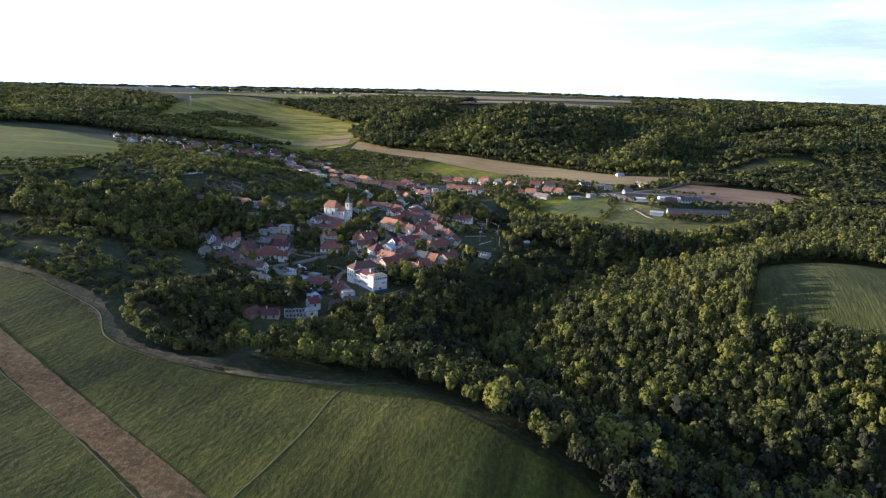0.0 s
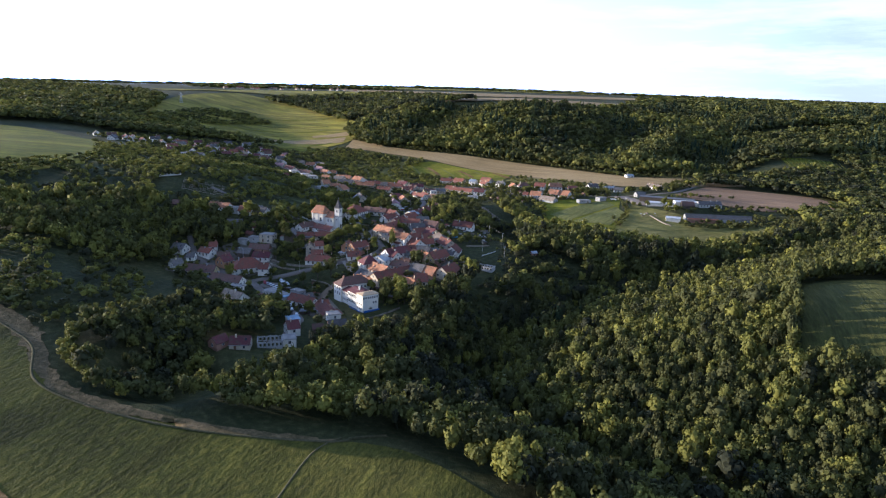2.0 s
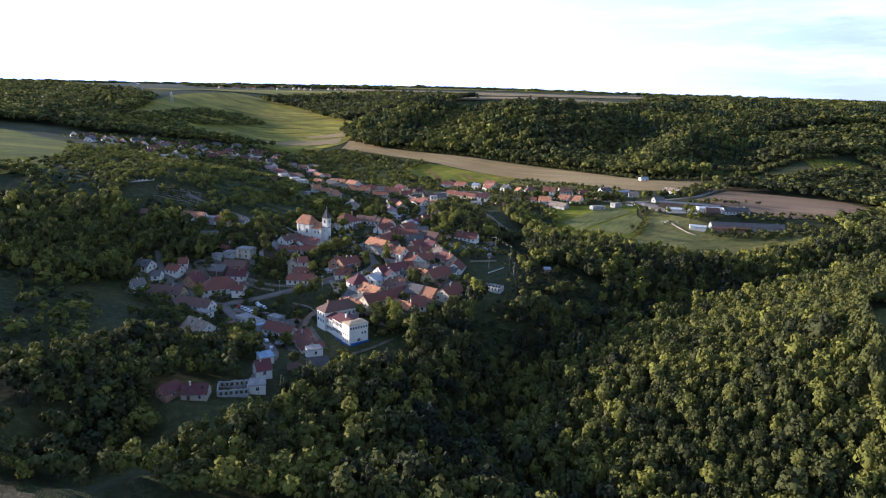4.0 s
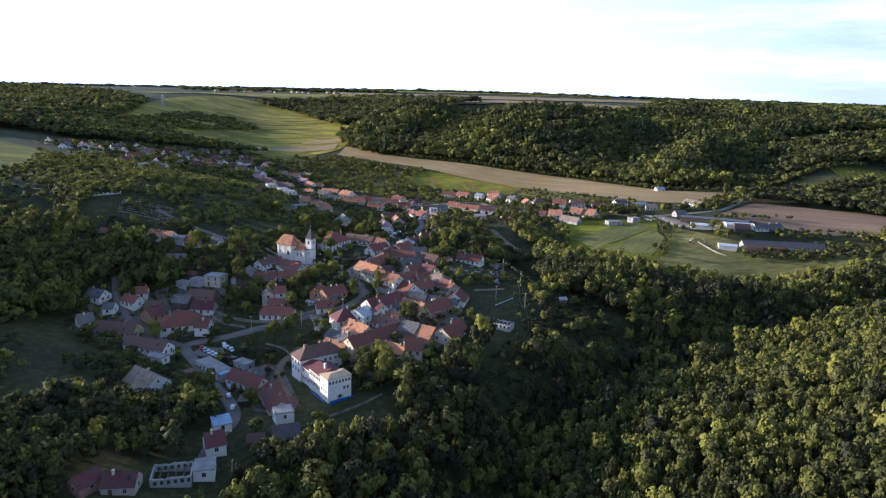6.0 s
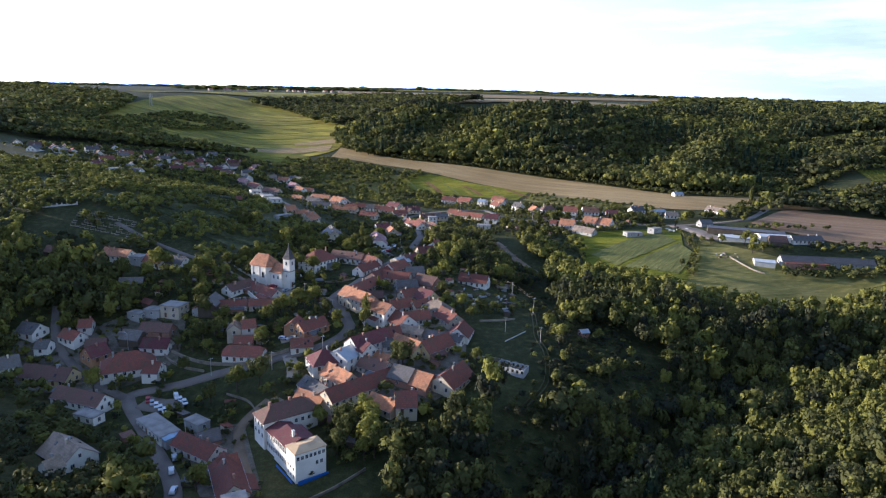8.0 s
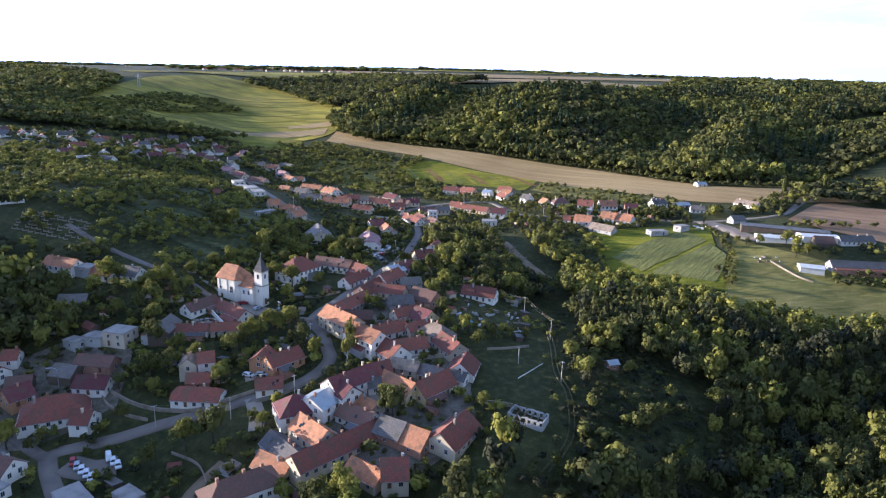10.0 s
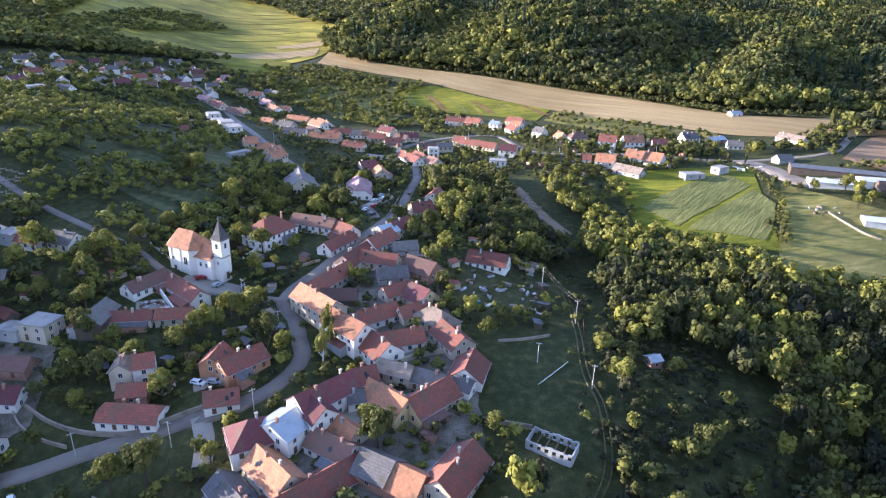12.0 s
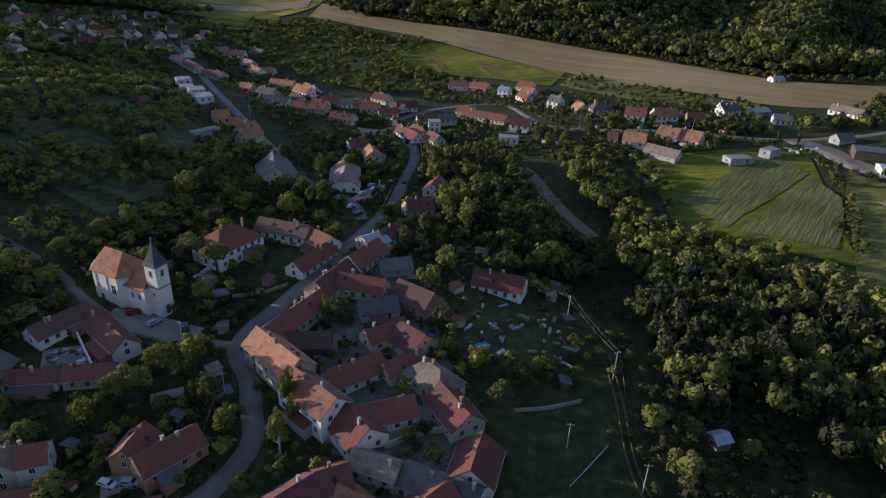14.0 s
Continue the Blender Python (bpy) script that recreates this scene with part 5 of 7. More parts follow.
def wood(name, places, shapes, material, label, seed=1, sink=0.0):
    """Many trees joined into one: places are rows of x, y, radius, height, tone."""
    r = np.random.RandomState(seed)
    P = np.array(places)
    if not len(P):
        return None
    which = r.randint(0, len(shapes), len(P))
    quads, tris, tones_q, tones_t, lean_q, lean_t = [], [], [], [], [], []
    z = land(P[:, 0], P[:, 1]) - sink
    for k, (qv, cv, cf, qn, cn) in enumerate(shapes):
        S = P[which == k]
        if not len(S):
            continue
        zz = z[which == k]
        a = r.rand(len(S)) * 2 * np.pi
        ca, sa = np.cos(a), np.sin(a)
        rad, hgt = S[:, 2], S[:, 3]
        for src, nrm, sink, tsink, nsink in ((qv, qn, quads, tones_q, lean_q), (cv, cn, tris, tones_t, lean_t)):
            X = (src[None, :, 0] * ca[:, None] - src[None, :, 1] * sa[:, None]) * rad[:, None] + S[:, 0:1]
            Y = (src[None, :, 0] * sa[:, None] + src[None, :, 1] * ca[:, None]) * rad[:, None] + S[:, 1:2]
            half = hgt[:, None] * 0.42
            Z = src[None, :, 2] * half + zz[:, None] + hgt[:, None] * 0.58
            V = np.stack([X, Y, Z], -1)
            sink.append(V.reshape(-1, 3) if src is qv else V[:, cf].reshape(-1, 3))
            squash = rad[:, None] / half
            N = np.stack([nrm[None, :, 0] * ca[:, None] - nrm[None, :, 1] * sa[:, None], nrm[None, :, 0] * sa[:, None] + nrm[None, :, 1] * ca[:, None], nrm[None, :, 2] * squash], -1)
            N /= np.linalg.norm(N, axis=-1, keepdims=True)
            nsink.append(N.reshape(-1, 3) if src is qv else N[:, cf].reshape(-1, 3))
            n = src.shape[0] if src is qv else cf.size
            tsink.append(np.repeat(S[:, 4], n))
    Q, T = np.concatenate(quads), np.concatenate(tris)
    nq, nt = len(Q) // 4, len(T) // 3
    V = np.concatenate([Q, T])
    me = bpy.data.meshes.new(name)
    me.vertices.add(len(V))
    me.vertices.foreach_set("co", V.ravel().astype(np.float32))
    me.loops.add(len(V))
    me.loops.foreach_set("vertex_index", np.arange(len(V), dtype=np.int32))
    me.polygons.add(nq + nt)
    me.polygons.foreach_set("loop_start", np.concatenate([np.arange(nq) * 4, nq * 4 + np.arange(nt) * 3]).astype(np.int32))
    tone = me.attributes.new("tone", "FLOAT", "POINT")
    tone.data.foreach_set("value", np.concatenate(tones_q + tones_t).astype(np.float32))
    me.materials.append(material)
    me.update(calc_edges=True)
    lean = me.attributes.new("custom_normal", "FLOAT_VECTOR", "POINT")
    lean.data.foreach_set("vector", np.concatenate(lean_q + lean_t).astype(np.float32).ravel())
    return tagged(new(name, me), label, "woodland", kind="stuff")


def inside(poly, x, y):
    p = np.array(poly, float)
    hit = np.zeros(len(x), bool)
    j = len(p) - 1
    for i in range(len(p)):
        a = (p[i, 1] > y) != (p[j, 1] > y)
        with np.errstate(divide="ignore", invalid="ignore"):
            cx = (p[j, 0] - p[i, 0]) * (y - p[i, 1]) / (p[j, 1] - p[i, 1]) + p[i, 0]
        hit ^= a & (x < cx)
        j = i
    return hit


def clear_of_houses(x, y, margin):
    ok = np.ones(len(x), bool)
    for hx, hy, turn, length, width in HOUSES:
        c, s = math.cos(radians(turn)), math.sin(radians(turn))
        u, v = (x - hx) * c + (y - hy) * s, -(x - hx) * s + (y - hy) * c
        ok &= ~((np.abs(u) < length / 2 + margin) & (np.abs(v) < width / 2 + margin))
    return ok


def clear_of_things(x, y, margin=2.0):
    ok = clear_of_houses(x, y, margin)
    for c, w in ROADS:
        for px, py in c[::2]:
            ok &= (x - px) ** 2 + (y - py) ** 2 > (w / 2 + margin * 0.8) ** 2
    return ok


def scatter(poly, spacing, size, rise, seed, gaps=0.0, holes=(), margin=2.0, tone=(0.5, 0.22), patch=60.0, avoid=True):
    """Trees in an area on a jittered net; gaps 0 to 1 leaves clearings. Sunny plots south of houses stay low."""
    r = np.random.RandomState(seed)
    p = np.array(poly, float)
    x0, y0 = p.min(0)
    x1, y1 = p.max(0)
    xs, ys = np.meshgrid(np.arange(x0, x1, spacing), np.arange(y0, y1, spacing * 0.87))
    xs = xs + (np.arange(xs.shape[0]) % 2)[:, None] * spacing / 2
    x = (xs + r.uniform(-0.38, 0.38, xs.shape) * spacing).ravel()
    y = (ys + r.uniform(-0.38, 0.38, ys.shape) * spacing).ravel()
    ok = inside(poly, x, y)
    for h in holes:
        ok &= ~inside(h, x, y)
    if avoid:
        ok &= clear_of_things(x, y, margin)
        if rise > 3:
            ok &= clear_of_houses(x, y + 0.75 * rise, 0.5)
    field = np.array([noise.noise(Vector((a / patch + seed * 3.1, b / patch, seed))) for a, b in zip(x, y)]) if len(x) else np.zeros(0)
    if gaps:
        ok &= (field * 0.8 + 0.5 + r.uniform(-0.15, 0.15, len(x))) > gaps
    x, y, field = x[ok], y[ok], field[ok]
    grow = np.clip(r.lognormal(0, 0.27, len(x)), 0.55, 1.75)
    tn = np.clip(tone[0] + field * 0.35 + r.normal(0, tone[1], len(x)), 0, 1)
    return np.stack([x, y, size * grow, rise * (0.55 + 0.45 * grow) * r.uniform(0.85, 1.15, len(x)), tn], -1)


FINE = [crown_shape(s + 300, 230, 1.0, 0.108, False, 0.30) for s in range(7)]
NEAR = [crown_shape(s, 150, 1.0, 0.130, False, 0.30) for s in range(7)]
YOUNG = [crown_shape(s + 120, 115, 1.15, 0.135, False, 0.28) for s in range(8)]
MID = [crown_shape(s + 20, 72, 1.0, 0.185, False, 0.30) for s in range(6)]
BUSH = [crown_shape(s + 140, 40, 0.9, 0.24, False, 0.30) for s in range(6)]
FAR = [crown_shape(s + 40, 52, 0.95, 0.215, False, 0.22) for s in range(8)]
FIR = [crown_shape(s + 60, 80, 1.0, 0.22, True) for s in range(4)]
SPEC = [crown_shape(s + 80, 26, 0.9, 0.36, False, 0.2) for s in range(4)]

RUBBLE_GREEN = [(30, 132), (44, 128), (66, 66), (62, 50), (50, 46), (40, 62), (34, 90)]
R_FIELD = [(203, -145), (252, -148), (296, -184), (213, -282), (178, -254), (155, -239), (170, -210)]
valley = [(-34, -284), (-9, -293), (16, -319), (32, -334), (54, -356), (72, -420), (100, -440), (200, -300), (300, -160), (400, -40), (420, 30), (280, 24), (200, -3), (165, 1), (137, 14), (119, 34), (100, 52),
          (78, 75), (63, 120), (52, 110), (58, 60), (62, 20), (56, -10), (58, -40), (50, -80), (34, -104), (14, -116), (0, -138), (-16, -150), (-16, -176), (-30, -190), (-50, -205), (-62, -228), (-60, -250)]
dell = [(48, -110), (75, -60), (66, -38), (50, -40), (38, -100), (20, -120), (10, -160), (30, -160)]
DELL_FLOOR = [(40, -104), (54, -82), (72, -73), (96, -67), (103, -78), (94, -101), (64, -118), (42, -123)]
SPUR = [(-97, -296), (-86, -287), (-66, -291), (-50, -287), (-30, -284), (-30, -250), (-42, -214), (-60, -226), (-72, -246), (-82, -266), (-91, -282)]
GLADE = [(60, -42), (78, -46), (91, -58), (102, -68), (96, -78), (83, -81), (68, -78), (57, -66)]
ridge = [(24, -206), (36, -180), (56, -164), (92, -126), (128, -86), (176, -64), (252, -34), (400, -10), (300, -160), (205, -298), (170, -312), (112, -298), (66, -282), (36, -248)]
field_edge = [(50, 130), (66, 122), (80, 78), (102, 54), (121, 36), (139, 16), (167, 2), (200, -1), (280, 24), (285, 6), (200, -20), (150, -20), (112, 0), (84, 22), (64, 60)]
wood("ridge_wood", scatter(ridge, 4.1, 2.3, 9.0, 4, 0.0, (R_FIELD, dell), tone=(0.54, 0.18), patch=28.0), YOUNG, LEAF, "sunlit young broadleaf wood on a spur", 4)
wood("ridge_crowns", scatter(ridge, 10.5, 3.5, 12.0, 44, 0.30, (R_FIELD, dell), tone=(0.52, 0.28), patch=30.0), FINE, LEAF, "older broad trees standing above the young wood", 44)
wood("valley_wood", scatter(valley, 5.8, 3.6, 13.0, 3, 0.0, (R_FIELD, dell, ridge, GLADE, field_edge, DELL_FLOOR, SPUR, RUBBLE_GREEN), tone=(0.40, 0.30), patch=34.0), FINE, LEAF, "dense broadleaf wood filling the valley", 3)
# high tone paints the low sun into the leaf colour of this edge
wood("field_edge_trees", scatter(field_edge, 5.2, 3.0, 8.0, 33, 0.05, (RUBBLE_GREEN,), tone=(0.90, 0.20), patch=30.0), NEAR, LEAF, "trees along the lower edge of the fields, sunlight put into their pale leaves", 33)
belt = [(292, 216), (330, 224), (388, 194), (425, 128), (520, 150), (560, 270), (540, 330), (470, 330), (395, 292), (350, 292), (300, 264)]
wood("eastern_belt", scatter(belt, 8.0, 4.4, 10.0, 34, 0.12, tone=(0.42, 0.2), patch=60.0), FAR, LEAF, "belt of trees beyond the ploughed field", 34)
wood("vineyard_wood", scatter([(545, 300), (560, 270), (660, 400), (800, 470), (560, 430), (545, 400)], 9.0, 4.8, 10.0, 35, 0.05, tone=(0.42, 0.2)), FAR, LEAF, "copse beside the vineyard", 35)
hem = along([(150, -240), (166, -212), (184, -178), (202, -150), (226, -146), (254, -150)], 4.2) + np.random.RandomState(12).normal(0, 1.0, (len(along([(150, -240), (166, -212), (184, -178), (202, -150), (226, -146), (254, -150)], 4.2)), 2))
wood("field_hem", np.column_stack([hem, np.full(len(hem), 3.3), np.random.RandomState(13).uniform(13, 17, len(hem)), np.random.RandomState(14).uniform(0.3, 0.8, len(hem))]), NEAR, LEAF, "row of tall trees along the enclosed field", 36)
# leaf colour lighter than the valley wood's, standing in for sun on the spur
wood("spur_wood", scatter(SPUR, 4.8, 2.9, 9.5, 38, 0.0, (), 1.5, (0.66, 0.2), 30.0), FINE, LEAF, "trees on a spur between the meadow and the village, leaves paled for sunlight", 38)
# low bushes: tone near zero paints the dell's shade into the leaves
wood("dell_bushes", np.concatenate([scatter(DELL_FLOOR, 4.0, 1.7, 2.6, 37, 0.30, tone=(0.12, 0.15), patch=14.0), scatter(DELL_FLOOR, 11.0, 2.6, 6.5, 39, 0.42, tone=(0.6, 0.25), patch=18.0), scatter(dell, 4.2, 1.6, 2.4, 40, 0.40, tone=(0.15, 0.15), patch=14.0)]), NEAR, LEAF, "scattered bushes on the floor of a dell, leaves darkened for shade", 37)
wood("valley_firs", scatter([(38, -188), (60, -174), (84, -146), (70, -138), (46, -158)], 8.0, 2.8, 12.0, 5, 0.30, tone=(0.8, 0.2)), FIR, NEEDLE, "scattered conifers at the edge of the ridge wood", 5)
wood("dell_trees", scatter(dell, 8.0, 3.0, 7.5, 6, 0.46, tone=(0.4, 0.3), patch=22.0), FINE, LEAF, "scattered trees on dark grass slopes", 6)
hollow = [(-158, -240), (-142, -270), (-124, -288), (-106, -287), (-106, -272), (-101, -256), (-98, -244), (-96, -225), (-96, -205), (-105, -180), (-126, -178), (-143, -200)]
RUIN_GREEN = [(-104, -242), (-62, -238), (-60, -214), (-100, -214)]
wood("hollow_wood", scatter(hollow, 5.2, 3.0, 9.0, 7, 0.05, (RUIN_GREEN,), tone=(0.45, 0.2)), NEAR, LEAF, "dark wood in a hollow by the meadow", 7)
slope = [(-420, -180), (-240, -216), (-170, -250), (-158, -232), (-143, -200), (-126, -178), (-125, -140), (-150, -120), (-178, -100), (-190, -60), (-150, -40), (-120, -12), (-165, 8), (-210, 30), (-330, 60), (-420, 0)]
UPPER = [(-272, -33), (-244, -10), (-208, -15), (-173, -25), (-151, -45), (-143, -63), (-155, -68), (-165, -76), (-183, -81), (-177, -103), (-194, -112), (-205, -140), (-300, -120), (-330, -70)]
GARDEN_LAWN = [(-188, -118), (-167, -117), (-137, -161), (-122, -173), (-110, -201), (-126, -204), (-145, -198), (-162, -162)]
LOWER = [(-150, -215), (-128, -211), (-104, -212), (-96, -200), (-105, -166), (-93, -153), (-77, -185), (-80, -212), (-95, -228), (-98, -250), (-125, -262), (-150, -245)]
wood("slope_wood", scatter(UPPER, 5.4, 3.3, 11.5, 71, 0.08, tone=(0.6, 0.22), patch=40.0), NEAR, LEAF, "dark dense wood on the slope above the houses", 71)
wood("lower_wood", scatter(LOWER, 5.0, 2.9, 8.5, 72, 0.10, (RUIN_GREEN,), tone=(0.5, 0.22), patch=30.0), NEAR, LEAF, "dark dense thicket below the garden meadow", 72)
wood("slope_thicket", scatter(slope, 6.0, 2.7, 5.5, 8, 0.46, (UPPER, GARDEN_LAWN, LOWER), tone=(0.55, 0.27), patch=28.0), MID, LEAF, "thickets and bushes on the shaded slope", 8)
orchard = [(-330, 60), (-210, 34), (-165, 14), (-120, -6), (-100, 10), (-80, 30), (-75, 100), (-110, 130), (-150, 175), (-200, 250), (-260, 340), (-340, 330), (-390, 230)]
GRAVES = [(-230, 42), (-194, 42), (-186, 18), (-216, 11)]
TERRACE_GREEN = [(-152, 34), (-142, 48), (-112, 54), (-108, 30), (-116, 20), (-140, 20)]
wood("orchard_slope", scatter(orchard, 5.3, 2.4, 5.0, 9, 0.31, (GRAVES, TERRACE_GREEN), tone=(0.78, 0.24), patch=24.0), MID, LEAF, "scrub and old orchards above the street", 9)
bank = [(-170, -115), (-138, -132), (-118, -142), (-100, -150), (-92, -168), (-84, -200), (-72, -225), (-88, -240), (-105, -185), (-128, -176), (-150, -160)]
wood("bank_thicket", scatter(bank, 5.6, 2.5, 5.5, 19, 0.25, (RUIN_GREEN,), tone=(0.38, 0.2), patch=30.0), FINE, LEAF, "dark thicket on the bank above the lane", 19)
below = [(-62, -178), (-46, -180), (-30, -186), (-16, -176), (-24, -196), (-44, -206), (-60, -215), (-66, -200)]
wood("school_thicket", scatter(below, 5.4, 2.6, 6.5, 20, 0.3, (RUIN_GREEN,), 1.5, (0.5, 0.2), 25.0), FINE, LEAF, "trees below the school", 20)
brook = [(-12, 70), (0, 40), (20, 14), (34, 10), (50, 20), (60, 40), (48, 66), (36, 110), (36, 130), (10, 150), (-10, 150), (-16, 110)]
wood("brook_wood", scatter(brook, 5.6, 3.2, 9.0, 18, 0.15, (RUBBLE_GREEN,), tone=(0.5, 0.25)), FINE, LEAF, "trees along the brook behind the houses", 18)
upper = [(-200, 400), (-180, 500), (-190, 560), (-110, 510), (-30, 468), (-65, 425), (-20, 368), (20, 345), (0, 320), (-60, 290), (-120, 320), (-160, 350)]
wood("hedge_slope", scatter(upper, 6.0, 2.6, 5.4, 10, 0.36, tone=(0.70, 0.26), patch=20.0), MID, LEAF, "hedges and scrub above the houses", 10)
street_end = [(-330, 500), (-289, 518), (-250, 492), (-205, 505), (-185, 470), (-150, 380), (-178, 384), (-210, 410), (-236, 428), (-264, 424), (-290, 462)]
wood("street_end_trees", scatter(street_end, 6.6, 3.0, 6.5, 45, 0.24, tone=(0.55, 0.24), patch=26.0), MID, LEAF, "trees and thickets behind the end of the street", 45)
field_gardens = [(66, 74), (91, 68), (101, 103), (92, 132), (100, 163), (82, 172), (70, 140)]
wood("field_garden_trees", scatter(field_gardens, 5.0, 1.9, 4.0, 46, 0.30, tone=(0.62, 0.24), patch=16.0, margin=1.2), MID, LEAF, "fruit trees and shrubs at the end of the field", 46)
hill = [(-178, 634), (-138, 566), (-78, 546), (38, 484), (139, 409), (193, 353), (236, 312), (300, 312), (384, 352), (450, 400), (560, 430), (800, 470), (1200, 560), (1200, 900), (850, 880), (600, 830), (420, 790), (330, 760), (230, 735), (80, 730), (-20, 770), (-90, 800), (-180, 760), (-200, 700)]
CLEARING = [(490, 560), (560, 605), (720, 645), (740, 605), (580, 575), (520, 540)]
wood("hill_wood", scatter(hill, 8.6, 5.7, 15.0, 11, 0.0, (CLEARING,), tone=(0.52, 0.15), avoid=False, patch=120.0), FAR, LEAF, "broadleaf wood covering the long hill", 11)
wood("hill_firs", scatter(hill, 11.0, 3.6, 18.0, 12, 0.66, (CLEARING,), tone=(0.55, 0.25), avoid=False, patch=70.0), FIR, NEEDLE, "patches of dark conifers in the hill wood", 12)
plateau = [(330, 775), (420, 800), (600, 840), (850, 890), (1200, 910), (2300, 800), (2600, 1700), (1500, 1500), (1000, 1330), (500, 1200), (430, 950)]
wood("plateau_wood", scatter(plateau, 19.0, 11.0, 15.0, 12, 0.12, tone=(0.62, 0.14), avoid=False, patch=160.0), SPEC, LEAF, "woods on the plateau beyond the hill", 12, 3.0)
left_wood = [(-720, 350), (-660, 330), (-560, 400), (-480, 395), (-440, 440), (-380, 510), (-330, 530), (-270, 560), (-300, 560), (-430, 590), (-560, 640), (-590, 760), (-650, 950), (-760, 1060), (-960, 1250), (-1480, 1400)]
wood("western_wood", scatter(left_wood, 10.5, 6.9, 14.0, 13, 0.0, tone=(0.6, 0.12), avoid=False, patch=120.0), FAR, LEAF, "dark woods on the western hills", 13)
middle = [(-350, 1010), (-230, 800), (-180, 770), (-90, 810), (-20, 790), (60, 830), (-60, 1000), (60, 1300), (-200, 1400), (-480, 1120)]
wood("middle_wood", scatter(middle, 12.0, 7.0, 14.0, 14, 0.1, tone=(0.45, 0.2), avoid=False, patch=120.0), FAR, LEAF, "woods behind the pasture hill", 14)
scrub = [(-575, 640), (-560, 760), (-545, 900), (-450, 890), (-360, 800), (-420, 740), (-470, 690)]
wood("hill_scrub", scatter(scrub, 8.5, 3.6, 6.0, 15, 0.22, tone=(0.65, 0.2), avoid=False, patch=45.0), FAR, LEAF, "scrub on the pasture hill", 15)
east = [(330, 20), (430, 30), (600, -60), (900, 100), (900, 440), (640, 400), (560, 270), (430, 260), (410, 130), (300, 70)]
wood("eastern_copses", scatter(east, 10.0, 5.0, 10.0, 16, 0.16, tone=(0.42, 0.22), avoid=False, patch=90.0), FAR, LEAF, "copses and hedges east of the farm", 16)
foot = [(230, 318), (300, 300), (380, 330), (450, 380), (520, 400), (480, 410), (384, 360), (300, 330), (240, 338)]
wood("hedge_row", scatter(foot, 6.0, 3.4, 8.0, 17, 0.1, tone=(0.45, 0.2)), MID, LEAF, "tall hedge at the foot of the hill", 17)
for k, (bx, by, ex, ey, dep) in enumerate(((-2600, 2200, -900, 3300, 160), (-1200, 3700, 900, 3900, 160), (700, 3300, 2600, 3000, 200), (-900, 1700, -200, 1800, 60), (100, 2950, 800, 2850, 70), (-300, 2450, 500, 2480, 40), (900, 1750, 2200, 1650, 90))):
    line = [(bx, by), (ex, ey), (ex, ey + dep), (bx, by + dep)]
    wood("far_wood", scatter(line, 26.0, 16.0, 17.0, 30 + k, 0.12, tone=(0.62, 0.15), avoid=False, patch=300.0), SPEC, LEAF, "distant belt of woodland on the horizon", 30 + k, 6.0)

# trees that stand singly: a trunk with limbs under a crown


def limb(bm, a, b, r0, r1, sides=6):
    a, b = Vector(a), Vector(b)
    q = (b - a).to_track_quat("Z", "Y").to_matrix()
    ra = [bm.verts.new(a + q @ Vector((r0 * math.cos(t), r0 * math.sin(t), 0))) for t in (2 * math.pi * i / sides for i in range(sides))]
    rb = [bm.verts.new(b + q @ Vector((r1 * math.cos(t), r1 * math.sin(t), 0))) for t in (2 * math.pi * i / sides for i in range(sides))]
    for i in range(sides):
        bm.faces.new((ra[i], ra[(i + 1) % sides], rb[(i + 1) % sides], rb[i]))
    bm.faces.new(rb)


def tree_kind(seed, radius, tall, sprays, size, trunk_h, leaf, bark, tone, cone=False):
    """The meshes of one tree: trunk with limbs, and crown."""
    r = random.Random(seed)
    bm = bmesh.new()
    top = trunk_h + tall * 0.55
    limb(bm, (0, 0, -0.4), (0.1, 0.05, trunk_h), 0.28, 0.2, 8)
    limb(bm, (0.1, 0.05, trunk_h), (0.0, 0.1, top), 0.2, 0.06)
    for k in range(6):
        a = 2 * math.pi * k / 6 + r.random()
        z = trunk_h + r.random() * tall * 0.3
        limb(bm, (0.05, 0.05, z), (math.cos(a) * radius * 0.6, math.sin(a) * radius * 0.6, z + tall * r.uniform(0.15, 0.35)), 0.11, 0.03, 5)
    trunk = done(bm, "trunk", bark)
    qv, cv, cf, qn, cn = crown_shape(seed + 200, sprays, 1.0, size, cone)
    zc, half = trunk_h + tall * 0.48, tall * 0.56
    V = np.concatenate([qv, cv]) * np.array([radius, radius, half]) + np.array([0, 0, zc])
    F = [tuple(range(4 * i, 4 * i + 4)) for i in range(len(qv) // 4)] + [tuple(int(j) + len(qv) for j in f) for f in cf]
    crown = mesh_of("crown", V, F, [leaf])
    at = crown.attributes.new("tone", "FLOAT", "POINT")
    at.data.foreach_set("value", np.full(len(V), tone, np.float32))
    N = np.concatenate([qn, cn]) / np.array([radius, radius, half])
    N /= np.linalg.norm(N, axis=1)[:, None]
    lean = crown.attributes.new("custom_normal", "FLOAT_VECTOR", "POINT")
    lean.data.foreach_set("vector", N.astype(np.float32).ravel())
    return trunk, crown


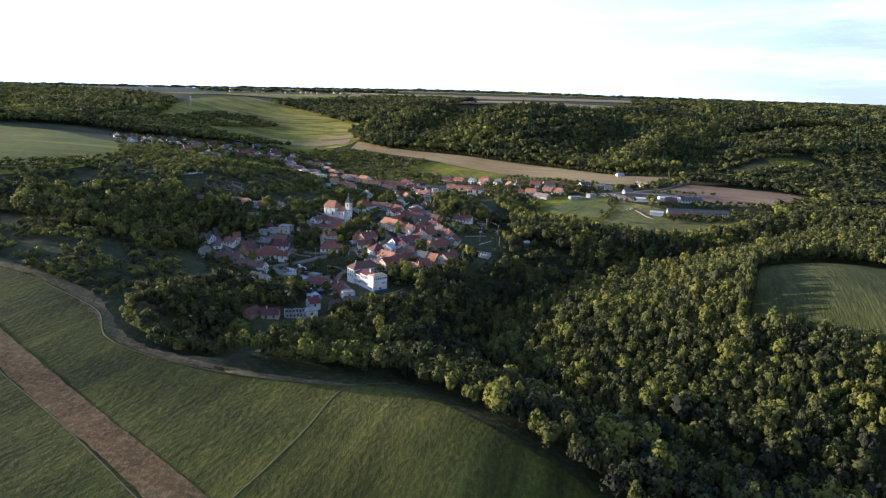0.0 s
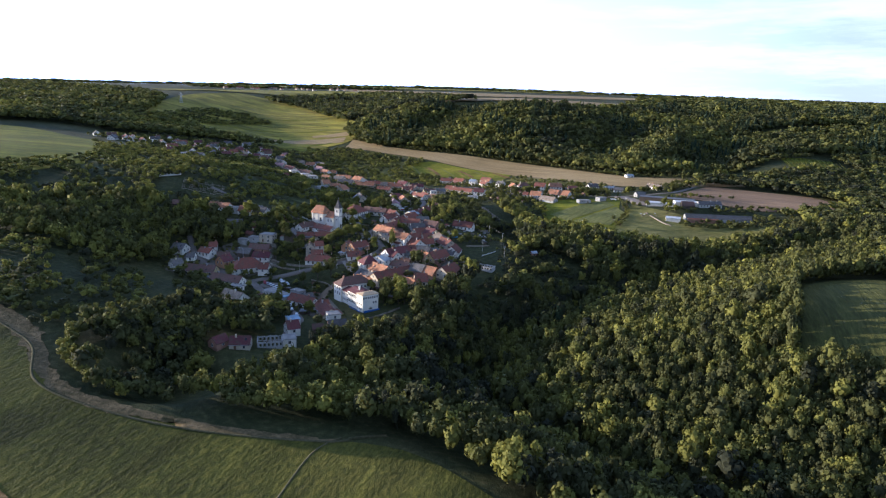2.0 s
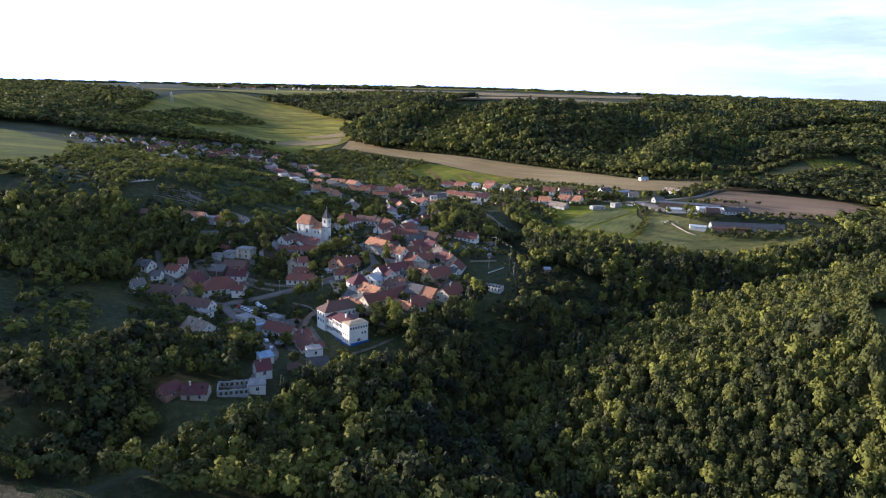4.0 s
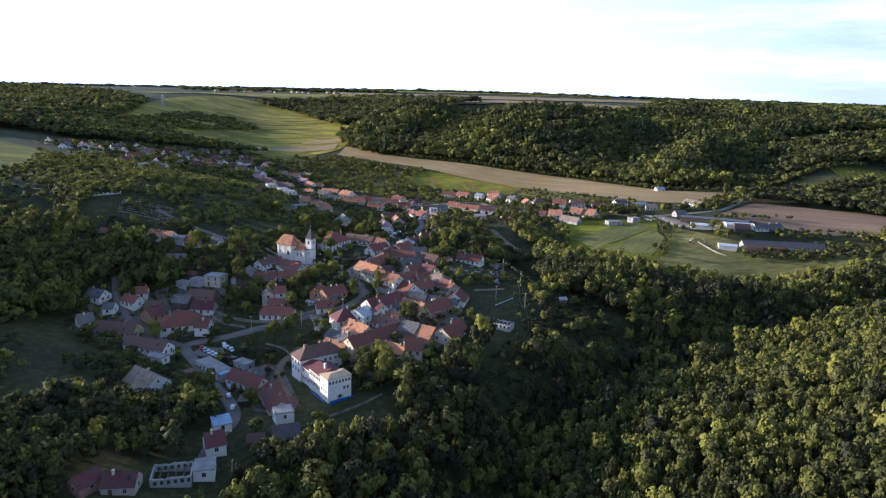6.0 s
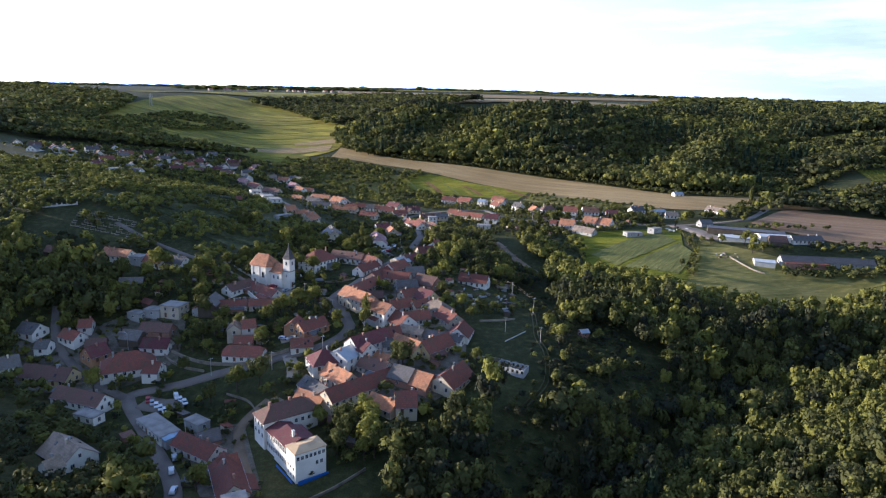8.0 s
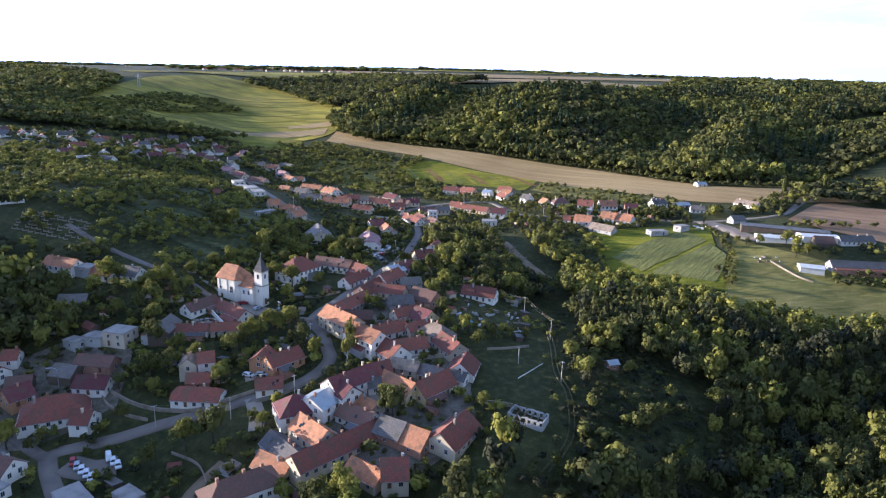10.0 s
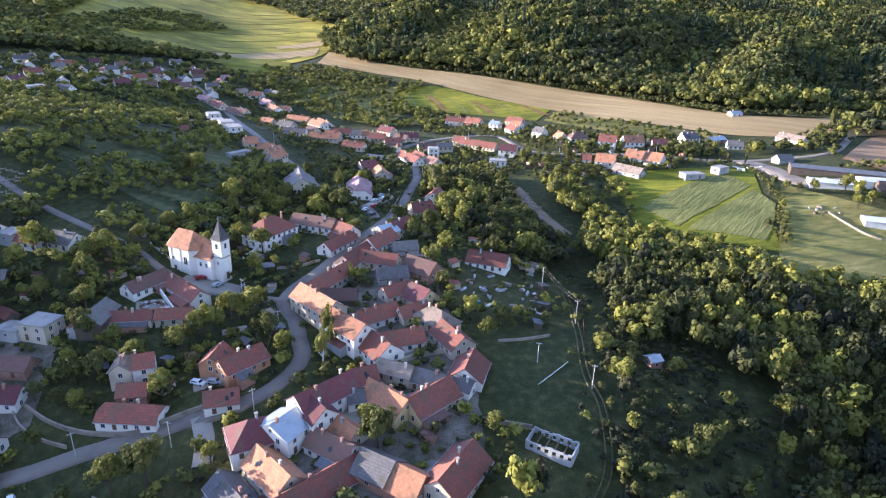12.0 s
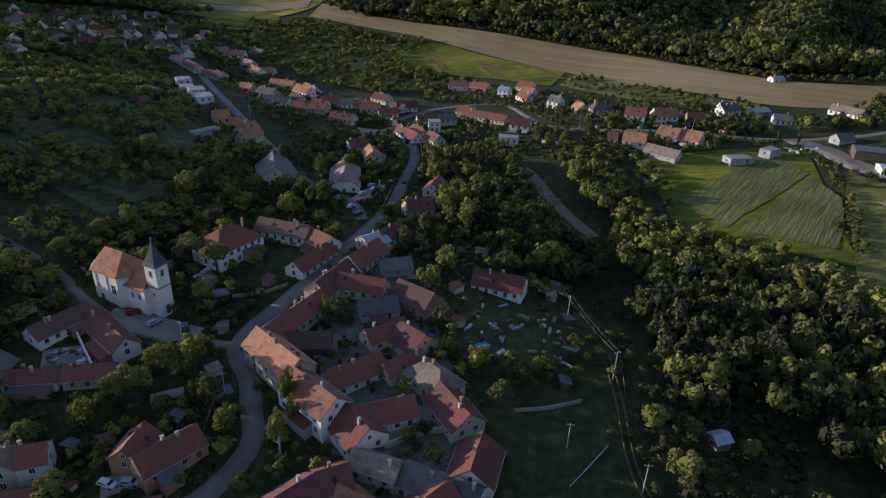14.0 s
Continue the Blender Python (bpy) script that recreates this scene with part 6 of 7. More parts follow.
KINDS = {
    "round": [tree_kind(s, 3.4, 7.0, 900, 0.065, 1.8, LEAF, BARK, t) for s, t in ((1, 0.7), (2, 0.95), (3, 0.5), (13, 0.85))],
    "small": [tree_kind(s, 2.0, 3.8, 420, 0.085, 1.0, LEAF, BARK, t) for s, t in ((4, 0.7), (5, 0.9), (6, 0.45))],
    "tall": [tree_kind(s, 2.6, 10.0, 800, 0.08, 2.2, LEAF, BARK, t) for s, t in ((7, 0.5), (8, 0.7))],
    "birch": [tree_kind(9, 2.3, 9.0, 600, 0.07, 2.4, LEAF, BIRCH, 0.75)],
    "poplar": [tree_kind(10, 1.9, 15.0, 700, 0.11, 1.5, LEAF, BARK, 0.5)],
    "fir": [tree_kind(11, 2.0, 8.0, 360, 0.15, 0.8, NEEDLE, BARK, 0.5, True)],
}
WORDS = {"round": "broad green garden tree with a full crown", "small": "small green garden tree", "tall": "tall green tree among the houses", "birch": "slender birch with a pale trunk",
         "poplar": "tall narrow poplar beside the fields", "fir": "dark green conifer in a garden"}


def tree(kind, x, y, scale=1.0, pick=0):
    trunk, crown = KINDS[kind][pick % len(KINDS[kind])]
    ob = thing("tree", x, y, height(x, y), (x * 37 + y * 11) % 360, WORDS[kind], "tree", "village trees")
    ob.scale = (scale, scale, scale)
    under("trunk", trunk, ob)
    under("crown", crown, ob)


for kind, x, y, s in (("round", -19, -97, 1.25), ("birch", -38, -57, 1.1), ("birch", -37, -70, 1.15), ("birch", -36, -62, 0.8), ("round", 50, -73, 1.3), ("round", -75, -1, 1.3), ("round", -78, -58, 1.15), ("round", -56, -58, 1.1),
                      ("round", -80, -62, 0.9), ("tall", -36, -23, 0.7), ("round", 61, -46, 1.0), ("round", -84, 5, 1.2), ("round", -58, -105, 0.8), ("round", -62, 58, 1.4), ("round", -52, 50, 1.5),
                      ("round", -70, 62, 1.2), ("poplar", 276, 236, 1.3), ("poplar", 321, 255, 1.2), ("poplar", 168, 152, 0.55), ("round", -25, -140, 1.25),
                      ("round", -32, -146, 1.3), ("round", -22, -152, 1.2), ("tall", -15, -165, 1.1), ("round", -28, -133, 1.1), ("round", 12, -52, 0.9), ("round", 18, -44, 0.9), ("round", -97, -2, 1.0), ("round", -60, 40, 1.2), ("round", 84, 170, 1.0),
                      ("round", 205, 78, 1.1), ("round", 215, 84, 0.9), ("small", 152, 40, 1.2), ("small", 150, 56, 1.2), ("round", 72, 166, 1.2), ("round", -106, -100, 0.9), ("round", 70, -62, 0.9),
                      ("round", 61, -33, 1.0), ("round", 113, 6, 1.1), ("round", 68, -94, 1.25), ("small", 76, -85, 1.5), ("round", 100, -72, 1.25), ("round", 94, -85, 0.95), ("round", 112, -58, 1.1), ("round", 104, -96, 1.5), 
                      ("round", -86, 24, 1.1), ("round", -79, 18, 1.0), ("round", -149, -19, 1.3), ("round", -153, -30, 1.2), ("round", -128, -19, 1.4), ("round", -132, -24, 1.2), ("round", -51, 102, 1.3), ("birch", -60, 84, 1.2),
                      ("round", -81, 103, 1.2), ("tall", -91, 68, 0.8), ("round", -100, 54, 1.3), ("round", -102, 45, 1.4), ("round", -130, 75, 1.7), ("round", -136, 70, 1.4), ("round", -62, 37, 1.3), ("round", -165, -33, 1.6), ("round", -163, -49, 1.3), ("round", -153, -20, 1.4),
                      ("round", -231, -14, 1.5), ("round", -202, -33, 1.4), ("round", 193, 99, 0.9), ("round", 208, 96, 1.3), ("round", 211, 90, 1.1), ("small", 181, 104, 1.2), ("small", 177, 110, 1.3), ("small", 170, 99, 1.3), ("small", 186, 101, 1.1), ("poplar", 178, 150, 0.5),
                      ("round", -65, -46, 1.4), ("round", -71, -49, 1.3), ("round", -75, -56, 1.3), ("round", -79, -84, 1.1), ("round", -17, -101, 1.45), ("round", -82, -66, 1.1), ("round", -92, -72, 1.1), ("round", -100, -78, 1.2), ("round", -112, -62, 1.3), ("round", -118, -50, 1.2), ("round", -126, -34, 1.3), ("round", -43, -136, 1.0), ("round", -34, -140, 1.3), ("round", -26, -137, 1.2), ("round", -24, -149, 1.4), ("round", -34, -152, 1.2), ("round", -88, -118, 1.0), ("round", -80, -112, 1.4), ("round", -72, -110, 1.5)):
    tree(kind, x, y, s, int(abs(x + y)))
LAWN = [(11, -44), (34, -44), (38, -70), (34, -92), (14, -95), (2, -73)]
ROAD_GREEN = [(-120, -83), (-95, -91), (-74, -90), (-64, -92), (-64, -104), (-72, -118), (-88, -122), (-100, -108), (-118, -98)]
COURT = [(-106, -44), (-92, -42), (-86, -48), (-104, -50)]
SCHOOL_GREEN = [(-44, -172), (-30, -162), (-20, -178), (-36, -186)]
PLOT = [(2, -36), (30, -38), (36, -4), (26, 4), (14, 8), (4, -8)]
TERRACE = [(-62, -6), (-48, -2), (-50, 14), (-62, 16)]
gardens = [(-125, -130), (-60, -180), (-20, -150), (12, -112), (30, -80), (34, -40), (40, 0), (40, 60), (20, 120), (30, 180), (10, 230), (-60, 200), (-80, 130), (-110, 60), (-130, -20), (-190, -60), (-180, -110)]
spots = scatter(gardens, 9.5, 1.0, 1.0, 21, 0.40, holes=(LAWN, COURT, SCHOOL_GREEN, TERRACE, PLOT, ROAD_GREEN), margin=2.4, patch=25.0)
for k, (x, y, g, _, tn) in enumerate(spots[:150]):
    tree("small" if k % 3 else "round", float(x), float(y), 0.55 + 0.45 * float(g), k)
east_gardens = [(30, 150), (60, 130), (130, 140), (180, 175), (180, 230), (110, 260), (60, 300), (-20, 330), (-30, 270), (40, 240)]
for k, (x, y, g, _, tn) in enumerate(scatter(east_gardens, 9.5, 1.0, 1.0, 22, 0.35, margin=2.4, patch=25.0)[:90]):
    tree("small" if k % 6 else "round", float(x), float(y), 0.5 + 0.45 * float(g), k)
wood("garden_trees", np.concatenate([scatter(gardens, 6.0, 1.9, 4.6, 26, 0.36, holes=(LAWN, COURT, SCHOOL_GREEN, TERRACE, PLOT, ROAD_GREEN), margin=1.6, patch=20.0, tone=(0.60, 0.38)), scatter(east_gardens, 6.0, 1.6, 3.6, 27, 0.42, margin=1.6, patch=20.0),
     scatter([(8, -50), (30, -46), (44, -30), (44, 4), (30, 14), (8, -8), (0, -30)], 5.0, 1.3, 2.6, 28, 0.60, margin=1.2, patch=14.0),
     # next two sets: leaf tone lowered to stand in for the hill's shade
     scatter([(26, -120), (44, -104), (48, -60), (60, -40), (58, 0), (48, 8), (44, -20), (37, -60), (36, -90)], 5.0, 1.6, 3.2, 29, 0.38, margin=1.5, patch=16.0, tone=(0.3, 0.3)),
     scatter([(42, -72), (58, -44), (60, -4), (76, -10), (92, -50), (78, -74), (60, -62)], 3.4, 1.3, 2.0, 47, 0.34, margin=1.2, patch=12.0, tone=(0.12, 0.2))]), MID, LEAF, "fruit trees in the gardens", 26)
farm_hedge = [(176, 150), (181, 150), (177, 114), (173, 84), (157, 46), (150, 36), (147, 40), (155, 62), (169, 86), (173, 112)]
wood("field_hedge", scatter(farm_hedge, 2.8, 1.15, 2.2, 41, 0.30, margin=0.5, tone=(0.6, 0.2)), MID, LEAF, "hedge along the edge of the fields", 41)
far_gardens = [(-470, 300), (-400, 290), (-300, 250), (-215, 320), (-200, 370), (-250, 450), (-300, 510), (-360, 500), (-420, 430)]
wood("village_trees_far", scatter(far_gardens, 8.5, 3.0, 6.5, 42, 0.30, tone=(0.6, 0.22), patch=30.0), FAR, LEAF, "trees among the far houses", 42)
roadside = [(60, 190), (95, 182), (160, 172), (230, 176), (300, 246), (400, 300), (396, 312), (290, 260), (225, 200), (150, 190), (95, 200)]
wood("roadside_trees", scatter(roadside, 7.0, 2.6, 6.5, 43, 0.40, tone=(0.45, 0.2), patch=25.0), MID, LEAF, "trees along the country road", 43)
bushes = np.concatenate([scatter([(-36, 60), (-85, 130), (-140, 220), (-245, 395), (-225, 410), (-150, 340), (-100, 275), (-50, 235), (-34, 150)], 5.0, 1.8, 3.6, 61, 0.36, margin=1.2, patch=18.0), scatter([(-60, 60), (-100, 120), (-165, 215), (-270, 385), (-290, 370), (-190, 215), (-130, 130), (-90, 70)], 5.0, 1.8, 3.6, 62, 0.36, margin=1.2, patch=18.0), scatter(gardens, 4.0, 1.2, 2.0, 23, 0.28, holes=(LAWN, COURT, SCHOOL_GREEN, TERRACE, PLOT, ROAD_GREEN), margin=1.0, patch=18.0), scatter(east_gardens, 4.5, 1.3, 2.4, 24, 0.42, margin=1.0, patch=18.0)])
wood("garden_bushes", bushes, BUSH, LEAF, "garden shrubs and hedges between the houses", 25)

farm_scrub = np.concatenate([scatter([(206, 56), (300, 72), (335, 62), (330, 46), (260, 38), (205, 46)], 4.6, 2.0, 4.0, 63, 0.3, margin=1.0, patch=20.0), scatter([(204, 84), (240, 97), (330, 104), (345, 88), (250, 76)], 4.8, 2.0, 4.0, 64, 0.34, margin=1.0, patch=20.0),
                             scatter([(230, 150), (262, 190), (300, 235), (330, 250), (330, 262), (280, 248), (240, 205), (222, 170)], 6.0, 2.6, 6.0, 65, 0.35, margin=1.5, patch=25.0)])
wood("farm_scrub", farm_scrub, MID, LEAF, "bushes and small trees round the farm", 66)

edge = along([(-172, 631), (-80, 547), (38, 483), (138, 408), (190, 352), (214, 321), (245, 296), (285, 287), (320, 292)], 3.2)
re_ = np.random.RandomState(9)
edge = np.concatenate([edge, edge + np.array([2.5, 3.5])]) + re_.normal(0, 1.2, (2 * len(edge), 2))
wood("wood_edge", np.column_stack([edge, re_.uniform(1.6, 3.2, len(edge)), re_.uniform(3.0, 7.5, len(edge)), re_.uniform(0.2, 0.75, len(edge))]), MID, LEAF, "shrubs along the edge of the hill wood", 81)

lanes = np.concatenate([scatter([(150, 172), (240, 180), (290, 230), (284, 238), (236, 192), (150, 184)], 5.0, 1.9, 4.5, 91, 0.42, margin=1.2, patch=18.0), scatter([(186, 128), (240, 134), (300, 150), (300, 142), (240, 126), (188, 120)], 4.5, 1.8, 4.0, 92, 0.45, margin=1.0, patch=16.0),
                        scatter([(60, 150), (130, 146), (180, 158), (178, 152), (130, 138), (64, 138)], 5.0, 1.8, 4.2, 93, 0.45, margin=1.5, patch=16.0)])
wood("roadside_bushes", lanes, MID, LEAF, "bushes along the road and the farmyard", 94)

rise_scrub = [(-420, 242), (-350, 180), (-330, 80), (-366, -24), (-396, -10), (-358, 80), (-372, 160)]
wood("pasture_scrub", scatter(rise_scrub, 7.0, 2.6, 4.5, 95, 0.42, tone=(0.6, 0.2), avoid=False, patch=30.0), FAR, LEAF, "scattered bushes on the pasture rise", 95)
wood("street_scrub", scatter([(-240, 545), (-170, 560), (-110, 505), (-60, 470), (-120, 460), (-200, 500)], 7.0, 2.8, 5.5, 96, 0.3, tone=(0.6, 0.2), patch=24.0), FAR, LEAF, "bushes at the foot of the pasture hill", 96)

rim = along([(-152, -248), (-146, -266), (-136, -278), (-122, -288), (-112, -289)], 2.6)
rim_r = np.random.RandomState(97)
rim = rim + rim_r.normal(0, 1.3, rim.shape)
# rim leaves toned light to paint sunlight against the dark hollow
wood("pit_rim_trees", np.column_stack([rim, rim_r.uniform(2.0, 3.2, len(rim)), rim_r.uniform(5.0, 8.0, len(rim)), rim_r.uniform(0.55, 0.95, len(rim))]), FINE, LEAF, "trees on the rim of the hollow, leaves toned light for sunshine", 97)
wood("west_bank_scrub", scatter([(-240, -214), (-200, -232), (-170, -250), (-158, -238), (-190, -212), (-235, -196)], 5.0, 2.0, 3.6, 98, 0.42, tone=(0.55, 0.2), patch=18.0, margin=1.0), NEAR, LEAF, "low scrub on the bank beside the meadow", 98)

wood("plot_scrub", scatter([(95, 352), (130, 303), (172, 259), (196, 240), (184, 208), (150, 228), (106, 274), (78, 318)], 6.0, 1.8, 3.6, 99, 0.44, tone=(0.55, 0.22), patch=18.0, margin=1.5), MID, LEAF, "fruit trees and bushes in the rough gardens", 99)

# ---- vehicles, walls, poles and clutter ----
PAINT = {k: plain(k + "_paint", c, 0.35, 0.08) for k, c in (("white", (0.62, 0.63, 0.64)), ("silver", (0.36, 0.38, 0.40)), ("red", (0.30, 0.03, 0.035)), ("dark", (0.05, 0.055, 0.065)))}


def car_meshes(van=False):
    """Body, cabin glass and wheel of a car, 4.3 m long."""
    bm = bmesh.new()
    top = 1.9 if van else 1.42
    side = [(-2.1, 0.35), (-2.15, 0.75), (-2.05, 0.92), (-1.75, top - 0.06), (-1.5, top), (0.5 if not van else 0.9, top), (1.15 if not van else 1.6, 0.98), (2.0, 0.85), (2.15, 0.6), (2.12, 0.35)]
    a = [bm.verts.new((x, -0.86 if z < 1.0 else -0.7, z)) for x, z in side]
    b = [bm.verts.new((x, 0.86 if z < 1.0 else 0.7, z)) for x, z in side]
    bm.faces.new(a)
    bm.faces.new(b[::-1])
    for i in range(len(side)):
        j = (i + 1) % len(side)
        bm.faces.new((a[j], a[i], b[i], b[j]))
    panes = []
    for s in (-1, 1):
        gl = bmesh.new()
        p = [(-1.65, s * 0.795, 0.98), (1.0, s * 0.795, 0.98), (0.45, s * 0.72, top - 0.12), (-1.45, s * 0.72, top - 0.12)]
        q = [(x, y + s * 0.03, z) for x, y, z in p]
        va, vb = [gl.verts.new(v) for v in p], [gl.verts.new(v) for v in q]
        gl.faces.new(va)
        gl.faces.new(vb[::-1])
        for i in range(4):
            gl.faces.new((va[i], va[(i + 1) % 4], vb[(i + 1) % 4], vb[i]))
        panes.append(done(gl, "side_window", GLASS))
    sc = bmesh.new()
    p = [(0.60, 0.62), (1.13, 0.66), (1.16, 0.62)]
    v = [sc.verts.new(c) for c in ((0.62, -0.62, top - 0.05), (0.62, 0.62, top - 0.05), (1.2, 0.74, 1.01), (1.2, -0.74, 1.01), (0.58, -0.62, top - 0.1), (0.58, 0.62, top - 0.1), (1.1, 0.74, 0.98), (1.1, -0.74, 0.98))]
    for f in ((0, 1, 2, 3), (7, 6, 5, 4), (0, 4, 5, 1), (1, 5, 6, 2), (2, 6, 7, 3), (3, 7, 4, 0)):
        sc.faces.new([v[i] for i in f])
    wh = bmesh.new()
    cylinder(wh, 0.32, 0.32, -0.1, 0.1, 12)
    return bm, panes, done(sc, "windscreen", GLASS), done(wh, "wheel", RUBBER)


def car_kind(paint, van=False):
    bm, gl, sc, wh = car_meshes(van)
    return done(bm, "body", PAINT[paint], bevel=0.04), gl, sc, wh


CARS = {(p, v): car_kind(p, v) for p in PAINT for v in (False, True)}


def car(x, y, turn, paint="white", van=False):
    body, gl, sc, wh = CARS[paint, van]
    ob = thing("van" if van else "car", x, y, height(x, y) + 0.42, turn, f"parked {paint if paint != 'dark' else 'dark grey'} {'delivery van' if van else 'family car'}", "van" if van else "car", "parked cars")
    under("body", body, ob)
    for pane in gl:
        under("side_window", pane, ob)
    under("windscreen", sc, ob)
    for sx in (-1.3, 1.35):
        for sy in (-0.78, 0.78):
            under("wheel", wh, ob, "", pose(sx, sy, 0.32, 90, 0, 0))


for x, y, turn, paint, van in ((-112.2, -117.6, -62, "red", 0), (-110, -119.2, -62, "silver", 0), (-107.8, -120.6, -62, "white", 0), (-105.6, -122, -62, "white", 0), (-103.4, -123.4, -62, "white", 0), (-102.6, -115, -58, "white", 1), (-100.4, -116.6, -58, "white", 0), (-98.2, -118, -58, "white", 0),
                               (-83, -28.5, 60, "silver", 0), (-90.5, -24.8, 30, "red", 0), (-73.5, -30, 110, "dark", 1), (-66, -79.2, 0, "silver", 0), (-70.6, -79.6, -15, "white", 0), (-42.5, 58, 60, "white", 0), (-40.5, 76, 60, "white", 0), (-38.5, 88, 60, "silver", 0),
                               (-85.5, -158, 115, "white", 0), (-79.5, -170, 100, "white", 0), (-88, -150, 120, "silver", 0), (-52, -38, 70, "dark", 0), (205, 111, 10, "white", 1), (216, 107, 100, "silver", 0), (-57.5, -78.5, 25, "silver", 0), (-30, 96, 80, "dark", 0), (-38.2, 50, 62, "dark", 0), (-39.6, 66, 60, "red", 0), (-36.6, 83, 62, "white", 0), (99, 167, 10, "silver", 0), (112, 166, 10, "white", 0)):
    car(x, y, turn, paint, bool(van))


def run_wall(points, high, thick, material, name, label, category):
    """A wall or fence along a line, stepped to the land."""
    c = along(points, 2.0)
    bm = bmesh.new()
    t = np.gradient(c, axis=0)
    t /= np.linalg.norm(t, axis=1)[:, None]
    rows = []
    for (x, y), (tx, ty) in zip(c, t):
        z = height(x, y)
        rows.append([bm.verts.new((x - ty * s * thick / 2, y + tx * s * thick / 2, z + dz)) for s, dz in ((-1, -0.6), (-1, high), (1, high), (1, -0.6))])
    for a, b in zip(rows, rows[1:]):
        for i in range(4):
            j = (i + 1) % 4
            bm.faces.new((a[i], b[i], b[j], a[j]))
    bm.faces.new(rows[0])
    bm.faces.new(rows[-1][::-1])
    return tagged(new(name, done(bm, name, material)), label, category)


run_wall([(-117, -86), (-108, -91), (-100, -94), (-92, -95.6), (-82, -95.8), (-74, -92), (-66, -88)], 1.3, 0.5, STONE, "retaining_wall", "low grey stone wall above the road", "wall")
run_wall([(-121, -86), (-115, -92), (-107, -96.5), (-98, -99.2)], 1.1, 0.4, STONE, "retaining_wall", "grey stone wall above the road bend", "wall")
run_wall([(-64, -93), (-57, -90.5), (-52, -86)], 0.8, 0.4, STONE, "garden_wall", "low stone garden wall by the road", "wall")
run_wall([(-16, -68.5), (-8, -63.4), (0, -61)], 1.8, 0.5, WALL["cream"], "courtyard_wall", "curved old courtyard wall", "wall")
run_wall([(-92, 14), (-83, 20.5)], 1.6, 0.4, WALL["white"], "churchyard_wall", "white churchyard wall", "wall")
run_wall([(-81, -7), (-77, 2)], 1.4, 0.4, WALL["white"], "churchyard_wall", "white churchyard wall", "wall")
run_wall([(-66, -14), (-58, -12), (-51, -7)], 1.0, 0.4, STONE, "terrace_wall", "stone terrace wall below the presbytery", "wall")
run_wall([(15.7, -53.6), (23.9, -52.1), (32.8, -48.7)], 0.9, 0.45, STONE, "garden_wall", "tumbled stone wall across the lawn", "wall")
run_wall([(50, -14), (46.5, -34), (44.5, -46)], 0.9, 0.06, WOOD, "fence", "grey board fence beside the earth track", "fence")
run_wall([(-31.5, 47), (-30.2, 66), (-29.2, 92)], 0.8, 0.35, STONE, "retaining_wall", "low pale wall between road and parking place", "wall")
run_wall([(-118, -4), (-108, -12), (-104, -16)], 1.1, 0.35, WALL["pale"], "lane_wall", "pale parapet along the lane above the church", "wall")
run_wall([(-84, -113), (-74, -118), (-68, -126)], 0.9, 0.3, STONE, "garden_wall", "grey stone wall of a garden terrace", "wall")
run_wall([(-150, -112), (-138, -104), (-130, -108)], 0.9, 0.3, STONE, "garden_wall", "low stone wall beside the lane", "wall")
run_wall([(26, -75), (31, -69.5), (36.5, -63)], 0.45, 0.05, FRAME, "fence", "pale board fence around the lawn", "fence")
run_wall([(8, -90), (20, -92), (22.5, -92.5)], 1.4, 0.4, STONE, "garden_wall", "old stone wall behind the houses", "wall")
run_wall([(-100, -36.5), (-88, -50)], 2.0, 0.4, WALL["white"], "yard_wall", "white wall closing a farmyard", "wall")
run_wall([(-44, -178), (-33, -168), (-24, -158)], 1.0, 0.25, STONE, "school_wall", "low wall round the school green", "wall")


def pole(x, y, tall, arms=True, material=None, turn=0.0):
    ob = thing("utility_pole", x, y, height(x, y), turn, "slim pale utility pole beside the road", "utility pole", "utility poles")
    bm = bmesh.new()
    cylinder(bm, 0.15, 0.09, -0.5, tall, 8)
    under("mast", done(bm, "mast", material or POLE), ob)
    if arms:
        bm = bmesh.new()
        box(bm, -0.9, -0.06, tall - 0.5, 0.9, 0.06, tall - 0.38)
        under("crossarm", done(bm, "crossarm", STEEL), ob)
        for px in (-0.75, 0.0, 0.75):
            bm = bmesh.new()
            cylinder(bm, 0.05, 0.03, tall - 0.38, tall - 0.16, 6, px)
            under("insulator", done(bm, "insulator", FRAME), ob)


POLES = ((-70, -100, 8), (-94, -102, 8), (-51.5, -90, 8), (35, -10, 9), (43, -38, 9), (-71, -38, 9), (27, -64, 7), (-45, 238, 8), (-118, 170, 8), (-75, 84, 8), (-33, 75, 8), (-20, 150, 8), (-112, -104, 8), (-88, -141, 8), (10, 250, 8), (70, 186, 8), (130, 172, 8), (-54, -55, 8), (41.5, -75, 8))
for x, y, tall in POLES:
    pole(x, y, tall, True, None, (x * 13) % 180)


def cable(points, radius, material, label):
    """A hanging line between pole tops."""
    bm = bmesh.new()
    for (a, b) in zip(points, points[1:]):
        a, b = Vector(a), Vector(b)
        last = a
        for k in range(1, 9):
            t = k / 8
            p = a.lerp(b, t) - Vector((0, 0, (b - a).length * 0.03 * 4 * t * (1 - t)))
            limb(bm, last, p, radius, radius, 5)
            last = p
    return tagged(new("cable", done(bm, "cable", material)), label, "cable")


def tip(i):
    x, y, tall = POLES[i]
    return (x, y, height(x, y) + tall - 0.2)


for off in (-0.7, 0.7):
    cable([(24 + off, 4, height(24, 4) + 5)] + [tuple(Vector(tip(i)) + Vector((off, 0, 0))) for i in (3, 4)], 0.02, CABLE, "overhead line shining in the low sun")
cable([tip(1), tip(0), tip(2), tip(17)], 0.016, CABLE, "overhead line along the road")
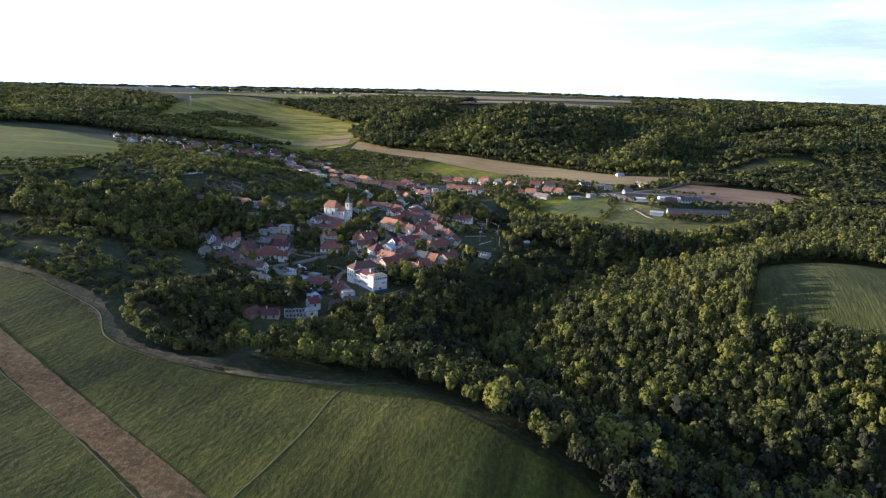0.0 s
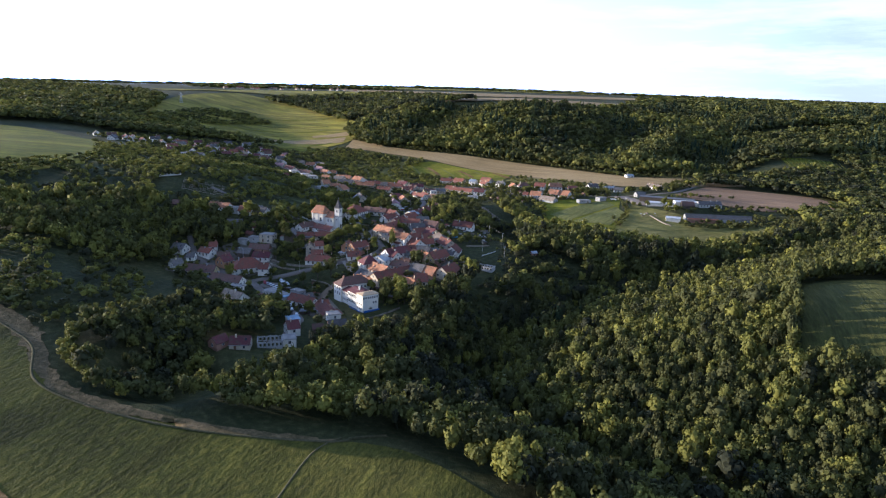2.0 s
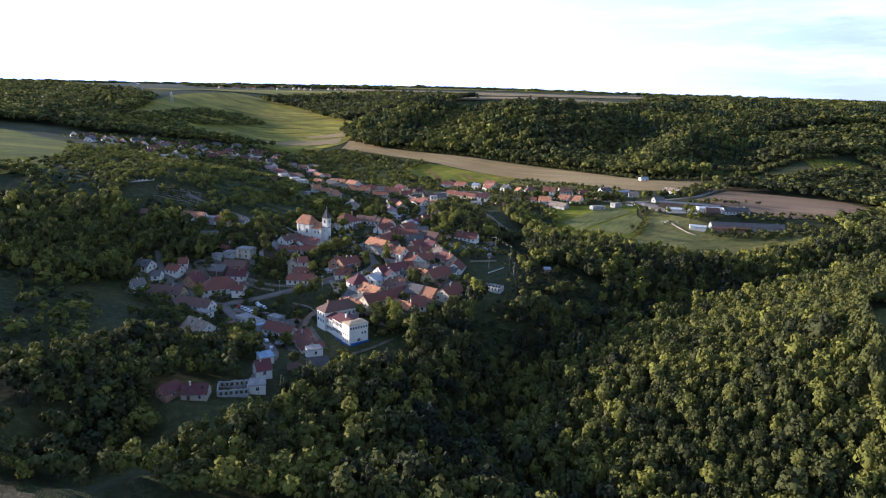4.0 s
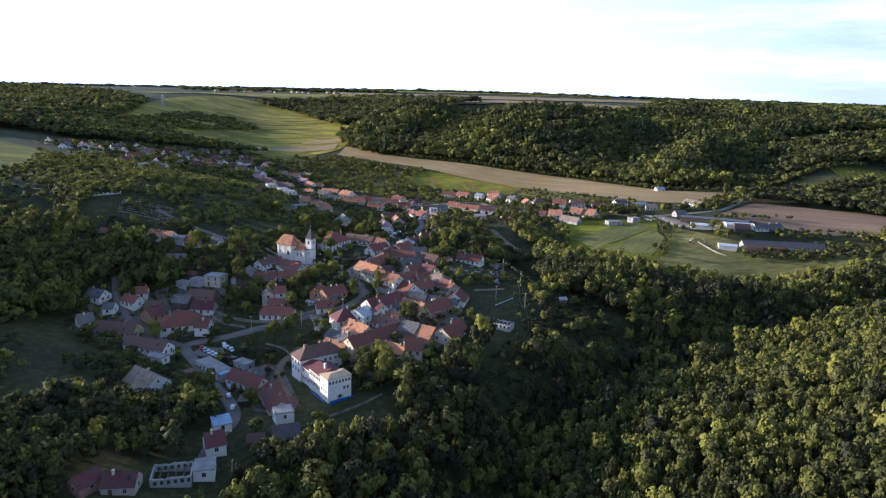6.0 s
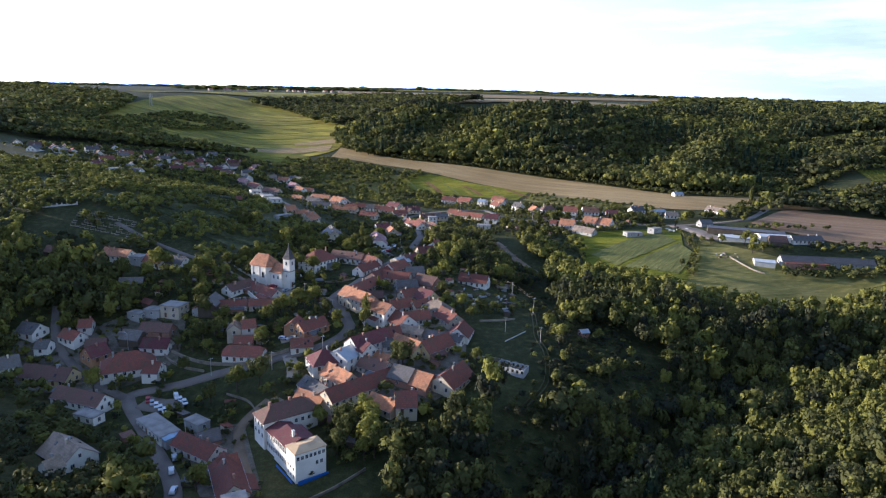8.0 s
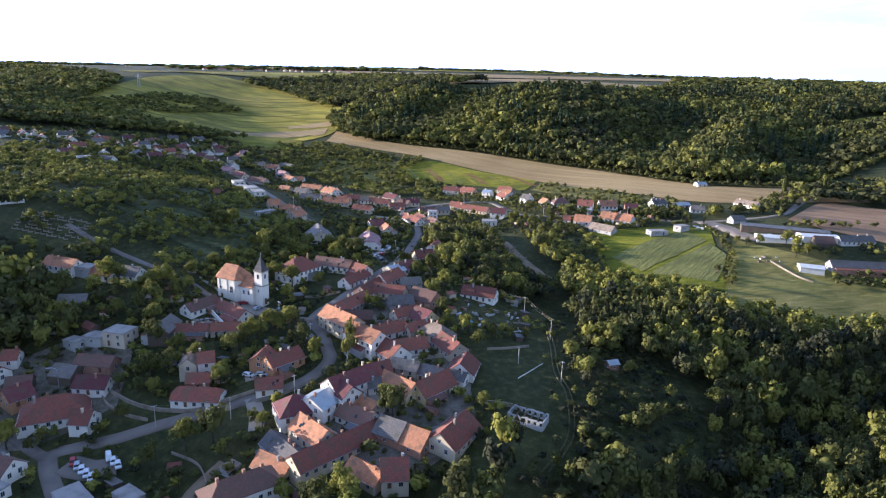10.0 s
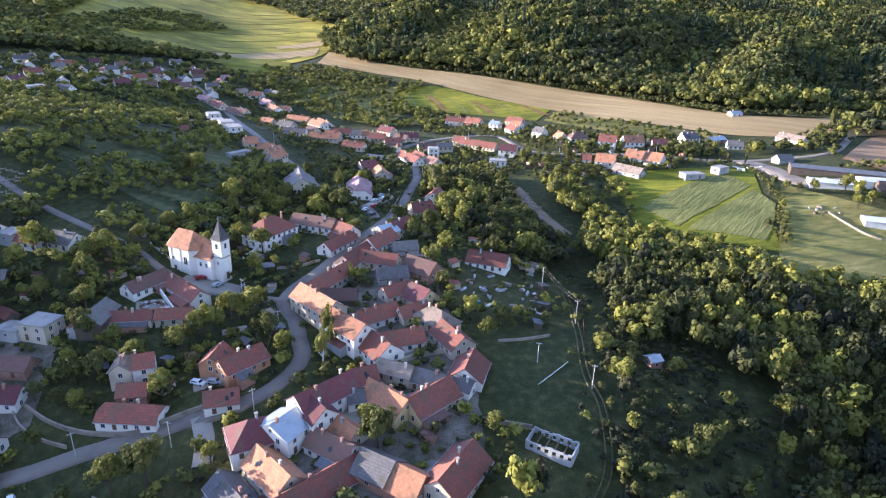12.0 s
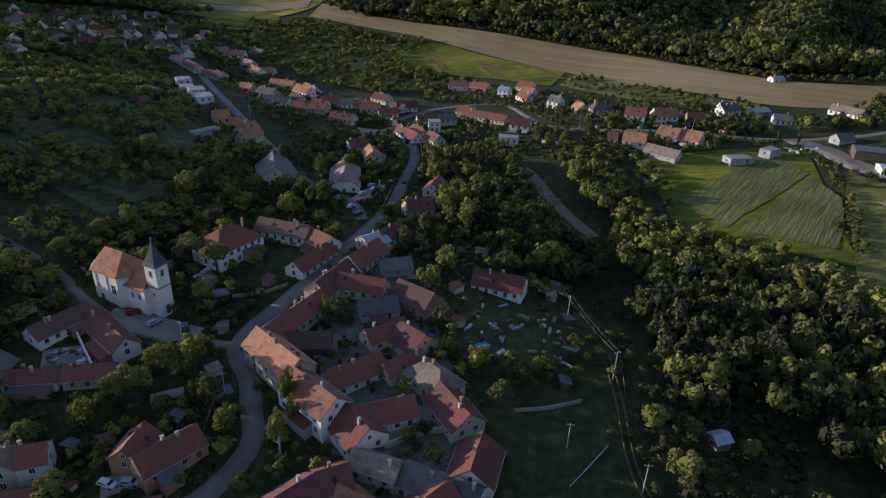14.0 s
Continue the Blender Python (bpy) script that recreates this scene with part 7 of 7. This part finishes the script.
cable([tip(5), tip(17)], 0.016, CABLE, "overhead line across the bend")
cable([tip(9), tip(8)], 0.016, CABLE, "overhead line along the street")


def arch_lamp(x, y):
    ob = thing("street_lamp", x, y, height(x, y), 20, "tall curved steel street lamp", "street lamp")
    bm = bmesh.new()
    last = Vector((0, 0, -0.3))
    for k in range(1, 15):
        a = k / 14
        p = Vector((0, 0, 7.5 * min(a * 1.6, 1.0))) if a < 0.62 else Vector((-2.6 * (1 - math.cos((a - 0.62) / 0.38 * 1.4)) * 1.1, 0, 7.5 + 1.2 * math.sin((a - 0.62) / 0.38 * 1.4)))
        if (p - last).length > 0.01:
            limb(bm, last, p, 0.12, 0.11, 7)
        last = p
    under("mast", done(bm, "mast", STEEL), ob)
    bm = bmesh.new()
    box(bm, last.x - 0.9, -0.18, last.z - 0.12, last.x + 0.1, 0.18, last.z + 0.06)
    under("lamp_head", done(bm, "lamp_head", STEEL, bevel=0.04), ob)


arch_lamp(-137, -83.6)


def pylon(x, y, tall):
    """A lattice mast far off."""
    ob = thing("pylon", x, y, height(x, y), 30, "pale steel lattice pylon on the far ridge", "pylon")
    for sx, sy in ((-1, -1), (1, -1), (1, 1), (-1, 1)):
        bm = bmesh.new()
        limb(bm, (sx * 2.6, sy * 2.6, 0), (sx * 0.5, sy * 0.5, tall), 0.34, 0.22, 4)
        under("leg", done(bm, "leg", STEEL), ob)
    for k in range(7):
        z = tall * (k + 0.5) / 7
        w = 2.6 - 2.1 * z / tall
        bm = bmesh.new()
        limb(bm, (-w, -w, z - 2), (w, -w, z + 2), 0.12, 0.12, 4)
        limb(bm, (w, w, z - 2), (-w, w, z + 2), 0.12, 0.12, 4)
        under("brace", done(bm, "brace", STEEL), ob)
    for z, w in ((tall * 0.75, 5.0), (tall * 0.88, 4.0)):
        bm = bmesh.new()
        box(bm, -w, -0.3, z, w, 0.3, z + 0.5)
        under("crossarm", done(bm, "crossarm", STEEL), ob)


pylon(-600, 915, 24)


def wayside_chapel(x, y):
    ob = thing("wayside_chapel", x, y, height(x, y), 20, "small white wayside chapel with a red roof", "chapel")
    bm = bmesh.new()
    box(bm, -1.5, -1.5, -0.3, 1.5, 1.5, 4.0)
    under("body", done(bm, "body", WALL["white"], bevel=0.05), ob)
    bm = bmesh.new()
    v = [bm.verts.new(p) for p in ((-1.8, -1.8, 4.0), (1.8, -1.8, 4.0), (1.8, 1.8, 4.0), (-1.8, 1.8, 4.0), (0, 0, 6.4))]
    bm.faces.new(v[3::-1])
    for i in range(4):
        bm.faces.new((v[i], v[(i + 1) % 4], v[4]))
    under("roof", done(bm, "roof", ROOF["red"]), ob)
    under("door", W_DOOR, ob, "", pose(1.5, 0, 0, 0, 0, 0))


wayside_chapel(-40, 203)


def ruin(x, y, turn, length, width, high, material, label):
    """A roofless shell: pale walls with gaps for windows, open to the sky."""
    ob = thing("ruin", x, y, height(x, y) - 1.0, turn, label, "ruin")
    for s in (-1, 1):
        bm = bmesh.new()
        n = 6
        for k in range(n):
            x0, x1 = -length / 2 + k * length / n, -length / 2 + (k + 1) * length / n
            box(bm, x0, s * width / 2 - 0.2, 0, x1 - 1.0, s * width / 2 + 0.2, high - (k * 7 % 3) * 0.25)
            box(bm, x1 - 1.0, s * width / 2 - 0.2, 0, x1, s * width / 2 + 0.2, high * 0.45)
            box(bm, x1 - 1.0, s * width / 2 - 0.2, high * 0.8, x1, s * width / 2 + 0.2, high - 0.2)
        under("long_wall", done(bm, "long_wall", material), ob)
    for s in (-1, 1):
        bm = bmesh.new()
        box(bm, s * length / 2 - 0.2, -width / 2 + 0.2, 0, s * length / 2 + 0.2, width / 2 - 0.2, high * 0.9)
        under("end_wall", done(bm, "end_wall", material), ob)
    for k in range(1, 5):
        px = -length / 2 + k * length / 5
        bm = bmesh.new()
        box(bm, px - 0.15, -width / 2 + 0.2, high * 0.62, px + 0.15, width / 2 - 0.2, high * 0.7)
        under("beam", done(bm, "beam", WOOD), ob)


ruin(27, -98.6, -27, 12, 6.0, 3.6, WALL["grey"], "roofless ruin with pale crumbling walls")
ruin(-79.5, -221.5, 17, 11, 8, 4.2, WALL["grey"], "roofless shell of a house with grey walls")


def slab(name, x, y, turn, lx, ly, lz, material, label, category, lift=0.0):
    bm = bmesh.new()
    box(bm, -lx / 2, -ly / 2, -0.15, lx / 2, ly / 2, lz)
    ob = new(name, done(bm, name, material, bevel=min(0.06, lz * 0.3)))
    ob.matrix_world = pose(x, y, height(x, y) + lift, 0, 0, turn)
    return tagged(ob, label, category)


slab("swimming_pool", 8, -30, 35, 5.0, 2.8, 0.5, WATER, "small blue garden pool", "pool", 0.2)
slab("tarpaulin", -6.5, -27.5, 30, 3.2, 2.0, 0.7, BLUE, "bright blue tarpaulin over a pile", "tarpaulin", 0.2)
rr = random.Random(5)
for k in range(46):
    x, y = rr.uniform(4, 32), rr.uniform(-34, -6)
    if (x - 14) ** 2 + (y - 2) ** 2 < 80:
        continue
    slab("scrap", x, y, rr.uniform(0, 180), rr.uniform(0.8, 3.4), rr.uniform(0.5, 1.3), rr.uniform(0.3, 0.9), rr.choice((STONE, STONE, STEEL, WOOD, WALL["timber"], WALL["grey"], WALL["pale"])), "stack of boards and scrap in a garden", "scrap pile", 0.1)
for k in range(34):
    x, y = rr.uniform(-103, -90), rr.uniform(-47, -41)
    slab("scrap", x, y, rr.uniform(0, 180), rr.uniform(0.6, 2.2), rr.uniform(0.5, 1.2), rr.uniform(0.3, 1.0), rr.choice((STONE, WALL["pale"], WOOD, STEEL)), "pile of scrap in a farmyard", "scrap pile", 0.1)
run_wall([(188, 73), (190.5, 62), (194, 52), (199, 47)], 1.2, 0.5, STONE, "retaining_wall", "grey concrete wall of a silage clamp", "wall")
for k in range(14):
    slab("scrap", 186 + rr.uniform(-6, 9), 76 + rr.uniform(-6, 5), rr.uniform(0, 180), rr.uniform(0.8, 3.0), rr.uniform(0.6, 1.4), rr.uniform(0.4, 1.3), rr.choice((WALL["timber"], WOOD, STONE, STEEL)), "rusty farm scrap beside the yard", "scrap pile", 0.1)
for k in range(10):
    slab("scrap", 172 + rr.uniform(-8, 16), 150 + rr.uniform(-12, 4), rr.uniform(0, 180), rr.uniform(1.5, 5.0), 1.2, 0.7, rr.choice((FRAME, WALL["pale"], STONE)), "stack of pale boards by the yard", "scrap pile", 0.1)


def shed(x, y, turn, lx, ly, tall, roof, wall, words):
    ob = thing("garden_shed", x, y, height(x, y) - 0.2, turn, f"small garden shed with {words}", "shed", "garden sheds")
    bm = bmesh.new()
    prism(bm, [(-ly / 2, 0), (ly / 2, 0), (ly / 2, tall + 0.5), (-ly / 2, tall)], -lx / 2, lx / 2)
    under("body", done(bm, "body", wall), ob)
    bm = bmesh.new()
    prism(bm, [(-ly / 2 - 0.3, tall - 0.02), (ly / 2 + 0.3, tall + 0.58), (ly / 2 + 0.3, tall + 0.68), (-ly / 2 - 0.3, tall + 0.08)], -lx / 2 - 0.25, lx / 2 + 0.25)
    under("roof", done(bm, "roof", roof), ob)
    under("door", W_DOOR, ob, "", pose(lx / 2, 0, 0.2, 0, 0, 0) @ Matrix.Diagonal((1, 0.8, 0.85, 1)))


SHED_LOOKS = ((ROOF["dark"], WALL["timber"], "a dark sheet roof"), (ROOF["brown"], WALL["brick"], "a brown tile roof"), (ROOF["grey"], WALL["timber"], "a grey slate roof"), (ROOF["red"], WALL["cream"], "a red tile roof"), (ROOF["tan"], WALL["grey"], "a weathered tan roof"))
plots = scatter(gardens, 13.0, 1.0, 1.0, 51, 0.30, holes=(LAWN, COURT, SCHOOL_GREEN, TERRACE, PLOT, ROAD_GREEN), margin=3.2, patch=20.0)
for k, (x, y, g, _, tn) in enumerate(plots[:60]):
    shed(float(x), float(y), (k * 47) % 180, 2.6 + 1.2 * float(g), 2.2 + 0.6 * float(g), 2.0, *SHED_LOOKS[k % 5])
plots = scatter(east_gardens, 15.0, 1.0, 1.0, 52, 0.35, margin=3.2, patch=20.0)
for k, (x, y, g, _, tn) in enumerate(plots[:24]):
    shed(float(x), float(y), (k * 53) % 180, 2.8 + 1.2 * float(g), 2.4, 2.0, *SHED_LOOKS[(k + 2) % 5])

# ---- the graveyard on the slope ----


def gravestone_kind(k):
    bm = bmesh.new()
    box(bm, -0.55, -1.1, -0.3, 0.55, 1.1, 0.18)
    plot = done(bm, "kerb", STONE, bevel=0.04)
    bm = bmesh.new()
    if k == 0:
        prism(bm, [(-0.45, 0.1), (0.45, 0.1), (0.45, 1.0), (0.25, 1.25), (-0.25, 1.25), (-0.45, 1.0)], 0.0, 0.16)
    else:
        box(bm, 0.0, -0.09, 0.1, 0.16, 0.09, 1.5)
        box(bm, 0.0, -0.4, 0.95, 0.16, 0.4, 1.12)
    return plot, done(bm, "headstone", STONE)


GRAVE_KINDS = [gravestone_kind(0), gravestone_kind(1)]
for row in range(7):
    for k in range(12):
        if rr.random() < 0.2:
            continue
        x, y = -225 + k * 3.0 + row * 0.9 + rr.uniform(-0.4, 0.4), 37 - row * 3.2 - k * 0.15 + rr.uniform(-0.3, 0.3)
        ob = thing("gravestone", x, y, height(x, y), -80 + rr.uniform(-6, 6), "grey gravestone with a stone kerb on a grassy slope", "gravestone", "graves in the graveyard")
        kerb, head = GRAVE_KINDS[1 if (row * 5 + k * 3) % 7 == 0 else 0]
        under("kerb", kerb, ob)
        under("headstone", head, ob, "", pose(0, 0, 0, 0, 0, 90) @ pose(-1.0, 0, 0))
for k in range(9):
    x, y = -252 + k * 2.3, 36 + k * 1.4
    slab("gate_pier", x, y, 32, 0.7, 0.7, 2.0, WALL["pale"], "square pale pier of the graveyard wall", "pier")
run_wall([(-252, 36), (-244, 41), (-234, 47)], 1.0, 0.35, WALL["pale"], "graveyard_wall", "pale graveyard wall between piers", "wall")


def heap(x, y, spread_x, spread_y, turn, count, seed):
    """Loose stones and rubble as one heap."""
    r = np.random.RandomState(seed)
    vs, fs = [], []
    c, s = math.cos(radians(turn)), math.sin(radians(turn))
    for k in range(count):
        u, v = r.normal(0, spread_x), r.normal(0, spread_y)
        px, py = x + u * c - v * s, y + u * s + v * c
        cv, cf = core_ball(seed + k, r.uniform(0.3, 0.9), 0.8)
        base = len(vs)
        pz = height(px, py) + r.uniform(0.1, 0.8)
        vs += [(px + a, py + b, pz + d) for a, b, d in cv]
        fs += [tuple(int(i) + base for i in f) for f in cf]
    tagged(new("rubble", mesh_of("rubble", vs, fs, [STONE])), "heap of grey rubble beside the path", "rubble", kind="stuff")


heap(42, 92, 10, 2.5, -75, 130, 7)
rows = []
for k in range(13):
    x0 = 458 + k * 6.2
    for j in range(26):
        rows.append((x0 + j * 0.7, 342 + j * 2.1, 0.7, 1.6, 0.65))
wood("vine_rows", np.array(rows), SPEC, LEAF, "rows of vines on the slope", 55)


def crop_rows(a0, a1, b0, b1, count, seed):
    """Leafy crop rows between two ends, each a low ruffled ridge."""
    r = np.random.RandomState(seed)
    vs, fs = [], []
    for k in range(count):
        t = (k + 0.5) / count
        p, q = np.array(a0) * (1 - t) + np.array(a1) * t, np.array(b0) * (1 - t) + np.array(b1) * t
        n = int(np.linalg.norm(q - p) / 1.2)
        s = np.linspace(0, 1, n)[:, None]
        c = p * (1 - s) + q * s + r.normal(0, 0.07, (n, 2))
        d = (q - p) / np.linalg.norm(q - p)
        side = np.array([-d[1], d[0]])
        z = land(c[:, 0], c[:, 1]) + 0.5
        top = r.uniform(0.03, 0.13, n)
        base = len(vs)
        for i in range(n):
            for off, up in ((-0.34, 0.0), (0.0, top[i]), (0.34, 0.0)):
                vs.append((c[i, 0] + side[0] * off, c[i, 1] + side[1] * off, z[i] + up))
        for i in range(n - 1):
            for m in (0, 1):
                fs.append((base + 3 * i + m, base + 3 * i + m + 1, base + 3 * i + m + 4, base + 3 * i + m + 3))
    tagged(new("crop_rows", mesh_of("crop_rows", vs, fs, [CROP])), "long rows of leafy green crops", "crops", kind="stuff")


crop_rows((99, 88), (111, 64), (160, 137), (165, 111), 24, 1)
crop_rows((114, 60), (142, 43), (165, 106), (167, 86), 22, 2)
